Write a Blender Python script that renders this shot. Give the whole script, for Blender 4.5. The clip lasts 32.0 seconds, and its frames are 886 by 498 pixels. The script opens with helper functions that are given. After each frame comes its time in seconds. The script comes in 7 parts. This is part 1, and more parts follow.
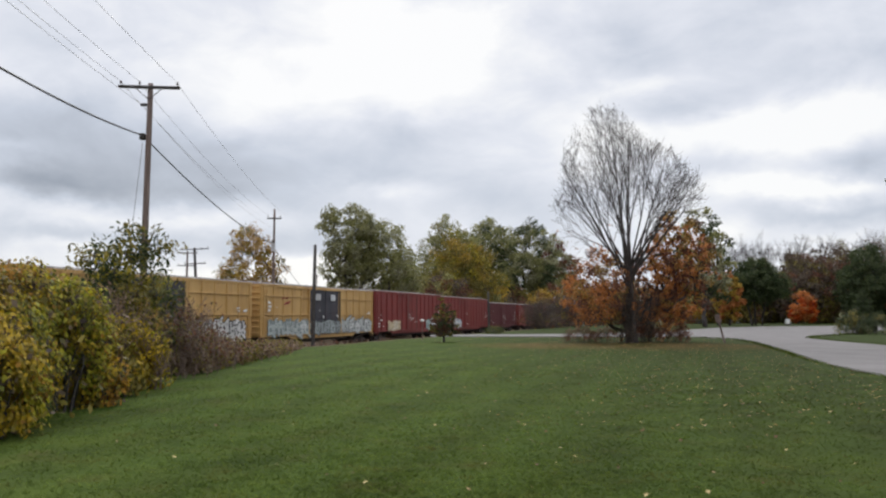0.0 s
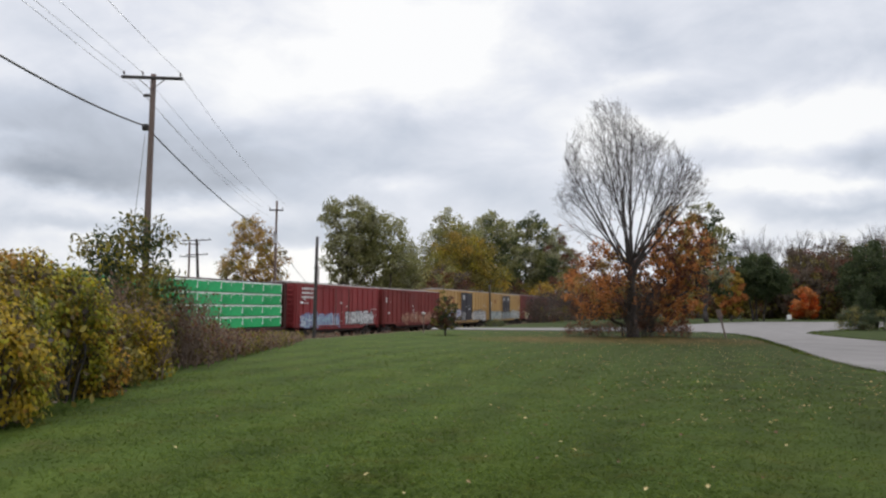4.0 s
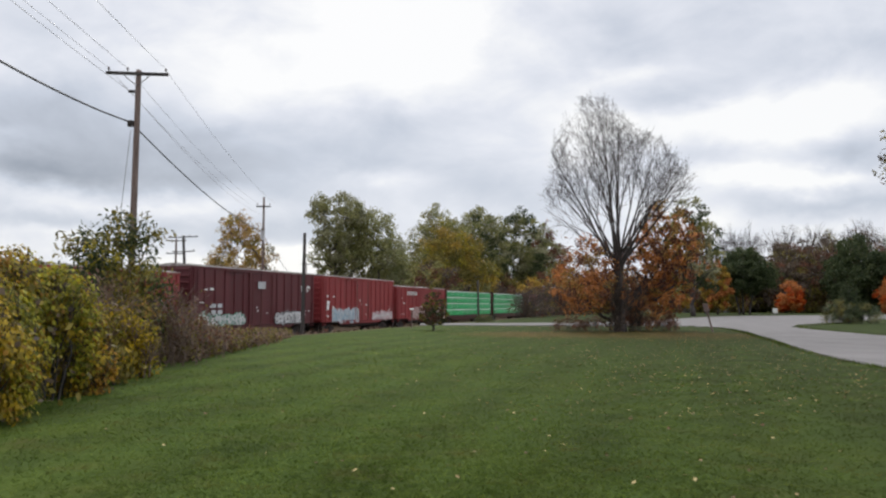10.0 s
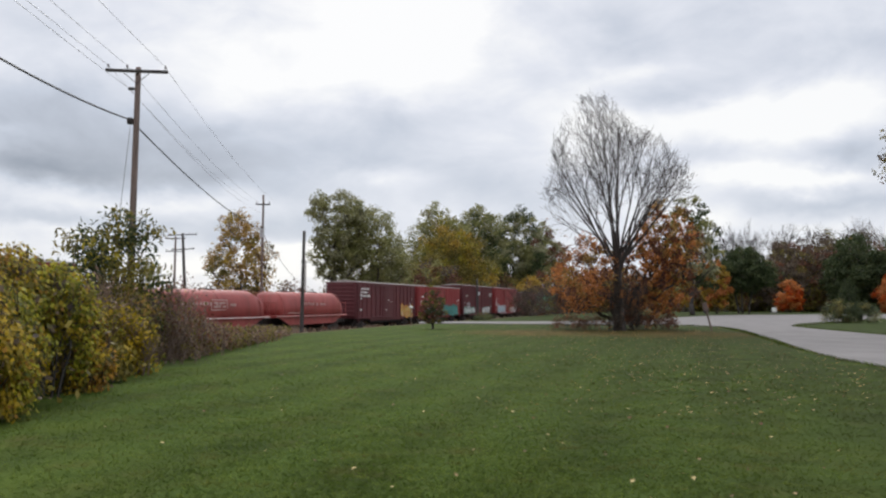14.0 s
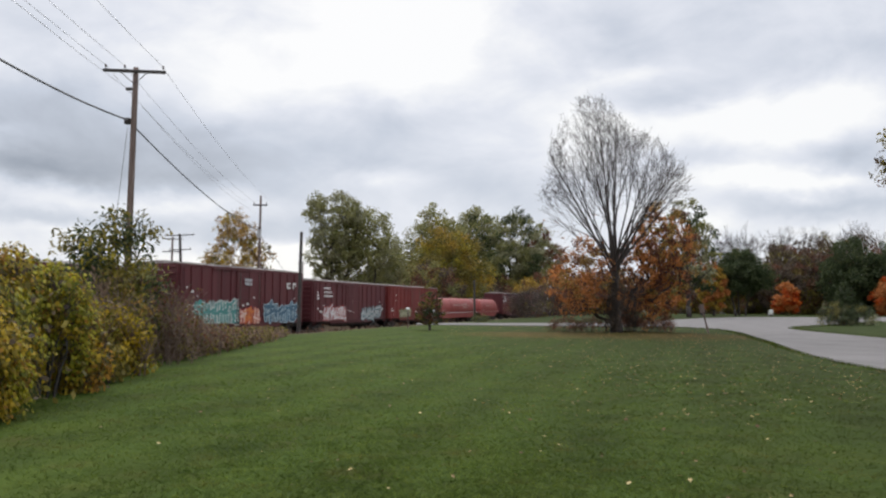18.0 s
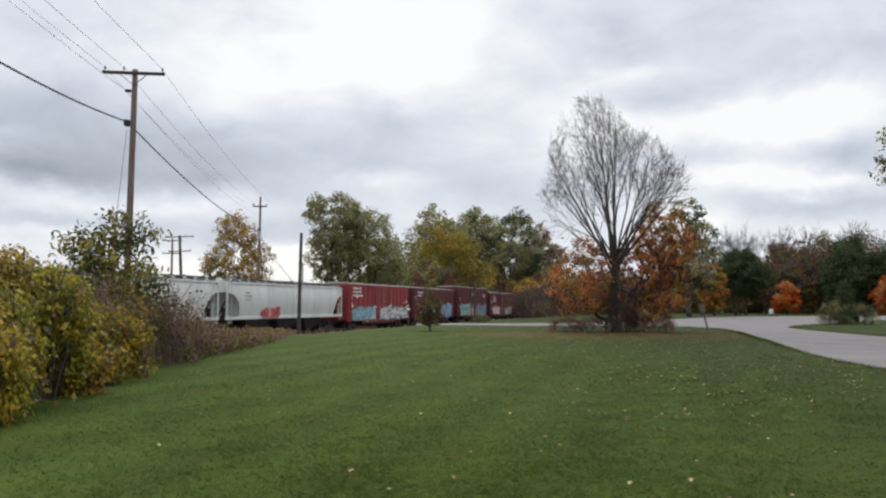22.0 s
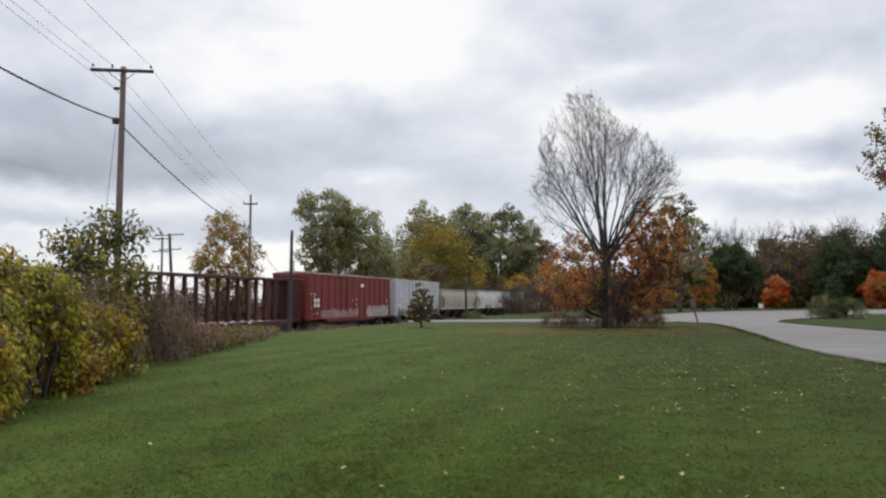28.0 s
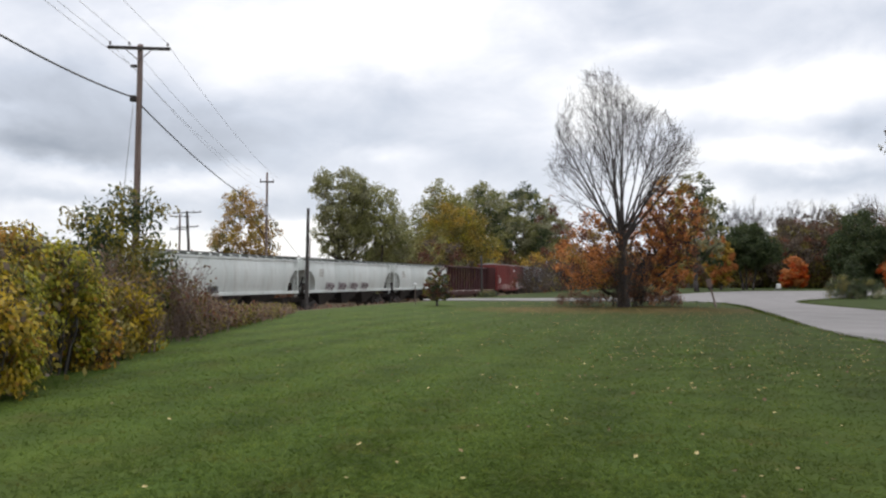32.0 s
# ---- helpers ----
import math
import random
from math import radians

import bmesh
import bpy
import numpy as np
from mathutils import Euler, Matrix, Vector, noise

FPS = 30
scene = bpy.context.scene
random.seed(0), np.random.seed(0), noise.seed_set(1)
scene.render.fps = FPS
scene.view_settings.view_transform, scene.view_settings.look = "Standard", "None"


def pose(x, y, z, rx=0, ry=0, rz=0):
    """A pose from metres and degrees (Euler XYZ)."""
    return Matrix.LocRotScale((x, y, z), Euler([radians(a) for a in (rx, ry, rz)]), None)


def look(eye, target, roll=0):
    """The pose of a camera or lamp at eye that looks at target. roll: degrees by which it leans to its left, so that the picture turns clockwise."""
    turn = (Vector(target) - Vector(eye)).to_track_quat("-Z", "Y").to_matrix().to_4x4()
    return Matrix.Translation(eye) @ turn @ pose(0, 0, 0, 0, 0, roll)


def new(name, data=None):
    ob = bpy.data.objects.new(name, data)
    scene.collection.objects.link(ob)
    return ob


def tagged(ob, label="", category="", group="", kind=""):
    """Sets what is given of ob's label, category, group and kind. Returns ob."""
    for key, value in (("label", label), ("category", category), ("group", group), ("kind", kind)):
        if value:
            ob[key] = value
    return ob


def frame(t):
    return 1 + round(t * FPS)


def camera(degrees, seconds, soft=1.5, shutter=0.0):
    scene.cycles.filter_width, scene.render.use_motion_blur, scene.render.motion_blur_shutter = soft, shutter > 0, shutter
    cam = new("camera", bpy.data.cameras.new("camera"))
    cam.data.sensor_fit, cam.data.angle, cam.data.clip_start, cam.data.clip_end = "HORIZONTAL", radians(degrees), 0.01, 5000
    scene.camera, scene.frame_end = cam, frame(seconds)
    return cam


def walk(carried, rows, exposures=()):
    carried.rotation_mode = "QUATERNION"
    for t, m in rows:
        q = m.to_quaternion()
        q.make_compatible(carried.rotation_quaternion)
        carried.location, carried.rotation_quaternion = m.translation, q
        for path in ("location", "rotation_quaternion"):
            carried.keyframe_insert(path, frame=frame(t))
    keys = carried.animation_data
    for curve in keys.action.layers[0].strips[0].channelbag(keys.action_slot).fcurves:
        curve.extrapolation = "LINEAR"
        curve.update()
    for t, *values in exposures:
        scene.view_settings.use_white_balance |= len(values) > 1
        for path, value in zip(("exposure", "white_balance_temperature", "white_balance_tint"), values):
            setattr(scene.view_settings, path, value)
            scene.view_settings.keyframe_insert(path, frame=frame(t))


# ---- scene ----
cam = camera(58.0, 32.0, soft=2.3)
EYE = (0.0, 0.0, 1.6)
# seconds, yaw, pitch, roll of the hand-held camera, which only turns
PATH = [
    (0, 0.00, 4.77, 0.00), (0.5, 0.06, 4.60, -0.11), (1, -0.07, 4.68, -0.02), (1.5, 0.11, 4.47, -0.22),
    (2, 0.17, 4.38, -0.13), (2.5, 0.37, 4.47, -0.27), (3, 0.61, 4.44, -0.24), (3.5, 0.25, 4.43, -0.31),
    (5.5, -0.01, 3.50, -0.57), (6, -0.10, 3.78, -0.59), (6.5, -0.15, 3.89, -0.67), (7, -0.26, 3.99, -0.62),
    (7.5, -0.38, 3.99, -0.50), (8, -0.37, 3.88, -0.44), (8.5, -0.45, 3.94, -0.35), (9, -0.54, 4.10, -0.23),
    (9.5, -0.69, 4.18, -0.28), (10, -0.74, 3.96, -0.13), (10.5, -0.78, 3.88, -0.20), (11, -0.73, 3.92, -0.07),
    (11.5, -0.66, 3.80, -0.08), (12, -0.69, 3.96, -0.08), (12.5, -0.52, 3.86, -0.23), (13, -0.81, 3.95, -0.28),
    (13.5, -0.67, 3.96, -0.14), (14, -0.79, 3.84, -0.26), (14.5, -0.79, 3.78, -0.28), (16.5, -0.89, 3.83, -0.41),
    (17, -0.85, 3.91, -0.37), (17.5, -0.95, 3.87, -0.43), (18, -1.00, 3.94, -0.45), (18.5, -1.02, 3.95, -0.45),
    (19, -0.95, 3.84, -0.40), (19.5, -1.03, 3.84, -0.37), (20, -1.15, 3.86, -0.26), (20.5, -1.07, 3.93, -0.10),
    (21, -1.10, 4.02, -0.14), (21.5, -1.09, 4.03, -0.24), (22, -0.99, 3.98, -0.22), (22.5, -1.06, 3.95, -0.19),
    (23, -1.12, 3.98, -0.03), (23.5, -1.10, 3.88, 0.01), (24, -1.09, 3.77, 0.12), (24.5, -0.98, 3.78, 0.10),
    (25, -1.02, 3.87, 0.06), (25.5, -1.07, 3.88, 0.13), (27.5, -1.29, 3.73, -0.01), (28, -1.61, 3.74, 0.16),
    (28.5, -1.58, 3.36, 0.24), (29, -1.19, 3.31, 0.64), (29.5, -0.90, 3.25, 0.47), (30, -0.69, 3.19, 0.16),
    (30.5, -0.86, 3.17, 0.07), (31, -0.75, 3.01, -0.02), (31.5, -0.73, 2.54, 0.06), (32, -0.49, 2.20, -0.13),
]
walk(cam, [(t, pose(*EYE, 90 + p, r, y)) for t, y, p, r in PATH], exposures=[(0, 0.03), (26, 0.03), (29.5, 0.0), (31.2, 0.0), (31.9, 0.18), (32, 0.18)])

# ---- light ----
SUN_AZ, SUN_EL = -8.0, 42.0      # degrees from +y towards +x, above the horizon
world = bpy.data.worlds.new("overcast_sky")
scene.world = world
world.use_nodes = True
wn, wl = world.node_tree.nodes, world.node_tree.links
wn.clear()


def wnode(kind, **values):
    n = wn.new(kind)
    for k, v in values.items():
        n.inputs[k].default_value = v
    return n


def wmath(op, a, b=None):
    n = wn.new("ShaderNodeMath")
    n.operation = op
    for i, v in enumerate((a, b)):
        if v is None:
            continue
        if isinstance(v, (int, float)):
            n.inputs[i].default_value = v
        else:
            wl.new(v, n.inputs[i])
    return n.outputs[0]


def wramp(fac, stops):
    n = wn.new("ShaderNodeValToRGB")
    while len(n.color_ramp.elements) < len(stops):
        n.color_ramp.elements.new(0.5)
    for e, (p, c) in zip(n.color_ramp.elements, stops):
        e.position, e.color = p, (*c, 1)
    wl.new(fac, n.inputs[0])
    return n.outputs[0]


sky = wn.new("ShaderNodeTexSky")
sky.sky_type, sky.sun_disc = "NISHITA", False
sky.sun_elevation, sky.sun_rotation = radians(SUN_EL), radians(SUN_AZ)
coord = wn.new("ShaderNodeTexCoord")
split = wn.new("ShaderNodeSeparateXYZ")
wl.new(coord.outputs["Generated"], split.inputs[0])


def wvec(op, a, b):
    n = wn.new("ShaderNodeVectorMath")
    n.operation = op
    for i, v in enumerate((a, b)):
        if isinstance(v, tuple):
            n.inputs[i].default_value = v
        else:
            wl.new(v, n.inputs[i])
    return n.outputs[0]


def wmuladd(a, b, c):
    out = wmath("MULTIPLY_ADD", a, b)
    if isinstance(c, (int, float)):
        out.node.inputs[2].default_value = c
    else:
        wl.new(c, out.node.inputs[2])
    return out


# cloud coordinates: tangents of azimuth and elevation, ruffled by two scales of noise
level = wmath("SQRT", wmath("ADD", wmath("MULTIPLY", split.outputs[0], split.outputs[0]), wmath("MULTIPLY", split.outputs[1], split.outputs[1])))
level = wmath("MAXIMUM", level, 0.05)
plane = wn.new("ShaderNodeCombineXYZ")
wl.new(wmath("DIVIDE", split.outputs[0], wmath("MAXIMUM", wmath("ABSOLUTE", split.outputs[1]), 0.05)), plane.inputs[0])
wl.new(wmath("DIVIDE", split.outputs[2], level), plane.inputs[1])
point = plane.outputs[0]
for stretch, scale, amount in (((1.0, 2.2, 1.0), 4.0, (0.16, 0.05, 0.0)), ((1.0, 1.8, 1.0), 13.0, (0.06, 0.04, 0.0))):
    ruffle = wnode("ShaderNodeTexNoise", Scale=scale, Detail=4.0, Roughness=0.55)
    wl.new(wvec("MULTIPLY", plane.outputs[0], stretch), ruffle.inputs["Vector"])
    point = wvec("ADD", point, wvec("MULTIPLY", wvec("SUBTRACT", ruffle.outputs["Color"], (0.5, 0.5, 0.5)), amount))
place = wn.new("ShaderNodeSeparateXYZ")
wl.new(point, place.inputs[0])
wisp = wnode("ShaderNodeTexNoise", Scale=7.0, Detail=7.0, Roughness=0.55, Distortion=0.3)
wl.new(wvec("MULTIPLY", plane.outputs[0], (1.0, 1.9, 1.0)), wisp.inputs["Vector"])
bright = wmuladd(wmath("SUBTRACT", wisp.outputs["Fac"], 0.5), 0.26, 0.905)
# broad cloud masses: azimuth, elevation, half width, half height in degrees, lighter or darker
for az, el, hw, hh, gain in (
        (-3, 19, 8, 4.5, 0.14), (-14, 16, 9, 4, 0.05), (1, 19, 4, 2.5, 0.06), (-26, 18, 8, 3, -0.02),
        (-25, 12.5, 9, 2.0, -0.13), (-22, 9.6, 11, 1.9, -0.17), (-27, 8.4, 6, 0.9, -0.15), (-27.5, 10.4, 3, 0.5, 0.05), (-9, 11.0, 9, 2.2, -0.11), (-2, 12.8, 5, 1.3, -0.07),
        (-27, 7.0, 4.0, 0.45, 0.03), (-18, 8.0, 9, 0.9, -0.1), (-19, 6.3, 7, 0.6, 0.03), (-26, 5.4, 6, 0.7, -0.12), (-13, 5.2, 7, 0.9, -0.1), (-24, 4.6, 5, 0.5, 0.05), (-12, 4.4, 8, 0.6, -0.05), (-11, 2.8, 9, 1.0, 0.11),
        (-3, 9.0, 3.5, 0.8, 0.08), (4, 8.5, 8, 2.0, -0.07), (9.5, 12.0, 5, 2.5, 0.05), (7, 19.5, 5, 3.5, -0.02),
        (13.5, 18.3, 3.4, 2.2, -0.09), (15, 15.9, 3.5, 0.8, 0.07), (16.5, 14.2, 4.5, 0.8, -0.08), (22, 19.5, 6, 2.2, -0.08), (28, 16.6, 5, 1.6, -0.08),
        (24, 12.6, 9, 1.6, 0.15), (20, 10.2, 5, 0.9, -0.03), (22.5, 8.5, 5, 0.9, 0.14), (28.5, 9.3, 3.4, 1.1, -0.14), (27.5, 8.0, 2.5, 0.35, 0.06), (27, 6.6, 6, 0.7, -0.12), (20, 5.6, 5, 0.8, 0.04)):
    u0, w0 = math.tan(radians(az)), math.tan(radians(el))
    du, dw = math.tan(radians(hw)), math.tan(radians(hh))
    qu = wmuladd(place.outputs[0], 1 / du, -u0 / du)
    qw = wmuladd(place.outputs[1], 1 / dw, -w0 / dw)
    q = wmuladd(qu, qu, wmath("MULTIPLY", qw, qw))
    bright = wmuladd(wmath("EXPONENT", wmath("MULTIPLY", q, -1.0)), gain, bright)
cloud = wramp(bright, [(0.60, (0.30, 0.335, 0.40)), (0.70, (0.43, 0.465, 0.535)), (0.80, (0.585, 0.63, 0.72)), (0.90, (0.785, 0.81, 0.88)), (0.98, (1.0, 1.0, 1.0))])
# an overcast sky grows brighter towards the zenith
grow = wmuladd(wmath("MAXIMUM", wmath("SUBTRACT", wmath("MULTIPLY", split.outputs[2], split.outputs[2]), 0.14), 0.0), 2.1, 0.97)
lit = wn.new("ShaderNodeMix")
lit.data_type, lit.blend_type = "RGBA", "MULTIPLY"
lit.inputs[0].default_value = 1.0
wl.new(cloud, lit.inputs[6])
wl.new(grow, lit.inputs[7])
cloud = lit.outputs[2]
bg_sky, bg_cloud, mix, out = (wn.new("ShaderNodeBackground"), wn.new("ShaderNodeBackground"),
                              wn.new("ShaderNodeMixShader"), wn.new("ShaderNodeOutputWorld"))
bg_sky.inputs[1].default_value, bg_cloud.inputs[1].default_value = 0.10, 1.0
wl.new(sky.outputs[0], bg_sky.inputs[0])
wl.new(cloud, bg_cloud.inputs[0])
mix.inputs[0].default_value = 0.93
wl.new(bg_sky.outputs[0], mix.inputs[1])
wl.new(bg_cloud.outputs[0], mix.inputs[2])
wl.new(mix.outputs[0], out.inputs[0])

sun = new("sun", bpy.data.lights.new("sun", "SUN"))
sun.data.energy, sun.data.angle, sun.data.color = 1.3, radians(20), (1.0, 0.96, 0.9)
sun.matrix_basis = look((60 * math.sin(radians(SUN_AZ)), 60 * math.cos(radians(SUN_AZ)), 54), (0, 0, 0))

# ---- materials ----


def material(name, dark, light, scale=4.0, rough=0.7, metal=0.0, bump=0.0, fine=40.0, island=0.0, per_object=0.0,
             stain=None, stain_amount=0.35, stretch=(1, 1, 1), spec=0.4, translucent=0.0, coords="Object"):
    """A node material: two scales of noise between two colours, stains, bump, and a shift per piece or leaf."""
    mat = bpy.data.materials.new(name)
    mat.use_nodes = True
    n, l = mat.node_tree.nodes, mat.node_tree.links
    bsdf = n["Principled BSDF"]
    bsdf.inputs["Roughness"].default_value, bsdf.inputs["Metallic"].default_value = rough, metal
    bsdf.inputs["Specular IOR Level"].default_value = spec
    tc, mp = n.new("ShaderNodeTexCoord"), n.new("ShaderNodeMapping")
    mp.inputs["Scale"].default_value = stretch
    if coords == "World":
        geo = n.new("ShaderNodeNewGeometry")
        l.new(geo.outputs["Position"], mp.inputs[0])
    else:
        l.new(tc.outputs[coords], mp.inputs[0])
    broad, grain = n.new("ShaderNodeTexNoise"), n.new("ShaderNodeTexNoise")
    broad.inputs["Scale"].default_value, broad.inputs["Detail"].default_value = scale, 5
    grain.inputs["Scale"].default_value, grain.inputs["Detail"].default_value = fine, 3
    l.new(mp.outputs[0], broad.inputs["Vector"])
    l.new(mp.outputs[0], grain.inputs["Vector"])
    add = n.new("ShaderNodeMath")
    add.operation = "MULTIPLY_ADD"
    l.new(grain.outputs["Fac"], add.inputs[0])
    add.inputs[1].default_value = 0.35
    l.new(broad.outputs["Fac"], add.inputs[2])
    value = add.outputs[0]
    if island or per_object:
        rnd = n.new("ShaderNodeNewGeometry").outputs["Random Per Island"] if island else n.new("ShaderNodeObjectInfo").outputs["Random"]
        extra = n.new("ShaderNodeMath")
        extra.operation = "MULTIPLY_ADD"
        l.new(rnd, extra.inputs[0])
        extra.inputs[1].default_value = island or per_object
        l.new(value, extra.inputs[2])
        shift_down = n.new("ShaderNodeMath")
        shift_down.operation = "SUBTRACT"
        l.new(extra.outputs[0], shift_down.inputs[0])
        shift_down.inputs[1].default_value = (island or per_object) / 2
        value = shift_down.outputs[0]
    ramp = n.new("ShaderNodeValToRGB")
    ramp.color_ramp.elements[0].position, ramp.color_ramp.elements[0].color = 0.45, (*dark, 1)
    ramp.color_ramp.elements[1].position, ramp.color_ramp.elements[1].color = 0.92, (*light, 1)
    l.new(value, ramp.inputs[0])
    colour = ramp.outputs[0]
    if stain:
        st, sr, mixer = n.new("ShaderNodeTexNoise"), n.new("ShaderNodeValToRGB"), n.new("ShaderNodeMix")
        st.inputs["Scale"].default_value, st.inputs["Detail"].default_value, st.inputs["Roughness"].default_value = scale * 2.3, 8, 0.7
        l.new(mp.outputs[0], st.inputs["Vector"])
        sr.color_ramp.elements[0].position, sr.color_ramp.elements[1].position = 0.5, 0.72
        sr.color_ramp.elements[1].color = (stain_amount * 2, stain_amount * 2, stain_amount * 2, 1)
        l.new(st.outputs["Fac"], sr.inputs[0])
        mixer.data_type = "RGBA"
        l.new(sr.outputs[0], mixer.inputs[0])
        l.new(colour, mixer.inputs[6])
        mixer.inputs[7].default_value = (*stain, 1)
        colour = mixer.outputs[2]
    l.new(colour, bsdf.inputs["Base Color"])
    if bump:
        b = n.new("ShaderNodeBump")
        b.inputs["Strength"].default_value, b.inputs["Distance"].default_value = bump, 0.02
        l.new(grain.outputs["Fac"], b.inputs["Height"])
        l.new(b.outputs[0], bsdf.inputs["Normal"])
    if translucent:
        tr, ms = n.new("ShaderNodeBsdfTranslucent"), n.new("ShaderNodeMixShader")
        l.new(colour, tr.inputs[0])
        ms.inputs[0].default_value = translucent
        l.new(bsdf.outputs[0], ms.inputs[1])
        l.new(tr.outputs[0], ms.inputs[2])
        l.new(ms.outputs[0], n["Material Output"].inputs[0])
    return mat


def leaf(name, dark, light, spread=0.6):
    return material(name, dark, light, scale=0.5, rough=0.6, fine=6, island=spread, translucent=0.4, spec=0.25)


def paint(name, dark, light, stain, amount=0.3, rough=0.55, metal=0.0):
    return material(name, dark, light, scale=0.7, rough=rough, fine=9, stain=stain, stain_amount=amount, stretch=(1.3, 1.3, 0.16), bump=0.05, metal=metal)


RUST = (0.09, 0.045, 0.03)
M_RED = paint("oxide_red_paint", (0.14, 0.018, 0.016), (0.21, 0.032, 0.028), RUST, 0.25)
M_BRIGHT = paint("faded_red_paint", (0.2, 0.022, 0.024), (0.3, 0.045, 0.046), RUST, 0.28)
M_MAROON = paint("dark_maroon_paint", (0.075, 0.014, 0.018), (0.12, 0.026, 0.03), RUST, 0.2)
M_BEAM = paint("dark_brown_red_paint", (0.04, 0.012, 0.012), (0.085, 0.024, 0.022), RUST, 0.25)
M_YELLOW = paint("faded_yellow_paint", (0.4, 0.235, 0.075), (0.54, 0.35, 0.135), (0.2, 0.11, 0.05), 0.3)
M_BLACKDOOR = paint("black_door_paint", (0.02, 0.022, 0.03), (0.05, 0.05, 0.065), RUST, 0.2)
M_COIL = paint("coil_hood_red", (0.22, 0.036, 0.032), (0.32, 0.066, 0.058), RUST, 0.25)
M_WHITEHOP = paint("pale_hopper_paint", (0.5, 0.53, 0.5), (0.66, 0.68, 0.65), (0.3, 0.27, 0.22), 0.25, rough=0.5)
M_TANHOP = paint("dusty_tan_hopper_paint", (0.33, 0.295, 0.245), (0.46, 0.42, 0.355), (0.24, 0.18, 0.13), 0.35, rough=0.6)
M_GREYBOX = paint("grey_white_paint", (0.4, 0.42, 0.44), (0.6, 0.62, 0.64), (0.16, 0.11, 0.08), 0.5)
M_ROOF = paint("weathered_galvanised_roof", (0.24, 0.215, 0.205), (0.42, 0.39, 0.37), RUST, 0.35, metal=0.2)
M_UNDER = paint("grimy_running_gear", (0.018, 0.016, 0.015), (0.045, 0.038, 0.034), (0.1, 0.06, 0.04), 0.25, rough=0.8)
M_WHITE = paint("worn_white_marking", (0.62, 0.62, 0.6), (0.8, 0.8, 0.78), (0.35, 0.25, 0.2), 0.2)
M_PALEMARK = paint("faded_pinkish_marking", (0.36, 0.2, 0.18), (0.52, 0.36, 0.33), RUST, 0.25)
M_WRAP = material("green_lumber_wrap", (0.008, 0.3, 0.085), (0.03, 0.48, 0.16), scale=1.4, rough=0.38, fine=10, per_object=0.3, bump=0.3)
M_WRAPEDGE = material("white_wrap_band", (0.72, 0.78, 0.73), (0.88, 0.92, 0.88), scale=3, rough=0.5)
M_STEEL = material("worn_rail_steel", (0.1, 0.08, 0.07), (0.2, 0.17, 0.15), scale=6, rough=0.4, metal=0.7)
M_BALLAST = material("grey_ballast", (0.1, 0.095, 0.09), (0.26, 0.25, 0.24), scale=3, rough=0.95, fine=24, bump=0.8, coords="World")
M_TIE = material("creosoted_tie", (0.03, 0.024, 0.02), (0.08, 0.065, 0.055), scale=4, rough=0.9)
M_POLE = material("weathered_pole_wood", (0.1, 0.07, 0.06), (0.235, 0.172, 0.15), scale=2, rough=0.85, fine=30, stretch=(6, 6, 0.4), bump=0.4)
M_ARM = material("dark_crossarm_wood", (0.03, 0.027, 0.025), (0.08, 0.07, 0.065), scale=3, rough=0.85, fine=30, stretch=(0.5, 6, 6))
M_WIRE = material("black_cable", (0.012, 0.012, 0.013), (0.03, 0.03, 0.032), rough=0.6)
M_THINWIRE = material("weathered_conductor", (0.3, 0.3, 0.31), (0.42, 0.42, 0.43), rough=0.5, metal=0.5)
M_GLASSINS = material("brown_glazed_insulator", (0.05, 0.03, 0.025), (0.09, 0.06, 0.05), rough=0.2)
M_BARK = material("grey_bark", (0.035, 0.029, 0.027), (0.095, 0.08, 0.074), scale=2, rough=0.9, fine=24, stretch=(4, 4, 0.8), bump=0.6)
M_TWIG = material("grey_brown_twigs", (0.04, 0.032, 0.03), (0.09, 0.072, 0.066), scale=2, rough=0.9)
M_BRUSH = material("dry_brown_stems", (0.1, 0.068, 0.056), (0.23, 0.165, 0.138), scale=2, rough=0.9, island=0.5)
L_GREEN = leaf("dull_green_leaves", (0.125, 0.135, 0.043), (0.32, 0.305, 0.125))
L_DARK = leaf("dark_green_leaves", (0.03, 0.046, 0.018), (0.088, 0.108, 0.044))
L_YELLOW = leaf("yellow_green_leaves", (0.13, 0.12, 0.016), (0.4, 0.32, 0.03))
L_OCHRE = leaf("ochre_leaves", (0.22, 0.14, 0.02), (0.5, 0.33, 0.06))
L_TAWNY = leaf("tawny_leaves", (0.2, 0.12, 0.03), (0.46, 0.28, 0.085))
L_ORANGE = leaf("orange_leaves", (0.3, 0.105, 0.03), (0.62, 0.26, 0.085))
L_REDOR = leaf("red_orange_leaves", (0.3, 0.04, 0.008), (0.55, 0.12, 0.015))
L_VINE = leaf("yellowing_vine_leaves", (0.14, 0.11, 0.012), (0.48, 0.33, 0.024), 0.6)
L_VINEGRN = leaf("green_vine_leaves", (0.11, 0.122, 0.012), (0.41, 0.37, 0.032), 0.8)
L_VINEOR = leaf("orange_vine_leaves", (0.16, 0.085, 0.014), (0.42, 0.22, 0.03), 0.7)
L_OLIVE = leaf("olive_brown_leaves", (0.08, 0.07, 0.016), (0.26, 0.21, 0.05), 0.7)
L_RUSSET = leaf("russet_leaves", (0.085, 0.035, 0.024), (0.22, 0.1, 0.06))
L_BROWN = leaf("withered_brown_leaves", (0.06, 0.045, 0.034), (0.16, 0.12, 0.085))
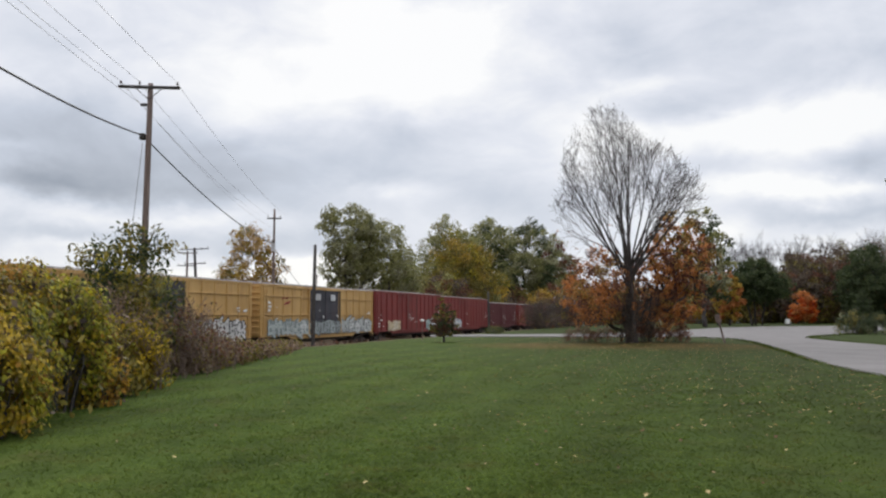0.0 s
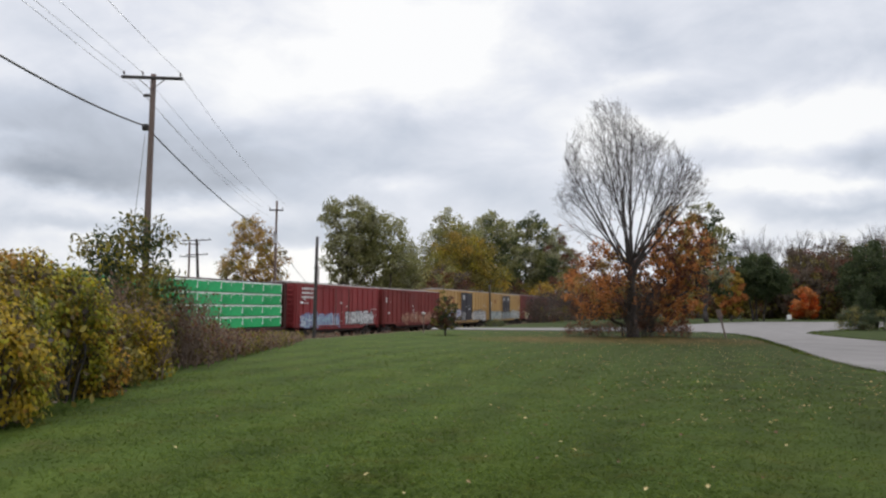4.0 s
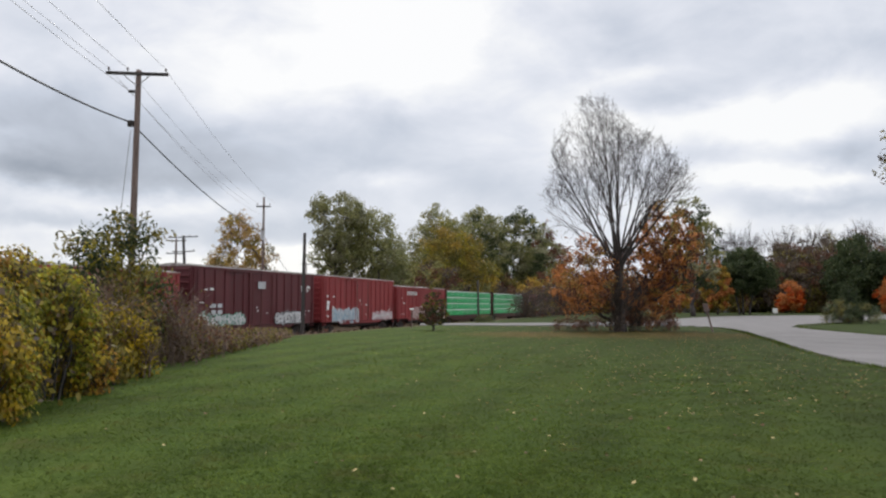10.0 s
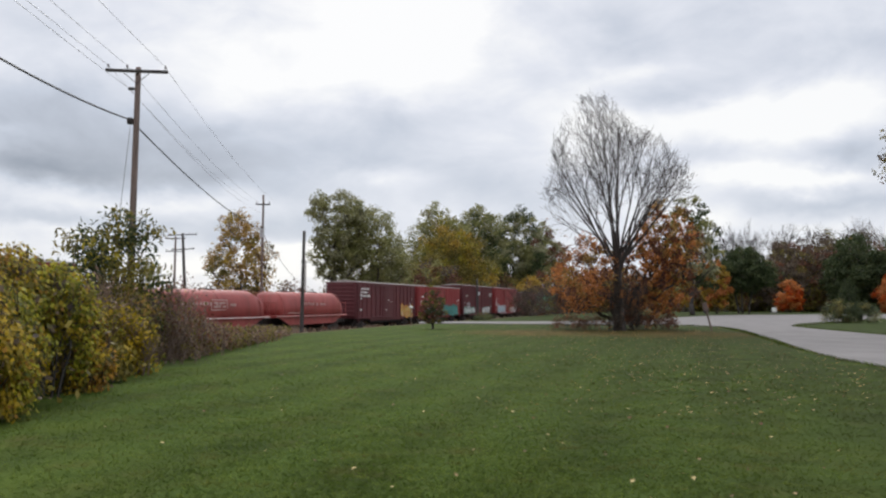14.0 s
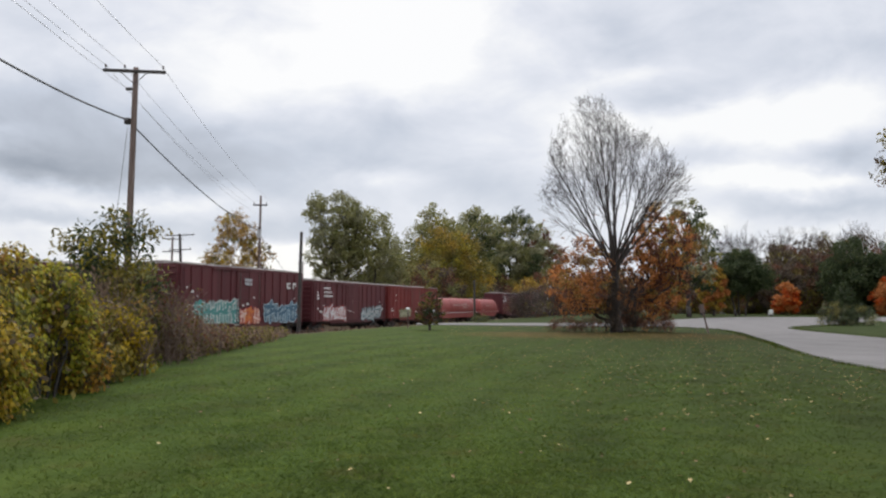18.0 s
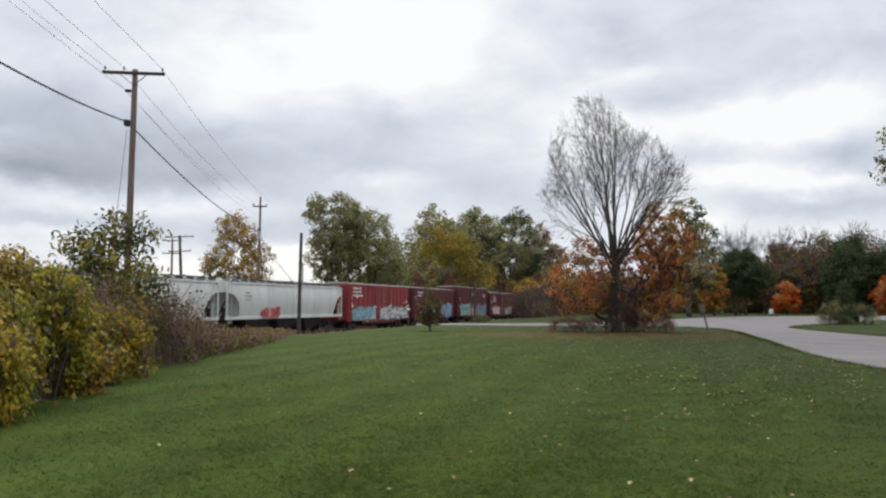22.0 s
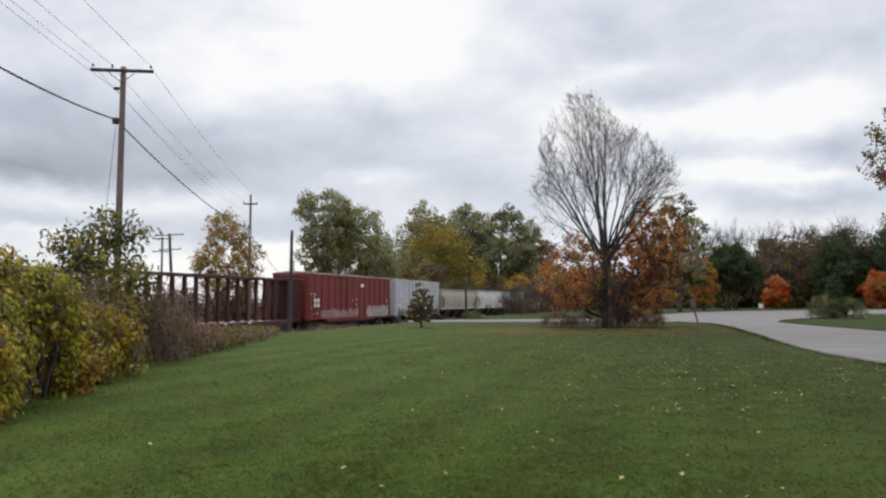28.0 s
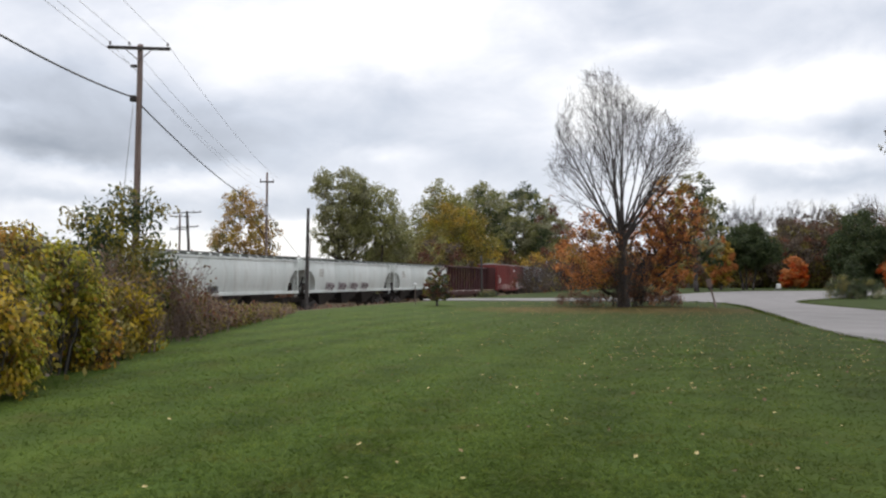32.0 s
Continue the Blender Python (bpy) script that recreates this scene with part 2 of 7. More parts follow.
L_DRYBRUSH = leaf("pale_withered_leaves", (0.115, 0.078, 0.057), (0.27, 0.19, 0.135))
L_SAGE = leaf("greyish_green_leaves", (0.145, 0.15, 0.07), (0.34, 0.325, 0.19))
M_ASPHALT = material("pale_asphalt", (0.112, 0.103, 0.1), (0.178, 0.166, 0.161), scale=0.5, rough=0.9, fine=30, bump=0.3, coords="World", stain=(0.14, 0.14, 0.14), stain_amount=0.2)
M_DRYLEAF = material("dry_fallen_leaf", (0.11, 0.045, 0.018), (0.4, 0.31, 0.13), scale=8, rough=0.7, per_object=0.9, island=0.0)
M_DRYLEAF_STUFF = material("dry_fallen_leaves", (0.13, 0.06, 0.022), (0.36, 0.25, 0.09), scale=8, rough=0.7, island=0.9)

# ---- mesh helpers ----
BOXF = []


def _box_topology():
    faces, index = [], {}
    corners = [(a, b, c) for a in (-1, 1) for b in (-1, 1) for c in (-1, 1)]
    for i, s in enumerate(corners):
        for ax in range(3):
            index[s, ax] = i * 3 + ax
        faces.append([i * 3, i * 3 + 1, i * 3 + 2])
    for ax in range(3):
        o1, o2 = (ax + 1) % 3, (ax + 2) % 3
        for sg in (-1, 1):
            ring = []
            for p, q in ((-1, -1), (1, -1), (1, 1), (-1, 1)):
                s = [0, 0, 0]
                s[ax], s[o1], s[o2] = sg, p, q
                ring.append(index[tuple(s), ax])
            faces.append(ring)
        for p in (-1, 1):
            for q in (-1, 1):
                e = []
                for r in (-1, 1):
                    s = [0, 0, 0]
                    s[ax], s[o1], s[o2] = r, p, q
                    e.append(tuple(s))
                faces.append([index[e[0], o1], index[e[0], o2], index[e[1], o2], index[e[1], o1]])
    verts = []
    for s in corners:
        for ax in range(3):
            verts.append([(s[k], 0 if k == ax else -s[k]) for k in range(3)])
    pts = np.array([[a + 0.2 * b for a, b in v] for v in verts], float)
    good = []
    for f in faces:
        a, b, c = pts[f[0]], pts[f[1]], pts[f[2]]
        good.append(f if np.dot(np.cross(b - a, c - a), pts[f].mean(0)) > 0 else f[::-1])
    return verts, good


BOXV, BOXF = _box_topology()


class Shape:
    """Collects vertices and faces of one mesh, with a material slot per face."""

    def __init__(self):
        self.v, self.f, self.m = [], [], []

    def box(self, x0, x1, y0, y1, z0, z1, r=0.012, mi=0, turn=None):
        lo, hi = (x0, y0, z0), (x1, y1, z1)
        c = [(lo[k] + hi[k]) / 2 for k in range(3)]
        h = [abs(hi[k] - lo[k]) / 2 for k in range(3)]
        r = min(r, min(h) * 0.6)
        base = len(self.v)
        for v in BOXV:
            p = [c[k] + v[k][0] * h[k] + v[k][1] * r for k in range(3)]
            self.v.append(tuple(turn @ Vector(p)) if turn else tuple(p))
        for f in BOXF:
            self.f.append([base + i for i in f])
            self.m.append(mi)
        return self

    def face(self, pts, mi=0):
        base = len(self.v)
        self.v += [tuple(p) for p in pts]
        self.f.append(list(range(base, base + len(pts))))
        self.m.append(mi)
        return self

    def plate(self, poly, y0, y1, mi=0):
        """A flat plate: polygon of (x, z), counter-clockwise seen from -y, from y0 (front) to y1."""
        n, base = len(poly), len(self.v)
        self.v += [(x, y0, z) for x, z in poly] + [(x, y1, z) for x, z in poly]
        self.f += [list(range(base, base + n)), [base + n + i for i in range(n)][::-1]]
        self.f += [[base + (i + 1) % n, base + i, base + n + i, base + n + (i + 1) % n] for i in range(n)]
        self.m += [mi] * (n + 2)
        return self

    def tube(self, p, q, r0, r1=None, n=8, mi=0, caps=True):
        r1 = r0 if r1 is None else r1
        p, q = Vector(p), Vector(q)
        d = (q - p).normalized()
        a = d.orthogonal().normalized()
        b = d.cross(a)
        base = len(self.v)
        for o, r in ((p, r0), (q, r1)):
            for i in range(n):
                w = 2 * math.pi * i / n
                self.v.append(tuple(o + (a * math.cos(w) + b * math.sin(w)) * r))
        for i in range(n):
            j = (i + 1) % n
            self.f.append([base + i, base + j, base + n + j, base + n + i])
            self.m.append(mi)
        if caps:
            self.f += [list(range(base, base + n))[::-1], list(range(base + n, base + 2 * n))]
            self.m += [mi, mi]
        return self

    def loft(self, rings, mi=0, closed=True, caps=True):
        n, base = len(rings[0]), len(self.v)
        for r in rings:
            self.v += [tuple(p) for p in r]
        for k in range(len(rings) - 1):
            for i in range(n if closed else n - 1):
                j = (i + 1) % n
                self.f.append([base + k * n + i, base + k * n + j, base + (k + 1) * n + j, base + (k + 1) * n + i])
                self.m.append(mi)
        if caps and closed:
            self.f += [list(range(base, base + n))[::-1], [base + (len(rings) - 1) * n + i for i in range(n)]]
            self.m += [mi, mi]
        return self

    def add(self, verts, faces, mi=0):
        base = len(self.v)
        self.v += [tuple(p) for p in verts]
        self.f += [[base + i for i in f] for f in faces]
        self.m += [mi] * len(faces)
        return self

    def mesh(self, name, mats, smooth=False):
        me = bpy.data.meshes.new(name)
        me.from_pydata(self.v, [], self.f)
        for m in mats if isinstance(mats, (list, tuple)) else [mats]:
            me.materials.append(m)
        if any(self.m):
            me.polygons.foreach_set("material_index", self.m)
        if smooth:
            me.polygons.foreach_set("use_smooth", [True] * len(self.f))
        me.update()
        return me


def put(name, data, parent=None, m=None, label=""):
    ob = new(name, data)
    if parent is not None:
        ob.parent = parent
    if m is not None:
        ob.matrix_basis = m
    return tagged(ob, label)


def part(name, shape, mats, parent, label="", smooth=False, m=None):
    return put(name, shape.mesh(name, mats, smooth), parent, m, label)


def thing(name, label, category, group="", m=None, kind=""):
    ob = new(name)
    if m is not None:
        ob.matrix_basis = m
    return tagged(ob, label, category, group, kind)


def quads_mesh(name, verts, mats, slots=None, corners=4):
    """A mesh of separate leaves or blades from an array (n, corners, 3)."""
    k = len(verts)
    me = bpy.data.meshes.new(name)
    me.vertices.add(k * corners)
    me.vertices.foreach_set("co", np.asarray(verts, dtype=np.float32).ravel())
    me.loops.add(k * corners)
    me.loops.foreach_set("vertex_index", np.arange(k * corners, dtype=np.int32))
    me.polygons.add(k)
    me.polygons.foreach_set("loop_start", np.arange(0, k * corners, corners, dtype=np.int32))
    for m in mats:
        me.materials.append(m)
    if slots is not None:
        me.polygons.foreach_set("material_index", np.asarray(slots, dtype=np.int32))
    me.update(calc_edges=True)
    return me

# ---- the plan: a straight track, the lawn, the road ----
SLOPE = 0.328
DIR = Vector((SLOPE, 1.0, 0.0)).normalized()
SIDE = Vector((DIR.y, -DIR.x, 0.0))              # from the track towards the lawn
RAIL_Z = -0.95
TRACK0 = Vector((-30.5, 0.0, 0.0)) - SIDE * 1.55  # a point on the track's centre line
HEADING = math.degrees(math.atan2(DIR.y, DIR.x))


def off_track(x, y):
    """Distance from the track's centre line, positive on the lawn's side."""
    return (x - TRACK0.x) * SIDE.x + (y - TRACK0.y) * SIDE.y


def on_track(s, across=0.0, z=RAIL_Z):
    p = TRACK0 + DIR * s + SIDE * across
    return Vector((p.x, p.y, z))


def step(a, b, x):
    t = min(1.0, max(0.0, (x - a) / (b - a)))
    return t * t * (3 - 2 * t)


def ground_z(x, y):
    p = off_track(x, y)
    z = -1.55 * (1 - step(4.0, 10.8, p)) if p > 0 else -1.55 + 0.5 * step(6, 16, -p)
    near = math.exp(-(x * x + y * y) / 6000.0)
    z += 0.035 * near * math.sin(x * 0.5 + 1.3) * math.sin(y * 0.31)
    return z


def build_ground():
    xs = np.concatenate([-np.geomspace(2600, 62, 14), np.arange(-60, 60.1, 1.5), np.geomspace(62, 2600, 14)])
    ys = np.concatenate([-np.geomspace(2600, 22, 12), np.arange(-20, 130.1, 1.5), np.geomspace(133, 2600, 14)])
    verts = [(x, y, ground_z(x, y)) for y in ys for x in xs]
    n = len(xs)
    faces = [(j * n + i, j * n + i + 1, (j + 1) * n + i + 1, (j + 1) * n + i) for j in range(len(ys) - 1) for i in range(n - 1)]
    me = bpy.data.meshes.new("ground")
    me.from_pydata(verts, [], faces)
    me.polygons.foreach_set("use_smooth", [True] * len(faces))
    me.materials.append(M_LAWN)
    tagged(put("ground", me), "mown green lawn with worn brownish patches", "lawn", kind="structure")


def lawn_material():
    mat = material("mown_lawn", (0.0255, 0.04, 0.008), (0.05, 0.073, 0.0135), scale=0.8, rough=0.95, fine=14, bump=0.3, coords="World", spec=0.07)
    n, l = mat.node_tree.nodes, mat.node_tree.links
    bsdf = n["Principled BSDF"]
    colour = bsdf.inputs["Base Color"].links[0].from_socket
    geo = n.new("ShaderNodeNewGeometry")
    sep = n.new("ShaderNodeSeparateXYZ")
    l.new(geo.outputs["Position"], sep.inputs[0])

    def op(kind, a, b):
        m = n.new("ShaderNodeMath")
        m.operation = kind
        for i, v in enumerate((a, b)):
            if isinstance(v, (int, float)):
                m.inputs[i].default_value = v
            else:
                l.new(v, m.inputs[i])
        return m.outputs[0]

    def blend(a, b, fac, mode="MIX"):
        m = n.new("ShaderNodeMix")
        m.data_type, m.blend_type = "RGBA", mode
        l.new(fac, m.inputs[0])
        l.new(a, m.inputs[6])
        if isinstance(b, tuple):
            m.inputs[7].default_value = (*b, 1)
        else:
            l.new(b, m.inputs[7])
        return m.outputs[2]

    # mower stripes parallel to the track, gently bent
    bend = n.new("ShaderNodeTexNoise")
    bend.inputs["Scale"].default_value = 0.06
    l.new(geo.outputs["Position"], bend.inputs["Vector"])
    across = op("ADD", op("ADD", op("MULTIPLY", sep.outputs[0], SIDE.x), op("MULTIPLY", sep.outputs[1], SIDE.y)), op("MULTIPLY", bend.outputs["Fac"], 1.6))
    stripe = op("MULTIPLY_ADD", op("SINE", op("MULTIPLY", across, 3.3), 0.0), 0.5)
    n_stripe = stripe.node
    n_stripe.inputs[2].default_value = 0.5
    colour = blend(colour, (0.05, 0.08, 0.014), op("MULTIPLY", stripe, 0.7))
    # thin, brownish and clovery patches
    for size, lo, hi, tone, amount in ((0.9, 0.54, 0.7, (0.08, 0.066, 0.02), 0.5), (0.35, 0.5, 0.68, (0.075, 0.1, 0.014), 0.5), (2.6, 0.55, 0.68, (0.08, 0.11, 0.02), 0.55), (1.3, 0.55, 0.68, (0.02, 0.032, 0.007), 0.4)):
        patch, rng_ = n.new("ShaderNodeTexNoise"), n.new("ShaderNodeMapRange")
        patch.inputs["Scale"].default_value, patch.inputs["Detail"].default_value = size, 7
        patch.inputs["Roughness"].default_value = 0.65
        l.new(geo.outputs["Position"], patch.inputs["Vector"])
        rng_.inputs[1].default_value, rng_.inputs[2].default_value, rng_.inputs[4].default_value = lo, hi, amount
        l.new(patch.outputs["Fac"], rng_.inputs[0])
        colour = blend(colour, tone, rng_.outputs[0])
    # dry, leaf-strewn turf round the maple
    dry = n.new("ShaderNodeTexNoise")
    dry.inputs["Scale"].default_value, dry.inputs["Detail"].default_value = 0.25, 6
    l.new(geo.outputs["Position"], dry.inputs["Vector"])
    dx, dy = op("MULTIPLY", op("SUBTRACT", sep.outputs[0], 11.0), 0.095), op("MULTIPLY", op("SUBTRACT", sep.outputs[1], 43.0), 0.15)
    near = op("SUBTRACT", 1.0, op("ADD", op("MULTIPLY", dx, dx), op("MULTIPLY", dy, dy)))
    near = op("MULTIPLY", op("MAXIMUM", near, 0.0), op("MULTIPLY", dry.outputs["Fac"], 1.9))
    colour = blend(colour, (0.17, 0.09, 0.033), near)
    # shade painted into the turf: blotchy darkening on the side towards the road
    shade_mottle = n.new("ShaderNodeTexNoise")
    shade_mottle.inputs["Scale"].default_value, shade_mottle.inputs["Detail"].default_value = 1.1, 8
    l.new(geo.outputs["Position"], shade_mottle.inputs["Vector"])
    thin = n.new("ShaderNodeMapRange")
    thin.inputs[1].default_value, thin.inputs[2].default_value, thin.inputs[4].default_value = -1.0, 9.0, 1.0
    l.new(sep.outputs[0], thin.inputs[0])
    colour = blend(colour, (0.022, 0.03, 0.007), op("MULTIPLY", thin.outputs[0], op("MULTIPLY", shade_mottle.outputs["Fac"], 1.45)))
    # bare earth and weeds towards the track
    p = op("ADD", op("MULTIPLY", sep.outputs[0], SIDE.x), op("MULTIPLY", sep.outputs[1], SIDE.y))
    p = op("SUBTRACT", p, TRACK0.x * SIDE.x + TRACK0.y * SIDE.y)
    p = op("ADD", p, op("MULTIPLY", dry.outputs["Fac"], 3.0))
    edge = n.new("ShaderNodeMapRange")
    edge.inputs[1].default_value, edge.inputs[2].default_value = 13.2, 11.8
    l.new(p, edge.inputs[0])
    colour = blend(colour, (0.085, 0.062, 0.04), edge.outputs[0])
    l.new(colour, bsdf.inputs["Base Color"])
    return mat


M_LAWN = lawn_material()


def slab(name, outline, z, mat, label, category, thick=0.12):
    from mathutils.geometry import tessellate_polygon
    s = Shape()
    n = len(outline)
    top = [(x, y, z) for x, y in outline]
    low = [(x, y, z - thick) for x, y in outline]
    tris = tessellate_polygon([[Vector(p) for p in top]])
    up = []
    for a, b, c in tris:
        pa, pb, pc = (Vector(top[i]) for i in (a, b, c))
        up.append((a, b, c) if (pb - pa).cross(pc - pa).z > 0 else (c, b, a))
    s.add(top + low, [list(t) for t in up] + [[i, (i + 1) % n, n + (i + 1) % n, n + i] for i in range(n)])
    return tagged(part(name, s, mat, None), label, category, kind="structure")


ROAD_EDGE = [(11.4, 14), (11.5, 20.4), (11.8, 23), (12.5, 26.4), (13.8, 31), (15.3, 36), (16.6, 41), (17.9, 45.5), (19.0, 50.5), (19.5, 54), (18.6, 58), (16.5, 59.8)]

VERGE_EDGE = [(50, 88), (37, 72), (28.5, 62), (25.8, 57), (24.6, 51), (23.7, 43), (22.8, 32)]


def build_road():
    near = [(11.4, -40), (11.4, 14), (11.5, 20.4), (11.8, 23), (12.5, 26.4), (13.8, 31), (15.3, 36), (16.6, 41), (17.9, 45.5), (19.0, 50.5),
            (19.5, 54), (18.6, 58), (16.5, 59.8), (9.8, 60.6), (0.9, 61.0), (-1.0, 61.3)]
    far = [(-1.0, 65.5), (1, 67.2), (11, 69.5), (20, 76), (29, 93), (37, 107), (46, 117), (58, 123), (80, 132), (120, 146), (170, 165),
           (170, 150), (115, 124), (73, 103), (50, 88), (37, 72), (28.5, 62), (25.8, 57), (24.6, 51), (23.7, 43), (22.8, 32), (22.4, 20), (22, -40)]
    slab("road", near + far, 0.035, M_ASPHALT, "pale grey worn asphalt road", "road")


def build_track():
    s = Shape()
    rings = []
    for k in range(60):
        a = -60 + k * 12
        ring = []
        for off, z in ((-4.2, -0.75), (-2.2, -0.24), (2.2, -0.24), (4.2, -0.75)):
            q = on_track(a, off, RAIL_Z + z)
            ring.append((q.x, q.y, q.z))
        rings.append(ring)
    s.loft(rings, closed=False)
    bed = part("track_bed", s, M_BALLAST, None)
    tagged(bed, "grey crushed stone ballast under the rails", "ballast", kind="structure")
    for side in (-0.7525, 0.7525):
        r = Shape()
        a, b = on_track(-60, side), on_track(640, side)
        prof = [(-0.07, -0.17), (0.07, -0.17), (0.07, -0.15), (0.012, -0.13), (0.012, -0.04), (0.036, -0.035), (0.036, 0.0), (-0.036, 0.0), (-0.036, -0.035), (-0.012, -0.04), (-0.012, -0.13), (-0.07, -0.15)]
        r.loft([[(p.x + SIDE.x * u, p.y + SIDE.y * u, RAIL_Z + w) for u, w in prof] for p in (b, a)])
        part("rail", r, M_STEEL, bed, "worn steel rail")
    tie = Shape().box(-0.12, 0.12, -1.3, 1.3, -0.36, -0.17, 0.02).mesh("tie", M_TIE)
    for k in range(230):
        p = on_track(30 + k * 0.6, 0)
        put("tie", tie, bed, pose(p.x, p.y, p.z, 0, 0, HEADING))


# ---- poles and wires ----
def span(name, a, b, sag, r, mat, parent, n=28):
    s = Shape()
    pts = []
    for i in range(n + 1):
        u = i / n
        p = Vector(a).lerp(Vector(b), u)
        p.z -= 4 * sag * u * (1 - u)
        pts.append(p)
    rings = []
    for i, p in enumerate(pts):
        d = (pts[min(n, i + 1)] - pts[max(0, i - 1)]).normalized()
        e = d.cross(Vector((0, 0, 1))).normalized()
        f = e.cross(d)
        rings.append([p + (e * math.cos(w) + f * math.sin(w)) * r for w in (0, 1.257, 2.513, 3.77, 5.027)])
    s.loft(rings)
    return part(name, s, mat, parent)


def utility_pole(x, y, top, r, arms, turn, label, braces=True, lean=0.0, group="line poles", wood=None):
    """arms: (height, half length, pin places)."""
    base = ground_z(x, y)
    root = thing("utility_pole", label, "utility pole", group, pose(x, y, base, 0, lean, turn))
    h = top - base
    s = Shape()
    rings = []
    for k in range(9):
        u = k / 8
        rr = r * (1.15 - 0.35 * u)
        rings.append([(rr * math.cos(w) * (1 + 0.03 * math.sin(3 * w + k)), rr * math.sin(w), -0.3 + (h + 0.3) * u) for w in np.linspace(0, 2 * math.pi, 12, endpoint=False)])
    s.loft(rings)
    part("pole", s, wood or M_POLE, root, smooth=True)
    for z, half, pins in arms:
        z -= base
        arm = part("crossarm", Shape().box(-half, half, -r - 0.12, -r - 0.005, z - 0.06, z + 0.06, 0.015), M_ARM, root, "dark weathered crossarm")
        for px in pins:
            s = Shape().tube((px, -r - 0.06, z + 0.06), (px, -r - 0.06, z + 0.17), 0.012)
            s.tube((px, -r - 0.06, z + 0.14), (px, -r - 0.06, z + 0.2), 0.05, 0.035).tube((px, -r - 0.06, z + 0.2), (px, -r - 0.06, z + 0.25), 0.045, 0.025)
            part("insulator", s, M_GLASSINS, arm)
        if braces:
            for sg in (-1, 1):
                part("brace", Shape().tube((sg * 0.55, -r - 0.13, z - 0.05), (0, -r - 0.02, z - 0.5), 0.016, n=6), M_ARM, root)
    return root


P1, P2, P0 = Vector((-12.0, 32.0, 0)), Vector((-14.9, 69.8, 0)), Vector((-9.4, -3.0, 0))
LINE_TURN = math.degrees(math.atan2((P2 - P1).x, -(P2 - P1).y)) - 180


def build_poles():
    pins = (-1.12, -0.38, 1.12)
    utility_pole(P1.x - 0.03, P1.y, 11.05, 0.135, [(10.85, 1.22, pins)], LINE_TURN, "tall weathered wooden utility pole with one crossarm", lean=0.4)
    utility_pole(P2.x + 0.08, P2.y, 10.95, 0.11, [(10.1, 0.62, (-0.55, 0.55))], LINE_TURN, "distant wooden utility pole with a small crossarm", braces=False)
    utility_pole(P0.x, P0.y, 11.0, 0.155, [(10.8, 1.28, pins)], LINE_TURN, "weathered wooden utility pole beside the lawn")
    along = (P2 - P1).normalized()
    right = Vector((along.y, -along.x, 0))
    line = thing("power_line", "thin conductors strung between the wooden poles", "power line")
    for px in pins:
        tip = lambda P, z: P + right * px - along * 0.21 + Vector((0, 0, z))
        span("conductor", tip(P0, 11.02), tip(P1, 11.1), 0.35, 0.0085, M_THINWIRE, line)
        span("conductor", tip(P1, 11.1), tip(P2, 10.35), 0.5, 0.008, M_THINWIRE, line)
    low = lambda P, z: P - right * 0.24 + Vector((0, 0, z))
    span("conductor", low(P0, 10.1), low(P1, 10.15), 0.4, 0.0085, M_THINWIRE, line)
    span("conductor", low(P1, 10.15), low(P2, 9.4), 0.6, 0.008, M_THINWIRE, line)
    part("bracket", Shape().box(P1.x - right.x * 0.24 - 0.05, P1.x - right.x * 0.08 + 0.05, P1.y - 0.16, P1.y - 0.08, 10.08, 10.2, 0.02), M_ARM, line, "small dark bracket on the pole")
    cable = thing("telephone_cable", "thick black overhead cable on the poles", "cable")
    o = -right * 0.2
    span("cable", P0 + o + Vector((0, 0, 8.9)), P1 + o + Vector((0, 0, 8.9)), 1.1, 0.034, M_WIRE, cable)
    span("cable", P1 + o + Vector((0, 0, 8.9)), P2 + o + Vector((0, 0, 8.0)), 0.55, 0.03, M_WIRE, cable)
    part("clamp", Shape().box(P1.x + o.x - 0.12, P1.x + o.x + 0.1, P1.y + o.y - 0.1, P1.y + o.y + 0.1, 8.72, 8.98, 0.03), M_ARM, cable, "dark cable clamp on the pole")
    far = P2 + Vector((-2.9, 37.8, 0))
    span("cable", P2 + o + Vector((0, 0, 8.0)), far + Vector((0, 0, 4.2)), 0.4, 0.025, M_WIRE, cable)
    guy = thing("guy_wire", "slack grey guy wire beside the tall pole", "wire")
    span("wire", P1 + o + Vector((0, 0, 8.6)), P1 + Vector((-1.6, 1.5, 0.0)), 0.1, 0.012, M_THINWIRE, guy)
    # a transformer can and its fittings on the second pole
    can = thing("transformer", "small grey pole-mounted transformer can", "transformer", "", pose(P2.x + 0.08, P2.y - 0.32, 7.6))
    part("tank", Shape().tube((0, 0, -0.4), (0, 0, 0.35), 0.2, n=14), M_GREYBOX, can)
    part("lid", Shape().tube((0, 0, 0.35), (0, 0, 0.42), 0.22, 0.12, n=14), M_UNDER, can)
    for bx in (-0.1, 0.1):
        part("bushing", Shape().tube((bx, 0, 0.4), (bx, 0, 0.62), 0.03, n=8), M_GLASSINS, can)
    part("bracket", Shape().box(-0.05, 0.05, 0.15, 0.3, -0.3, 0.3, 0.01), M_ARM, can)
    # poles across the track and beside it
    utility_pole(-30.5, 100.0, 10.1, 0.19, [(9.9, 1.75, (-1.6, -0.8, 0.8, 1.6)), (8.1, 1.35, (-1.2, 1.2))], 12, "leaning weathered pole with two crossarms beyond the track", braces=False, lean=-3.5, group="far poles", wood=M_ARM)
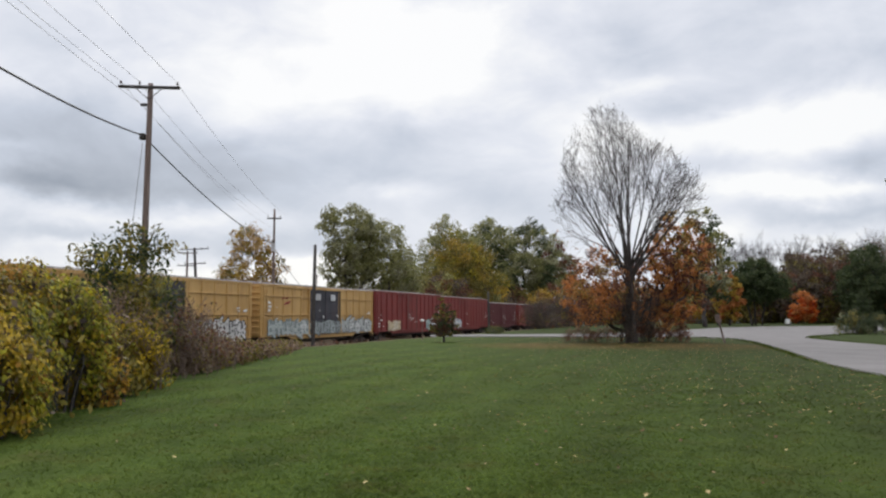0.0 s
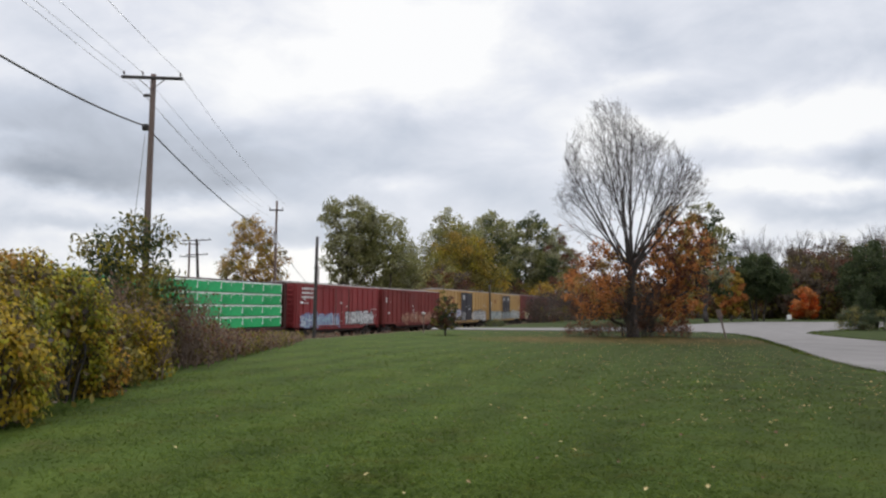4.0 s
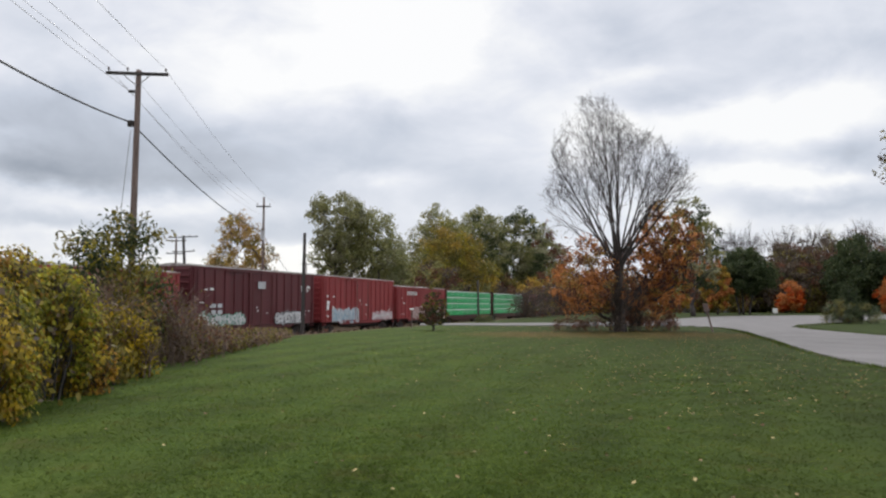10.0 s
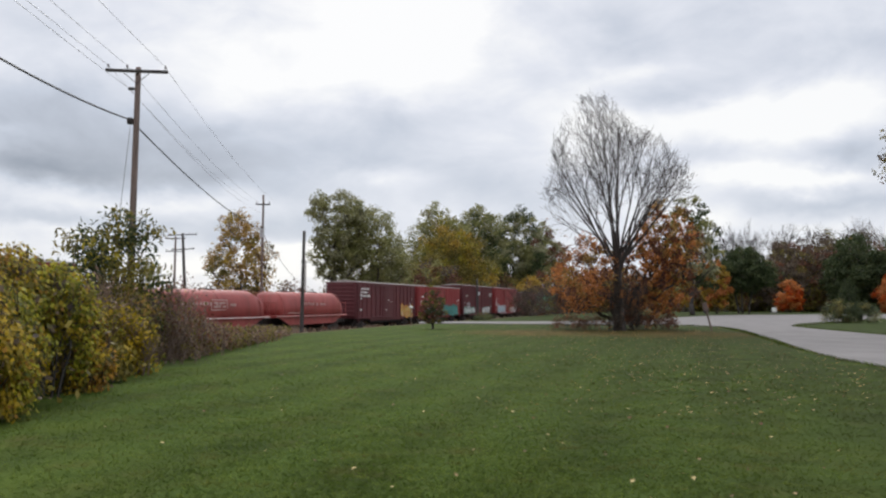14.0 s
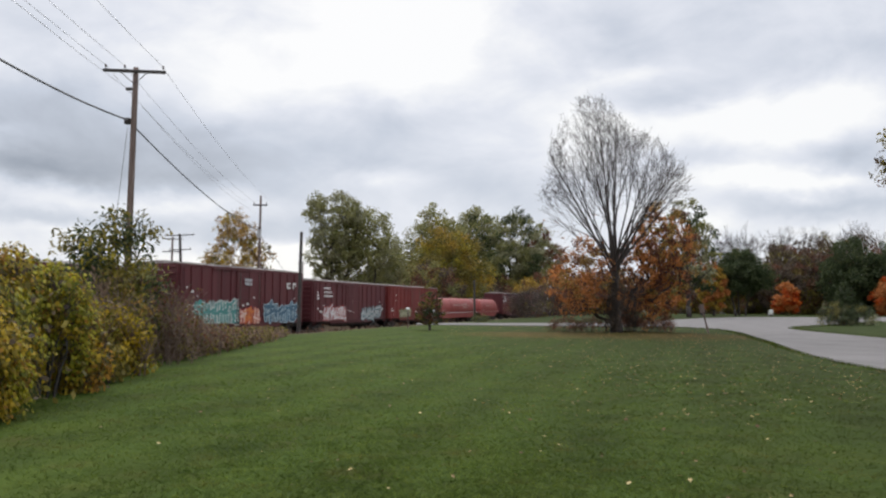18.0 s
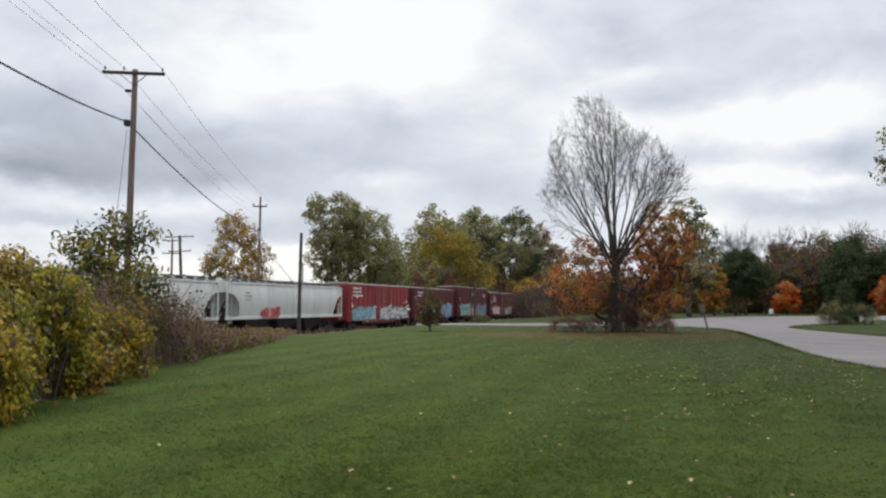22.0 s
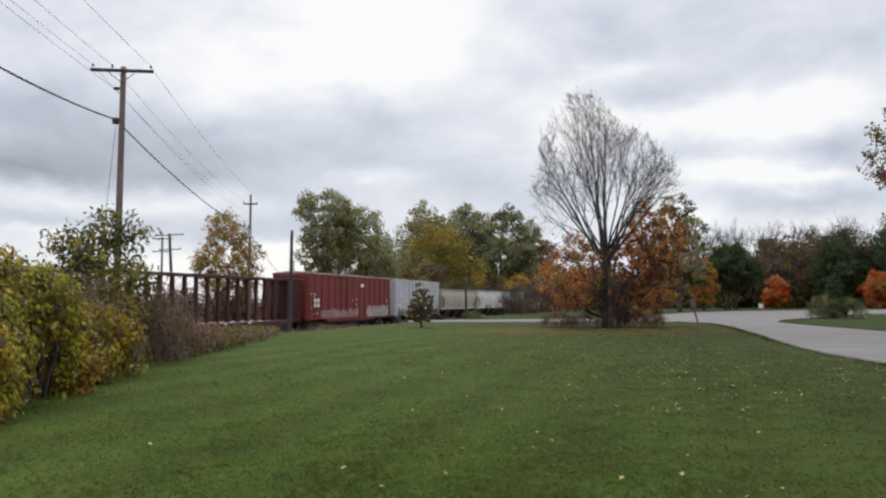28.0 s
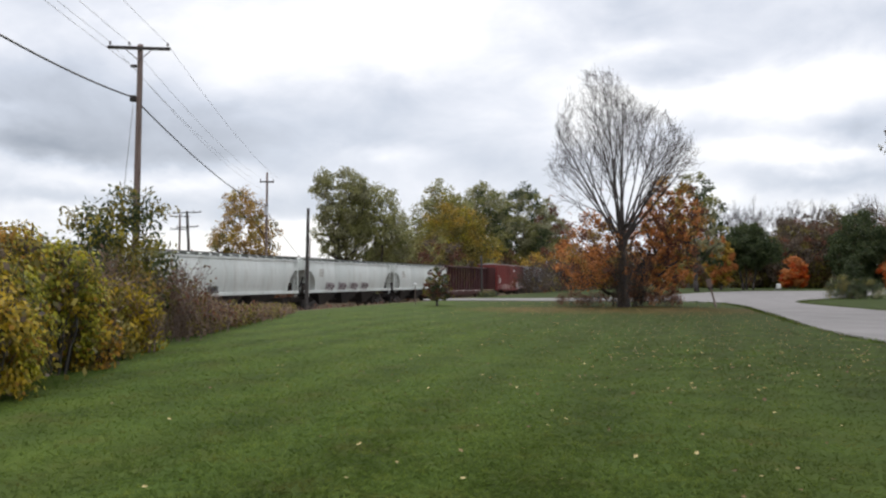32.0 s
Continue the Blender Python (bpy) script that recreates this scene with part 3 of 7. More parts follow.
    utility_pole(-34.0, 106.0, 10.2, 0.15, [(9.9, 1.3, (-1.2, 1.2)), (8.2, 1.2, (-1.1, 1.1))], 12, "weathered pole with two crossarms beyond the track", braces=False, group="far poles")
    utility_pole(-8.75, 54.0, 6.4, 0.125, [], 0, "bare dark wooden post beside the track", group="trackside posts", wood=M_ARM, lean=0.6)
    utility_pole(5.5, 96.0, 4.5, 0.13, [], 0, "bare dark wooden post beside the track", group="trackside posts", wood=M_ARM, lean=-0.8)
    utility_pole(-30.0, 190.0, 11.5, 0.14, [(11.0, 1.2, (-1, 1))], 10, "far small utility pole with one crossarm", braces=False, group="far poles")


# ---- the freight train ----
def speed_place(t):
    return 15.03 * t - 1.065 * (t / 16.0) ** 2


CARS = []
WHEELS = []


def wheelset_mesh():
    s = Shape()
    s.tube((0, -0.95, 0), (0, 0.95, 0), 0.08, n=10)
    for y in (-0.82, 0.69):
        s.tube((0, y, 0), (0, y + 0.13, 0), 0.46, n=20)
        for a in range(4):
            ax, az = 0.28 * math.cos(a * 1.5708), 0.28 * math.sin(a * 1.5708)
            s.tube((ax, y - 0.012, az), (ax, y + 0.142, az), 0.055, n=8)
        s.tube((0, y + (0.13 if y < 0 else -0.03), 0), (0, y + (0.16 if y < 0 else 0.0), 0), 0.49, n=20)
    return s.mesh("wheelset", M_UNDER)


def sideframe_mesh():
    s = Shape()
    poly = [(-1.15, 0.38), (-0.75, 0.38), (-0.45, 0.16), (0.45, 0.16), (0.75, 0.38), (1.15, 0.38), (1.15, 0.58), (0.8, 0.62), (0.35, 0.8), (-0.35, 0.8), (-0.8, 0.62), (-1.15, 0.58)]
    s.plate(poly, -0.08, 0.08)
    for k in (-0.12, 0.0, 0.12):
        s.tube((k, -0.1, 0.28), (k, -0.1, 0.62), 0.05, n=8)
    return s.mesh("sideframe", M_UNDER)


GEAR = {}


def running_gear(car, half, truck_at):
    if not GEAR:
        GEAR["wheel"], GEAR["frame"] = wheelset_mesh(), sideframe_mesh()
        GEAR["bolster"] = Shape().box(-0.2, 0.2, -1.1, 1.1, 0.45, 0.8, 0.03).mesh("truck", M_UNDER)
        c = Shape().box(0, 0.75, -0.13, 0.13, 0.72, 1.0, 0.03).box(0.6, 0.86, -0.17, 0.12, 0.68, 1.02, 0.04)
        GEAR["coupler"] = c.mesh("coupler", M_UNDER)
    for sg in (-1, 1):
        truck = put("truck", GEAR["bolster"], car, pose(sg * truck_at, 0, 0), "four-wheel freight truck")
        for y in (-1.03, 1.03):
            put("sideframe", GEAR["frame"], truck, pose(0, y, 0))
        for x in (-0.86, 0.86):
            w = put("wheelset", GEAR["wheel"], truck)
            w.matrix_parent_inverse = pose(x, 0, 0.46)
            WHEELS.append(w)
        put("coupler", GEAR["coupler"], car, pose(sg * (half - 0.1), 0, 0, 0, 0, 0 if sg > 0 else 180))


def ladder(x, y, z0, z1, mat, car, width=0.42):
    s = Shape()
    for k in (0, width):
        s.box(x + k - 0.02, x + k + 0.02, y - 0.05, y - 0.01, z0, z1, 0.006)
    n = int((z1 - z0) / 0.38)
    for i in range(n):
        z = z0 + 0.15 + i * 0.38
        s.box(x, x + width, y - 0.06, y - 0.035, z - 0.012, z + 0.012, 0.004)
    return part("ladder", s, mat, car)


def marks(car, rects, y, mat, name="lettering"):
    """Worn lettering that cannot be read: plain bars (x, z, width, height)."""
    s = Shape()
    for x, z, w, h in rects:
        s.box(x, x + w, y - 0.006, y + 0.004, z, z + h, 0.002)
    return tagged(part(name, s, mat, car, "worn white stencilled bars"), kind="stuff")


PAINTS = {}


def spray(colour):
    if colour not in PAINTS:
        d = tuple(c * 0.75 for c in colour)
        PAINTS[colour] = material("spray_paint", d, colour, scale=2.5, rough=0.5, fine=14, stain=RUST, stain_amount=0.1)
    return PAINTS[colour]


WHITE, TEAL, SKYB, BLACK, VIOLET, LIME, CREAM, PINK, ORANGE, REDP, GREENP = ((0.6, 0.61, 0.61), (0.07, 0.27, 0.25), (0.3, 0.43, 0.52), (0.02, 0.02, 0.025), (0.2, 0.18, 0.4),
                                                                     (0.35, 0.5, 0.2), (0.55, 0.46, 0.3), (0.5, 0.2, 0.22), (0.6, 0.2, 0.04), (0.45, 0.05, 0.04), (0.04, 0.25, 0.15))


def stroke(s, pts, width, y0, y1, mi):
    """A painted band along a line of (x, z), as thin plates."""
    for (ax, az), (bx, bz) in zip(pts, pts[1:]):
        d = math.hypot(bx - ax, bz - az) or 1.0
        ux, uz = (bx - ax) / d * width * 0.5, (bz - az) / d * width * 0.5
        s.plate([(ax - ux + uz, az - uz - ux), (bx + ux + uz, bz + uz - ux), (bx + ux - uz, bz + uz + ux), (ax - ux - uz, az - uz + ux)], y0, y1, mi)
        y0 -= 0.0003


def graffiti(car, x0, x1, z0, z1, y, fill, rim, letters, seed, grounded=True):
    """Spray-painted, unreadable letter-like blocks on a car's side: short crossing strokes, rims and shines over a patchy ground."""
    rng = random.Random(seed)
    s = Shape()
    hgt = z1 - z0
    cells = max(letters, int((x1 - x0) / (0.52 * hgt)))
    w = (x1 - x0) / cells
    # patchy ground with an uneven upper edge
    for i in range(cells * 2 if grounded else 0):
        cx = x0 + (i + 0.5) * w / 2
        rise = hgt * rng.uniform(0.72, 1.02)
        ring = [(cx + w * 0.42 * math.cos(q) * rng.uniform(0.8, 1.15), z0 + rise / 2 + rise * 0.52 * math.copysign(abs(math.sin(q)) ** 0.6, math.sin(q))) for q in np.linspace(0, 2 * math.pi, 9, endpoint=False)]
        s.plate(ring, y - 0.004 - 0.0004 * (i % 3), y + 0.002, rng.choice((3, 3, 3, 2)))
    thick = min(0.26 * w, 0.14 * hgt)
    for i in range(cells):
        cx, dy = x0 + (i + 0.5) * w, 0.0018 * (i % 2)
        low, top = z0 + rng.uniform(0.02, 0.1) * hgt, z1 - rng.uniform(0.02, 0.2) * hgt
        at = lambda u, v: (cx + u * w, low + v * (top - low))
        bars = [[at(-0.42 + rng.uniform(-0.08, 0.08), rng.uniform(0, 0.15)), at(-0.3 + rng.uniform(-0.3, 0.2), rng.uniform(0.7, 1.0))]]
        bars.append([at(0.3 + rng.uniform(-0.3, 0.3), rng.uniform(0, 0.3)), at(0.2 + rng.uniform(-0.3, 0.4), rng.uniform(0.65, 1.0))])
        for k in range(rng.randint(1, 3)):
            v = rng.choice((0.06, 0.45, 0.55, 0.92)) + rng.uniform(-0.06, 0.06)
            bars.append([at(-0.6, v), at(0.0, v + rng.uniform(-0.2, 0.2)), at(0.62, v + rng.uniform(-0.3, 0.3))])
        for k, line in enumerate(bars):
            stroke(s, line, thick * 1.7, y - 0.007 - dy - 0.0004 * k, y + 0.002, 1)
        tone = 0 if rng.random() < 0.75 else 2
        for k, line in enumerate(bars):
            stroke(s, line, thick * 0.95, y - 0.012 - dy - 0.0004 * k, y + 0.002, tone)
        for k in range(3):
            bx, bz = at(rng.uniform(-0.4, 0.4), rng.uniform(0.1, 0.9))
            r = rng.uniform(0.25, 0.6) * thick
            s.plate([(bx + r * math.cos(q), bz + r * rng.uniform(0.7, 1.3) * math.sin(q)) for q in np.linspace(0, 2 * math.pi, 6, endpoint=False)], y - 0.0165 - dy - 0.0003 * k, y + 0.002, rng.choice((0, 1, 2, 3)))
    for k in range(cells * 2):
        ax, az = rng.uniform(x0, x1), z0 + rng.uniform(-0.02, 0.15)
        s.box(ax, ax + 0.025, y - 0.006, y + 0.002, az - rng.uniform(0.03, 0.14), az + 0.06, 0.001, rng.choice((0, 1)))
    blend = tuple(0.5 * a + 0.5 * b for a, b in zip((0.75, 0.75, 0.75), fill))
    if max(fill) < 0.45:
        blend = tuple(min(1.0, a * 1.25) for a in fill)
    ground = tuple(0.3 * a + 0.35 * b + 0.03 for a, b in zip(rim, fill))
    return tagged(part("graffiti", s, [spray(fill), spray(rim), spray(blend), spray(ground)], car, "faded spray-painted graffiti"), kind="stuff")


def car_root(name, label, lo, hi, group="freight train"):
    car = thing(name, label, "freight car", group)
    CARS.append((car, (lo + hi) / 2))
    return car, (hi - lo) / 2


POSTS = {}


def boxcar(lo, hi, top, mat, label, door=(-1.6, 1.6), door_mat=None, roof=None, posts=True, ends=None, seed=0, ribbed_door=False):
    """A boxcar between two places along the train; top: eaves over the rail."""
    car, half = car_root("boxcar", label, lo, hi)
    roof, ends, door_mat = roof or M_ROOF, ends or mat, door_mat or mat
    W = 1.5
    sill = 1.05
    # side walls with a deeper sill in the middle
    s = Shape()
    for y0, y1 in ((-W, -W + 0.06), (W - 0.06, W)):
        poly = [(-half, sill), (-half * 0.62, sill), (-half * 0.55, sill - 0.22), (half * 0.55, sill - 0.22), (half * 0.62, sill), (half, sill), (half, top), (-half, top)]
        s.plate(poly, y0, y1)
    s.box(-half, half, -W + 0.06, W - 0.06, sill, sill + 0.15)
    body = part("body", s, mat, car)
    s = Shape().box(-half - 0.02, half + 0.02, -W - 0.045, -W - 0.005, top - 0.12, top, 0.01).box(-half - 0.02, half + 0.02, W + 0.005, W + 0.045, top - 0.12, top, 0.01)
    s.box(-half, half, -W - 0.03, -W - 0.004, sill, sill + 0.12, 0.01).box(-half, half, W + 0.004, W + 0.03, sill, sill + 0.12, 0.01)
    part("side_plate", s, mat, car)
    # ends with horizontal corrugations
    for sg in (-1, 1):
        s = Shape().box(sg * half - (0.1 if sg > 0 else 0), sg * half + (0 if sg > 0 else 0.1), -W + 0.061, W - 0.061, sill, top, 0.01)
        wall = part("end_wall", s, ends, car, "corrugated steel end")
        key = ("end", ends.name)
        if key not in POSTS:
            POSTS[key] = Shape().box(-0.01, 0.07, -W + 0.2, W - 0.2, -0.07, 0.07, 0.03).mesh("corrugation", ends)
        n = 9
        for k in range(n):
            z = sill + 0.3 + k * (top - sill - 0.5) / (n - 1)
            put("corrugation", POSTS[key], wall, pose(sg * half, 0, z, 0, 0, 0 if sg > 0 else 180))
        for y in (-W + 0.02, W - 0.1):
            part("corner_post", Shape().box(sg * half - 0.02 * sg, sg * (half + 0.06), y, y + 0.08, sill, top, 0.01), ends, car)
    # roof
    s = Shape()
    prof = [(-W - 0.04, top), (W + 0.04, top), (W + 0.04, top + 0.04), (0, top + 0.2), (-W - 0.04, top + 0.04)]
    s.loft([[(x, y, z) for y, z in prof] for x in (half + 0.03, -half - 0.03)])
    k = -half + 0.6
    while k < half:
        s.loft([[(x, y * 1.0, z + 0.035) for y, z in prof[2:]] + [(x, y, z - 0.02) for y, z in prof[2:][::-1]] for x in (k + 0.06, k - 0.06)])
        k += 1.2
    part("roof", s, roof, car, "weathered metal roof panels")
    # door with its frame and gear
    a, b = door
    for side in (-1, 1):
        y = side * (W + 0.05)
        d = part("door", Shape().box(a, b, min(y, y - side * 0.045), max(y, y - side * 0.045), sill + 0.02, top - 0.18, 0.015), door_mat, car, "sliding plug door" if side < 0 else "")
        if ribbed_door:
            for k in range(7):
                z = sill + 0.25 + k * (top - sill - 0.6) / 6
                part("door_rib", Shape().box(a + 0.06, b - 0.06, min(y, y + side * 0.035), max(y, y + side * 0.035), z - 0.06, z + 0.06, 0.02), door_mat, d)
        else:
            for x in (a + 0.05, (a + b) / 2, b - 0.05):
                part("door_rib", Shape().box(x - 0.05, x + 0.05, min(y, y + side * 0.04), max(y, y + side * 0.04), sill + 0.05, top - 0.2, 0.015), door_mat, d)
            for z in (sill + 0.9, sill + 1.75, top - 0.8):
                part("door_rib", Shape().box(a + 0.11, b - 0.11, min(y, y + side * 0.025), max(y, y + side * 0.025), z - 0.03, z + 0.03, 0.01), door_mat, d)
        for z in (sill + 0.04, top - 0.2):
            part("door_rail", Shape().box(a - (b - a) * 0.9, b + 0.1, min(y, y + side * 0.06), max(y, y + side * 0.06), z, z + 0.07, 0.01), mat, car)
        for x in (a + 0.35, b - 0.35):
            part("locking_bar", Shape().tube((x, y + side * 0.06, sill + 0.1), (x, y + side * 0.06, top - 0.25), 0.022, n=6), M_STEEL if seed % 2 else mat, d)
    # side posts
    if posts:
        key = (round(top, 2), mat.name)
        if key not in POSTS:
            q = Shape()
            q.plate([(-0.1, sill + 0.12), (0.1, sill + 0.12), (0.1, top - 0.12), (-0.1, top - 0.12)], -0.035, 0.0)
            q.plate([(-0.06, sill + 0.14), (0.06, sill + 0.14), (0.06, top - 0.14), (-0.06, top - 0.14)], -0.06, -0.03)
            POSTS[key] = q.mesh("side_post", mat)
        n = 15
        for i in range(n):
            x = -half + 0.25 + i * (2 * half - 0.5) / (n - 1)
            if a - 0.2 < x < b + 0.2:
                continue
            put("side_post", POSTS[key], car, pose(x, -W - 0.002, 0))
            put("side_post", POSTS[key], car, pose(x, W + 0.002, 0, 0, 0, 180))
    rng = random.Random(seed * 7 + 1)
    bars = []
    for k in range(rng.randint(5, 9)):
        x, z = -half + 0.75 + rng.choice((0.0, 0.0, 0.5, 1.1)), 1.5 + 0.27 * rng.randint(0, 7)
        bars.append((x, z, rng.uniform(0.12, 0.45), rng.choice((0.07, 0.1, 0.16))))
    for k in range(rng.randint(3, 6)):
        bars.append((half - 1.9 + rng.uniform(0, 1.0), 1.4 + rng.uniform(0, 1.6), rng.uniform(0.1, 0.4), rng.choice((0.06, 0.09, 0.14))))
    marks(car, bars, -W - 0.068, M_WHITE, "stencil")
    bars = [(a + 0.3 + rng.uniform(0, b - a - 0.9), 1.4 + rng.uniform(0, 1.5), rng.uniform(0.08, 0.3), rng.uniform(0.06, 0.16)) for k in range(rng.randint(3, 7))]
    marks(car, bars, -W - 0.108, M_WHITE, "stencil")
    ladder(-half + 0.12, -W - 0.03, sill - 0.3, top - 0.25, mat, car)
    ladder(half - 0.54, -W - 0.03, sill - 0.3, sill + 1.6, mat, car)
    s = Shape().box(-half - 0.2, half + 0.2, -0.3, 0.3, 0.75, 1.05).box(-half * 0.5, half * 0.5, -1.2, -1.1, 0.62, 1.0).box(-1.0, 0.3, -0.9, 0.4, 0.5, 0.95, 0.1)
    part("underframe", s, M_UNDER, car)
    running_gear(car, half + 0.35, half - 2.0)
    return car, half


def lettering_block(car, x, z, y=-1.57, rows=3, width=1.6, size=0.2, mat=None, seed=1):
    rng = random.Random(seed)
    rects = []
    for r in range(rows):
        w = 0.0
        wide = width * rng.uniform(0.6, 1.0)
        while w < wide:
            k = size * rng.uniform(0.45, 0.7)
            rects.append((x + w, z - r * size * 1.7, k, size * 0.9))
            w += k + size * 0.32
    marks(car, rects, y, mat or M_WHITE)


PACK = {}


def centerbeam(lo, hi, label, loaded):
    car, half = car_root("centerbeam_flatcar", label, lo, hi)
    mat = M_BEAM
    top = 4.38
    dk = 1.12
    s = Shape().box(-half, half, -1.45, 1.45, dk - 0.12, dk, 0.02)
    s.plate([(-half + 1.5, dk - 0.12), (-half + 3.5, dk - 0.5), (half - 3.5, dk - 0.5), (half - 1.5, dk - 0.12)], -1.4, -1.3)
    s.plate([(-half + 1.5, dk - 0.12), (-half + 3.5, dk - 0.5), (half - 3.5, dk - 0.5), (half - 1.5, dk - 0.12)], 1.3, 1.4)
    part("deck", s, mat, car, "dark riser deck")
    for sg in (-1, 1):
        x = sg * (half - 0.22)
        wall = part("bulkhead", Shape().box(x - 0.06, x + 0.06, -1.45, 1.45, dk, top, 0.02), mat, car, "ribbed steel end bulkhead")
        for y in (-1.42, -0.7, 0.0, 0.7, 1.42):
            part("stiffener", Shape().box(x + sg * 0.06, x + sg * 0.24, y - 0.06, y + 0.06, dk, top - 0.05, 0.02), mat, wall)
        for k in range(6):
            z = dk + 0.3 + k * 0.55
            part("stiffener", Shape().box(x + sg * 0.06, x + sg * 0.14, -1.4, 1.4, z - 0.05, z + 0.05, 0.02), mat, wall)
        ladder(x - 0.2, -1.46, 0.7, top - 0.1, mat, car, 0.36)
    part("top_chord", Shape().box(-half + 0.1, half - 0.1, -0.34, 0.34, top - 0.2, top, 0.02), mat, car)
    n = 19
    post = Shape().box(-0.085, 0.085, -0.13, -0.09, dk, top - 0.14, 0.01).box(-0.085, 0.085, 0.09, 0.13, dk, top - 0.14, 0.01).box(-0.015, 0.015, -0.09, 0.09, dk, top - 0.14, 0.005).mesh("truss_post", mat)
    gap = (2 * half - 1.2) / (n - 1)
    for i in range(n):
        put("truss_post", post, car, pose(-half + 0.6 + i * gap, 0, 0))
    for i in (0, 2, 5, 8, 10, 13, 16, 17):
        x = -half + 0.6 + i * gap
        for z0, z1 in ((dk, top - 0.2), (top - 0.2, dk)):
            part("truss_brace", Shape().tube((x, -0.1 if z0 < z1 else 0.1, z0), (x + gap, -0.1 if z0 < z1 else 0.1, z1), 0.045, n=6), mat, car)
    if loaded:
        cols, rows = 9, 4
        length = (2 * half - 1.1) / cols
        height = (top - 0.12 - dk - 0.06) / rows
        key = round(length, 2)
        if key not in PACK:
            L, h = length - 0.03, height - 0.035
            s = Shape().box(-L / 2, L / 2, -0.52, 0.52, 0, h, 0.05)
            e = 0.533
            s.box(-L / 2, L / 2, -e, -0.51, h - 0.055, h + 0.012, 0.01, 1)
            rng = random.Random(3)
            for k in range(9):
                a = -L / 2 + rng.uniform(0, L - 0.2)
                s.box(a, a + rng.uniform(0.08, 0.25), -e + 0.004, -0.51, h - 0.055 - rng.uniform(0.02, 0.07), h - 0.05, 0.006, 1)
            s.box(L / 2 - 0.085, L / 2 - 0.005, -e, -0.51, h * 0.45, h - 0.05, 0.008, 1)
            s.box(L / 2 - 0.16, L / 2, -e + 0.004, -0.51, h * 0.3, h * 0.46, 0.008, 1)
            s.box(-L * 0.1, -L * 0.1 + 0.06, -e + 0.004, -0.51, h * 0.55, h - 0.06, 0.006, 1)
            PACK[key] = s.mesh("lumber_package", [M_WRAP, M_WRAPEDGE])
        for r in range(rows):
            for c in range(cols):
                x = -half + 0.55 + (c + 0.5) * length
                z = dk + 0.05 + r * height
                jit = 0.02 * math.sin(c * 5.1 + r * 2.3)
                put("lumber_package", PACK[key], car, pose(x, -0.86 + jit, z), "lumber bundle in green printed wrap")
                put("lumber_package", PACK[key], car, pose(x, 0.86 - jit, z, 0, 0, 180), "lumber bundle in green printed wrap")
    else:
        marks(car, [(-half + 0.9 + k * 3.1, dk - 0.1, 0.4, 0.08) for k in range(6)], -1.452, M_WHITE)
    part("underframe", Shape().box(-half, half, -0.35, 0.35, 0.72, 1.0), M_UNDER, car)
    running_gear(car, half + 0.3, half - 2.2)
    return car, half


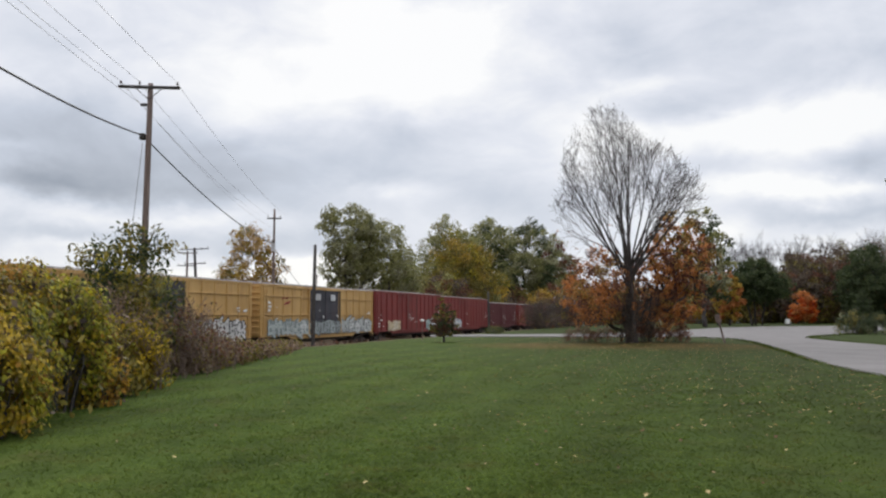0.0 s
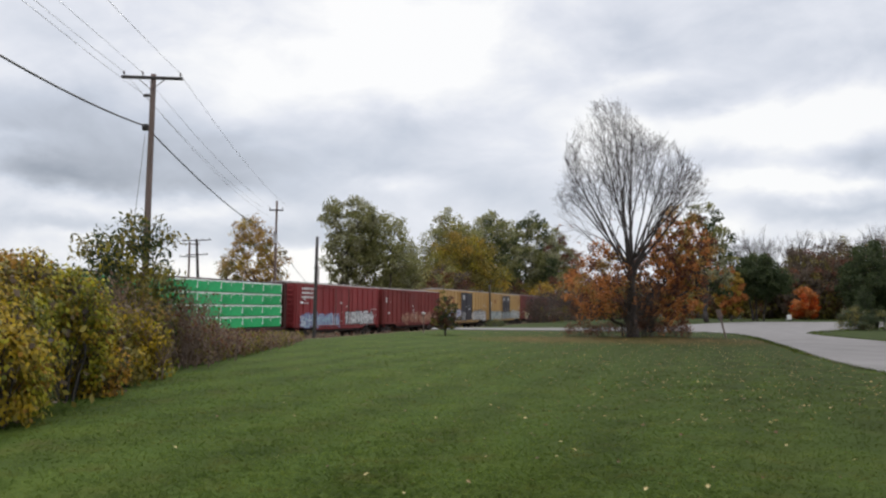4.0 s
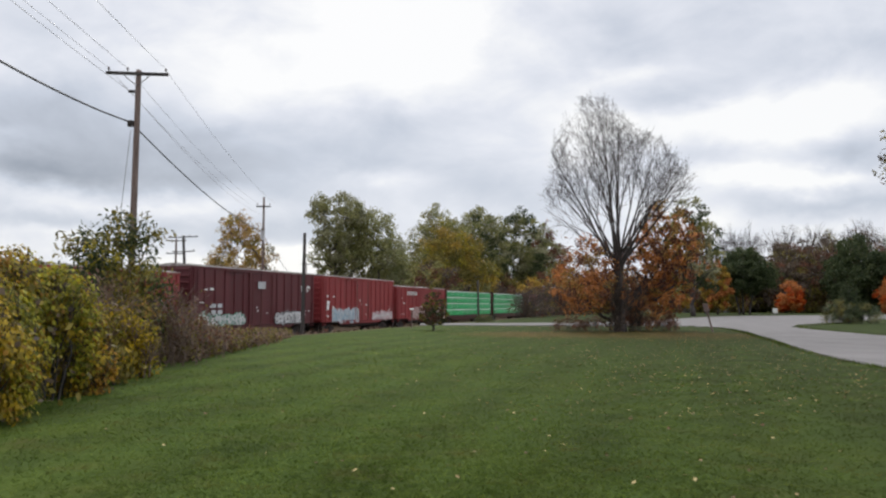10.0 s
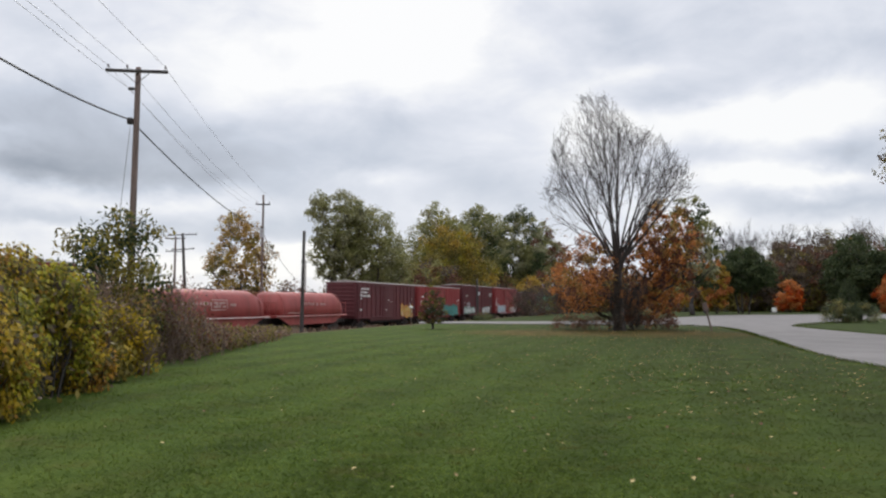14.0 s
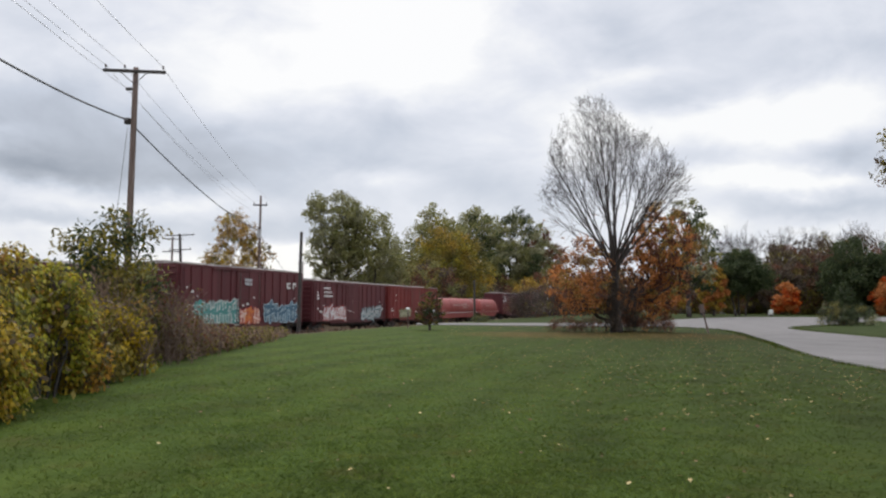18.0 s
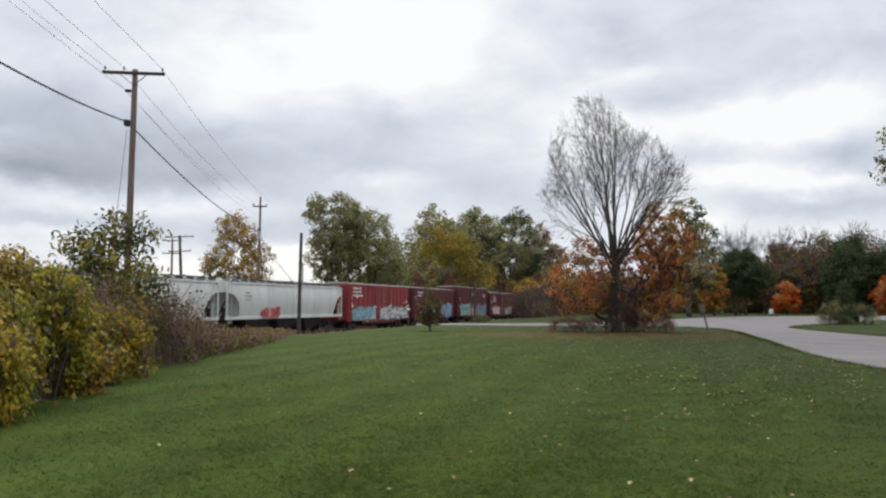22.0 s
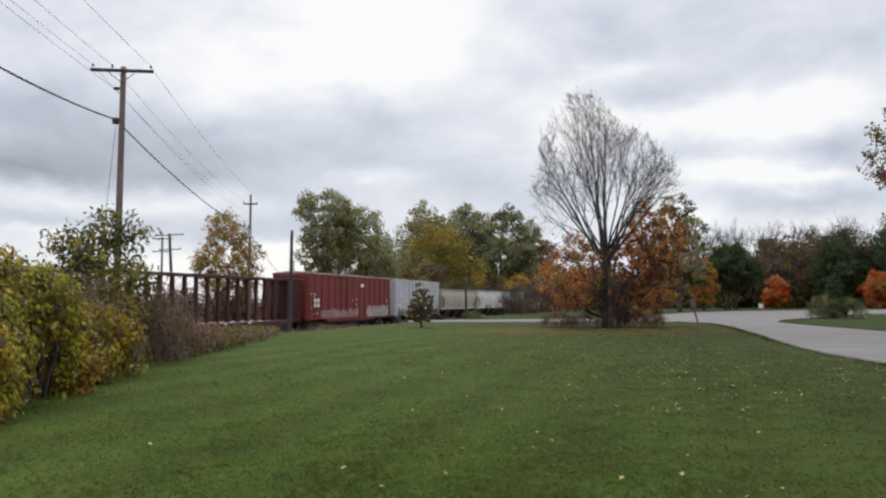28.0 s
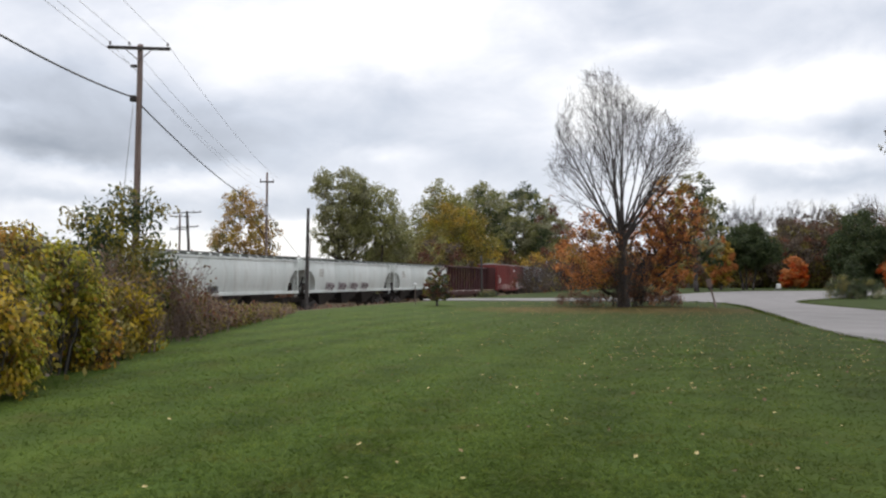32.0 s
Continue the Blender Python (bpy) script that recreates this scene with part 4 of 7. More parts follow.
def coil_car(lo, hi, label, seed, stripe=M_PALEMARK):
    car, half = car_root("coil_car", label, lo, hi)
    s = Shape()
    L = half - 0.75
    rings = []
    for k in range(15):
        x = L - 2 * L * k / 14
        end = max(0.0, abs(x) - (L - 0.55)) / 0.55
        q = math.sqrt(max(0.0, 1 - end ** 2)) * 0.22 + 0.78 if end > 0 else 1.0
        ring = []
        for i in range(13):
            a = math.pi * i / 12
            ring.append((x, -1.4 * math.copysign(abs(math.cos(a)) ** 0.55, math.cos(a)) * (0.9 + 0.1 * q), 1.62 + 1.72 * abs(math.sin(a)) ** 0.75 * q))
        rings.append(ring + [(x, 1.3, 1.55), (x, -1.3, 1.55)])
    s.loft(rings)
    hood = part("hood", s, M_COIL, car, "rounded faded red coil hood", smooth=True)
    for x in (-L + 0.5, -L * 0.36, L * 0.36, L - 0.5):
        s = Shape()
        for i in range(12):
            a, b = math.pi * i / 12, math.pi * (i + 1) / 12
            f = lambda w, g: (-(1.4 + g) * math.copysign(abs(math.cos(w)) ** 0.55, math.cos(w)), 1.62 + (1.72 + g) * abs(math.sin(w)) ** 0.75)
            (y0, z0), (y1, z1) = f(a, 0.012), f(b, 0.012)
            s.face([(x + 0.05, y0, z0), (x + 0.05, y1, z1), (x - 0.05, y1, z1), (x - 0.05, y0, z0)])
            (u0, w0), (u1, w1) = f(a, -0.01), f(b, -0.01)
            s.face([(x + 0.05, y1, z1), (x + 0.05, y0, z0), (x + 0.05, u0, w0), (x + 0.05, u1, w1)])
            s.face([(x - 0.05, y0, z0), (x - 0.05, y1, z1), (x - 0.05, u1, w1), (x - 0.05, u0, w0)])
        part("hood_rib", s, M_COIL, hood)
    for x in (-L * 0.45, L * 0.45):
        s = Shape().box(x - 0.3, x + 0.3, -0.3, 0.3, 3.3, 3.42, 0.02)
        s.tube((x - 0.25, 0, 3.4), (x - 0.12, 0, 3.62), 0.03).tube((x + 0.25, 0, 3.4), (x + 0.12, 0, 3.62), 0.03).tube((x - 0.12, 0, 3.62), (x + 0.12, 0, 3.62), 0.03)
        part("lifting_bracket", s, M_UNDER, hood)
    s = Shape().box(-half, half, -1.5, 1.5, 1.38, 1.54, 0.02)
    s.plate([(-L, 1.38), (-L + 1.6, 0.8), (L - 1.6, 0.8), (L, 1.38)], -1.35, -1.25).plate([(-L, 1.38), (-L + 1.6, 0.8), (L - 1.6, 0.8), (L, 1.38)], 1.25, 1.35)
    part("sill", s, M_COIL, car)
    part("sill_stripe", Shape().box(-half + 0.1, half - 0.1, -1.508, -1.496, 1.44, 1.49, 0.003), stripe, car, "worn pale reflective stripe")
    for sg in (-1, 1):
        s = Shape()
        for y in (-1.4, -0.7, 0.7, 1.4):
            s.tube((sg * (half - 0.08), y, 1.5), (sg * (half - 0.08), y, 2.5), 0.025, n=6)
        for z in (2.0, 2.5):
            s.tube((sg * (half - 0.08), -1.4, z), (sg * (half - 0.08), 1.4, z), 0.025, n=6)
        part("end_rail", s, M_COIL, car)
    rng = random.Random(seed)
    worn = [(-L * 0.38 + k * 0.36, 2.3 + rng.uniform(-0.03, 0.03), rng.uniform(0.14, 0.27), 0.22) for k in range(int(L * 2.2)) if rng.random() < 0.85]
    worn += [(-L + 1.2 + k * 0.22, 1.66, 0.14, 0.1) for k in range(9)]
    marks(car, worn, -1.415, M_PALEMARK)
    part("underframe", Shape().box(-half, half, -0.35, 0.35, 0.75, 1.35), M_UNDER, car)
    running_gear(car, half + 0.3, half - 1.9)
    return car, half


def hopper(lo, hi, mat, label, seed, tags=(), bays=3):
    """A curved-side covered hopper."""
    car, half = car_root("covered_hopper", label, lo, hi)
    top, low = 3.95, 1.68
    L = half - 0.15
    s = Shape()
    rings = []
    N = 11
    xs = []
    for k in range(10):
        xs.append(L - 1.55 * math.sin(math.pi / 2 * k / 9))
    xs = xs + [-x for x in xs[::-1]]
    for x in xs:
        e = min(1.0, max(0.0, (abs(x) - (L - 1.55)) / 1.55))
        floor = low + 1.62 * math.sqrt(max(0.0, 1 - (1 - e) ** 2))
        ring = []
        for i in range(N):
            z = floor + (top - floor) * i / (N - 1)
            y = 1.36 + 0.19 * math.sin(math.pi * min(1.0, max(0.0, (z - low) / (top - low)) * 0.9 + 0.05))
            ring.append((x, -y, z))
        ring += [(x, -1.1, top + 0.16), (x, -0.5, top + 0.24), (x, 0.5, top + 0.24), (x, 1.1, top + 0.16)]
        ring += [(p[0], -p[1], p[2]) for p in ring[:N][::-1]]
        rings.append(ring)
    s.loft(rings)
    body = part("body", s, mat, car)
    # sills, corner posts, slope sheet bracing and ladders at the open ends
    part("roof_edge", Shape().box(-L, L, -1.47, -1.38, top - 0.08, top + 0.07, 0.02).box(-L, L, 1.38, 1.47, top - 0.08, top + 0.07, 0.02), mat, car)
    part("side_sill", Shape().box(-half, half, -1.5, -1.36, low - 0.2, low + 0.02, 0.02).box(-half, half, 1.36, 1.5, low - 0.2, low + 0.02, 0.02), mat, car)
    for sg in (-1, 1):
        for y in (-1.43, 1.43):
            part("corner_post", Shape().box(sg * (half - 0.12) - 0.06, sg * (half - 0.12) + 0.06, y - 0.05, y + 0.05, low, top, 0.015), mat, car)
        part("end_post", Shape().box(sg * (half - 0.7) - 0.05, sg * (half - 0.7) + 0.05, -1.44, -1.36, low, 2.6, 0.015), mat, car)
        s = Shape().box(sg * (half - 1.75) - 0.05, sg * (half - 1.75) + 0.05, -1.25, 1.25, low - 0.1, 2.2, 0.01)
        s.tube((sg * (half - 0.4), -0.6, low), (sg * (half - 1.5), -0.6, 3.0), 0.07, n=6).tube((sg * (half - 0.4), 0.6, low), (sg * (half - 1.5), 0.6, 3.0), 0.07, n=6)
        s.box(sg * (half - 0.9) - 0.85, sg * (half - 0.9) + 0.85, -1.36, 1.36, low - 0.2, low - 0.12, 0.01)
        part("end_frame", s, M_UNDER, car, "dark end platform framing")
        ladder(sg * (half - 0.45) - 0.2, -1.46, low - 0.5, top, mat, car, 0.36)
        s = Shape().tube((sg * (half - 0.5), -1.0, low), (sg * (half - 0.5), -1.0, low + 0.6), 0.16, n=10)
        part("brake_gear", s, M_UNDER, car)
    # hopper bays
    for b in range(bays):
        x = (b - (bays - 1) / 2) * (2 * L - 4.6) / bays
        w = (2 * L - 4.8) / bays / 2
        s = Shape()
        s.loft([[(x - w, -1.3, low), (x + w, -1.3, low), (x + w, 1.3, low), (x - w, 1.3, low)],
                [(x - 0.45, -0.6, 0.45), (x + 0.45, -0.6, 0.45), (x + 0.45, 0.6, 0.45), (x - 0.45, 0.6, 0.45)]])
        part("hopper_bay", s, M_UNDER, car, "grimy outlet bay")
    # running board and hatches
    s = Shape()
    for y in (-1.15, 1.15):
        s.box(-L, L, y - 0.3, y + 0.3, top + 0.27, top + 0.31, 0.006)
    part("running_board", s, M_UNDER, car, "dark roof walkway grating")
    k = -L + 0.3
    s = Shape()
    while k < L:
        s.box(k - 0.03, k + 0.03, -1.45, -0.85, top + 0.02, top + 0.27, 0.006).box(k - 0.03, k + 0.03, 0.85, 1.45, top + 0.02, top + 0.27, 0.006)
        k += 1.15
    tagged(part("walkway_bracket", s, mat, car), kind="stuff")
    part("hatch", Shape().box(-L + 0.6, L - 0.6, -0.35, 0.35, top + 0.22, top + 0.36, 0.05), mat, car, "long roof hatch")
    lettering_block(car, -L + 2.1, 3.25, -1.56, 3, 0.9, 0.14, M_TANHOP, seed)
    for a, b, z0, z1, fill, rim, n in tags:
        graffiti(car, a, b, z0, z1, -1.565, fill, rim, n, seed, grounded=max(fill) > 0.3)
    part("center_sill", Shape().box(-half - 0.1, half + 0.1, -0.3, 0.3, 0.8, 1.15), M_UNDER, car)
    running_gear(car, half + 0.3, half - 1.9)
    return car, half


STD, HIGH = 4.36, 4.86


def belt_rails(car, half, door, mat):
    """Horizontal stiffeners across the panels on both sides of the door."""
    for z in (2.62, 3.95):
        for a, b in ((-half + 0.4, door[0] - 0.25), (door[1] + 0.25, half - 0.4)):
            part("belt_rail", Shape().box(a, b, -1.585, -1.5, z - 0.05, z + 0.05, 0.015), mat, car)
    for x in (door[0] - 0.16, door[1] + 0.16):
        part("door_post", Shape().box(x - 0.09, x + 0.09, -1.62, -1.5, 1.1, 4.6, 0.02), mat, car)


def emblem(car, x, z):
    """A worn red maker's emblem: short slanted bars in a ragged cluster."""
    s = Shape()
    for k, (u, w, d) in enumerate(((-0.45, 0.2, 0.3), (-0.2, -0.25, 0.35), (0.1, 0.22, 0.25), (0.3, -0.15, 0.3))):
        stroke(s, [(x + u, z + w), (x + u + d, z + w + 0.14)], 0.09, -1.572 - 0.001 * k, -1.5, 0)
    return tagged(part("emblem", s, M_BRIGHT, car, "worn red emblem"), kind="stuff")


def flaking(car, half, top):
    """Dark lines beside the side posts, door bars and ragged rust where the white paint has peeled from the lower side.
    """
    rng = random.Random(77)
    s = Shape()
    for i in range(15):
        x = -half + 0.25 + i * (2 * half - 0.5) / 14
        for off in (-0.12, 0.105):
            if not -1.2 < x + off < 1.5:
                s.box(x + off, x + off + 0.04, -1.512, -1.498, 1.2, top - 0.2 - rng.uniform(0, 0.3), 0.002)
    tagged(part("post_line", s, M_UNDER, car, "dark lines beside the side posts"), kind="stuff")
    s = Shape()
    for x in (-1.05, 1.3):
        s.box(x, x + 0.06, -1.615, -1.56, 1.1, top - 0.2, 0.01)
    for z in (top - 0.25, top - 1.15, 2.75, 2.2):
        s.box(-1.05, 1.36, -1.61, -1.56, z, z + 0.05, 0.01)
    part("door_bars", s, M_UNDER, car, "dark door frame and handle bars")
    s = Shape()
    x = -half + 0.1
    while x < half - 0.2:
        w = rng.uniform(0.06, 0.26)
        h = rng.uniform(0.2, 1.15) * (1.0 if rng.random() < 0.7 else 0.3) * (0.55 + 0.75 * (x + half) / (2 * half))
        y = -1.606 if -1.15 < x < 1.45 else -1.57
        s.plate([(x, 1.08), (x + w, 1.08), (x + w * 0.9, 1.08 + h * 0.6), (x + w * 0.55, 1.08 + h), (x + w * 0.3, 1.08 + h * 0.7), (x + 0.02, 1.08 + h * 0.85)], y, y + 0.008, rng.choice((0, 0, 1, 2)))
        x += w * rng.uniform(0.8, 1.6)
    for _ in range(110):
        x, z = rng.uniform(-half + 0.2, half - 0.3), 1.3 + 1.5 * rng.random() ** 2.2
        y = -1.606 if -1.15 < x < 1.45 else -1.57
        w, h = rng.uniform(0.05, 0.2), rng.uniform(0.06, 0.3)
        s.plate([(x, z), (x + w * 0.7, z - h * 0.2), (x + w, z + h * 0.5), (x + w * 0.4, z + h)], y, y + 0.008, rng.choice((0, 1, 1, 2)))
    tagged(part("peeled_paint", s, [M_UNDER, spray((0.2, 0.11, 0.06)), spray((0.3, 0.22, 0.15))], car, "ragged rust along the lower edge"), kind="stuff")


def build_train():
    red, high = "oxide red boxcar with ribbed sides", "tall oxide red boxcar with ribbed sides"
    # cars already far along the track
    for k in range(5):
        boxcar(118.9 + k * 18.3, 118.9 + k * 18.3 + 16.5, STD, M_RED if k % 2 else M_MAROON, red, seed=k)
    c, h = boxcar(98.2, 118.0, HIGH - 0.1, M_RED, "oxide red boxcar with white graffiti low on its side", seed=2)
    graffiti(c, -7.5, -3, 1.15, 2.2, -1.57, WHITE, SKYB, 6, 3)
    c, h = boxcar(77.8, 97.3, HIGH, M_RED, "oxide red boxcar with pale patched panels", seed=3)
    graffiti(c, -6.5, -3.5, 1.1, 2.1, -1.57, CREAM, CREAM, 3, 4)
    graffiti(c, 4.5, 8.8, 1.15, 2.2, -1.57, WHITE, TEAL, 5, 5)
    c, h = boxcar(58.0, 77.33, HIGH - 0.1, M_YELLOW, "faded yellow boxcar with a black door and graffiti", door=(-2.7, 2.6), door_mat=M_BLACKDOOR, seed=4)
    belt_rails(c, h, (-2.7, 2.6), M_YELLOW)
    graffiti(c, -8.8, -2.8, 1.15, 2.35, -1.6, (0.42, 0.47, 0.45), (0.16, 0.2, 0.2), 9, 6)
    graffiti(c, 2.7, 9.0, 1.15, 2.3, -1.6, (0.45, 0.48, 0.46), (0.18, 0.2, 0.2), 7, 7)
    graffiti(c, -2.5, 2.5, 1.15, 2.2, -1.66, (0.3, 0.34, 0.34), (0.08, 0.1, 0.1), 6, 36)
    emblem(c, -6.4, 3.6)
    marks(c, [(-1.9, 3.75, 0.8, 0.5), (0.7, 3.75, 0.8, 0.5)], -1.66, M_GREYBOX)
    c, h = boxcar(37.49, 56.69, HIGH - 0.1, M_YELLOW, "faded yellow boxcar with a black door and violet graffiti", door=(-2.8, 2.2), door_mat=M_BLACKDOOR, seed=5)
    belt_rails(c, h, (-2.8, 2.2), M_YELLOW)
    graffiti(c, -8.9, -2.9, 1.1, 2.55, -1.6, (0.5, 0.52, 0.6), (0.14, 0.12, 0.3), 8, 8)
    graffiti(c, 2.0, 8.6, 1.1, 2.35, -1.6, (0.55, 0.55, 0.53), BLACK, 7, 9)
    graffiti(c, -2.6, -1.0, 1.15, 2.2, -1.66, (0.3, 0.3, 0.3), (0.1, 0.1, 0.1), 3, 37)
    marks(c, [(-2.2, 3.7, 0.9, 0.55), (-0.9, 2.75, 0.4, 0.12), (0.2, 2.4, 0.3, 0.22), (0.8, 2.45, 0.3, 0.15)], -1.66, M_GREYBOX)
    emblem(c, -6.0, 3.55)
    c, h = boxcar(19.21, 36.1, STD, M_RED, "oxide red boxcar with dull graffiti low on its side", seed=6)
    graffiti(c, -3.5, 7.5, 1.1, 2.1, -1.57, (0.36, 0.2, 0.13), (0.22, 0.07, 0.055), 11, 10, grounded=False)
    c, h = boxcar(2.36, 18.25, STD, M_BRIGHT, "red boxcar with white lettering bars and graffiti", seed=7)
    lettering_block(c, -7, 3.9, rows=3, width=2.8, size=0.19, seed=7)
    graffiti(c, -7.0, -0.5, 1.1, 2.2, -1.57, SKYB, VIOLET, 7, 11)
    graffiti(c, 0.8, 6.5, 1.15, 2.3, -1.57, WHITE, BLACK, 5, 12)
    centerbeam(-22.4, 1.2, "centerbeam flatcar loaded with green wrapped lumber", True)
    centerbeam(-46.5, -23.2, "centerbeam flatcar loaded with green wrapped lumber", True)
    c, h = boxcar(-63.7, -46.94, STD, M_BRIGHT, "bright faded red boxcar with peeling paint", seed=8, ribbed_door=True)
    marks(c, [(-5.4 + k * 0.55, 3.5, 0.3, 0.42) for k in range(6)], -1.575, M_WHITE)
    graffiti(c, -3.6, 0.8, 1.1, 2.4, -1.64, (0.36, 0.23, 0.21), (0.5, 0.44, 0.42), 6, 13, grounded=False)
    graffiti(c, 4.0, 7.8, 1.1, 2.3, -1.57, (0.4, 0.3, 0.28), CREAM, 5, 14)
    c, h = boxcar(-80.86, -64.6, HIGH, M_BRIGHT, "tall faded red boxcar with blue graffiti", seed=9)
    graffiti(c, -6.2, -0.9, 1.1, 2.2, -1.57, SKYB, WHITE, 5, 15)
    graffiti(c, 2.5, 7.5, 1.1, 1.9, -1.57, WHITE, PINK, 6, 16)
    marks(c, [(-7.4, 2.5, 0.5, 0.3), (-7.4, 2.1, 0.4, 0.3), (-6.3, 2.1, 0.3, 0.25)], -1.575, M_WHITE)
    c, h = boxcar(-98.73, -82.45, HIGH, M_MAROON, "tall dark maroon boxcar with a white emblem", seed=10)
    marks(c, [(5.9, 3.5, 0.2, 0.45), (6.0, 3.82, 0.45, 0.13), (6.0, 3.5, 0.45, 0.13), (6.8, 3.5, 0.18, 0.45), (6.9, 3.8, 0.42, 0.15), (7.2, 3.66, 0.14, 0.2)], -1.575, M_WHITE, "emblem")
    marks(c, [(-6.2, 2.3, 0.5, 0.25), (-5.5, 2.3, 0.5, 0.25), (-6.2, 1.9, 0.5, 0.25), (-5.5, 1.9, 0.5, 0.25), (-0.6, 3.6, 1.0, 0.5)], -1.64, M_GREYBOX)
    graffiti(c, -7.4, -2.2, 1.1, 2.0, -1.57, WHITE, GREENP, 5, 17)
    graffiti(c, 2.0, 6.2, 1.1, 2.1, -1.57, WHITE, BLACK, 5, 18)
    c, h = boxcar(-116.59, -99.92, STD, M_BRIGHT, "red boxcar with teal graffiti", seed=11)
    graffiti(c, 0.5, 6.8, 1.1, 2.3, -1.64, TEAL, (0.02, 0.15, 0.13), 5, 19)
    graffiti(c, -6.0, -2.2, 1.1, 2.1, -1.57, WHITE, SKYB, 4, 20)
    c, h = boxcar(-133.43, -117.59, STD, M_MAROON, "maroon boxcar with yellow graffiti and ribbed door", seed=12, ribbed_door=True)
    lettering_block(c, -7, 3.7, rows=3, width=2.2, size=0.19, seed=12)
    graffiti(c, 3.5, 6.8, 1.15, 2.3, -1.57, (0.5, 0.36, 0.1), ORANGE, 4, 21)
    coil_car(-147.95, -135.5, "red coil steel car with a rounded hood", 1)
    c, h = coil_car(-167.9, -148.75, "long red coil steel car with a rounded hood", 2, M_WHITE)
    marks(c, [(2.2, 2.62, 1.9, 0.07), (2.2, 1.98, 1.7, 0.07), (2.2, 2.0, 0.09, 0.6), (4.0, 2.1, 0.09, 0.5), (2.5, 2.4, 0.5, 0.14), (3.15, 2.4, 0.7, 0.12), (2.5, 2.16, 0.8, 0.13), (3.5, 2.14, 0.35, 0.16), (4.4, 2.25, 0.7, 0.18)], -1.42, M_PALEMARK, "emblem")
    c, h = boxcar(-184.32, -168.02, STD, M_RED, red, seed=13, ribbed_door=True)
    graffiti(c, 3.0, 7.8, 1.1, 2.1, -1.57, WHITE, (0.2, 0.2, 0.2), 6, 22)
    graffiti(c, -5.0, -1.5, 1.1, 2.0, -1.57, (0.4, 0.38, 0.26), (0.14, 0.2, 0.08), 5, 23, grounded=False)
    c, h = boxcar(-201.3, -185.18, STD, M_MAROON, "maroon boxcar with red and white graffiti", seed=14, ribbed_door=True)
    lettering_block(c, -6, 3.7, rows=3, width=1.9, size=0.19, seed=14)
    graffiti(c, -6.0, -1.7, 1.1, 2.3, -1.57, WHITE, REDP, 6, 24)
    graffiti(c, 2.0, 6.8, 1.1, 2.3, -1.57, (0.4, 0.42, 0.42), (0.1, 0.2, 0.22), 5, 25, grounded=False)
    c, h = boxcar(-219.0, -203.02, HIGH, M_MAROON, "tall dark maroon boxcar with large bright graffiti", seed=15)
    marks(c, [(5.3, 3.6, 0.2, 0.45), (5.4, 3.92, 0.45, 0.13), (5.4, 3.6, 0.45, 0.13), (6.2, 3.6, 0.18, 0.45), (6.3, 3.9, 0.42, 0.15), (6.6, 3.76, 0.14, 0.2)], -1.575, M_WHITE, "emblem")
    marks(c, [(-0.7 + 0.24 * k, 3.72 + 0.26 * j, 0.18, 0.2) for k in range(4) for j in range(2)], -1.64, M_GREYBOX)
    graffiti(c, -6.3, -1.3, 1.1, 2.7, -1.57, TEAL, (0.6, 0.65, 0.62), 7, 26)
    graffiti(c, 2.2, 6.8, 1.15, 2.5, -1.57, (0.05, 0.13, 0.2), (0.4, 0.52, 0.56), 6, 27)
    graffiti(c, -1.2, 1.2, 1.1, 2.2, -1.65, ORANGE, REDP, 3, 28)
    c, h = boxcar(-236.55, -220.46, STD, M_MAROON, "maroon boxcar with blue and white graffiti", seed=16, ribbed_door=True)
    lettering_block(c, -6.5, 3.8, rows=2, width=2.6, size=0.2, seed=16)
    graffiti(c, -5.5, -0.5, 1.1, 2.3, -1.64, WHITE, (0.2, 0.2, 0.25), 5, 29)
    graffiti(c, 2.4, 6.6, 1.1, 2.7, -1.57, SKYB, (0.06, 0.14, 0.3), 5, 30)
    c, h = boxcar(-253.81, -237.76, STD, M_BRIGHT, "red boxcar with long white block graffiti", seed=17)
    lettering_block(c, -7, 3.9, rows=3, width=2.2, size=0.19, seed=17)
    graffiti(c, -7.0, -1.5, 1.1, 2.4, -1.57, SKYB, TEAL, 7, 31)
    graffiti(c, -0.5, 7.6, 1.1, 2.4, -1.64, WHITE, BLACK, 9, 32)
    hopper(-273.2, -254.9, M_WHITEHOP, "pale grey covered hopper with a red patch", 1, [(-4.6, -2.2, 1.55, 2.3, REDP, PINK, 3)])
    hopper(-292.1, -274.0, M_WHITEHOP, "pale grey covered hopper with small tags", 2, [(-4.5, -3.0, 1.6, 1.95, (0.06, 0.06, 0.07), (0.3, 0.3, 0.3), 3), (-1.8, -0.8, 1.6, 2.0, (0.06, 0.06, 0.07), (0.3, 0.3, 0.3), 2)])
    hopper(-311.1, -292.9, M_TANHOP, "dusty tan covered hopper", 3)
    c, h = boxcar(-328.18, -312.11, HIGH, M_GREYBOX, "dirty white boxcar with rust along its lower edge", seed=18, door=(-1.0, 1.3), ends=M_GREYBOX)
    flaking(c, h, HIGH)
    c, h = boxcar(-349.2, -329.81, HIGH, M_RED, "long oxide red boxcar with pale scuffed lower panels", seed=19)
    marks(c, [(-8.4, 2.5, 0.45, 0.3), (-7.8, 2.5, 0.45, 0.3), (-8.4, 2.1, 0.45, 0.3), (-7.8, 2.1, 0.45, 0.3), (1.6, 3.9, 0.8, 0.3)], -1.575, M_WHITE)
    graffiti(c, 3.2, 9.0, 1.1, 2.2, -1.57, (0.42, 0.36, 0.36), (0.3, 0.2, 0.2), 7, 34)
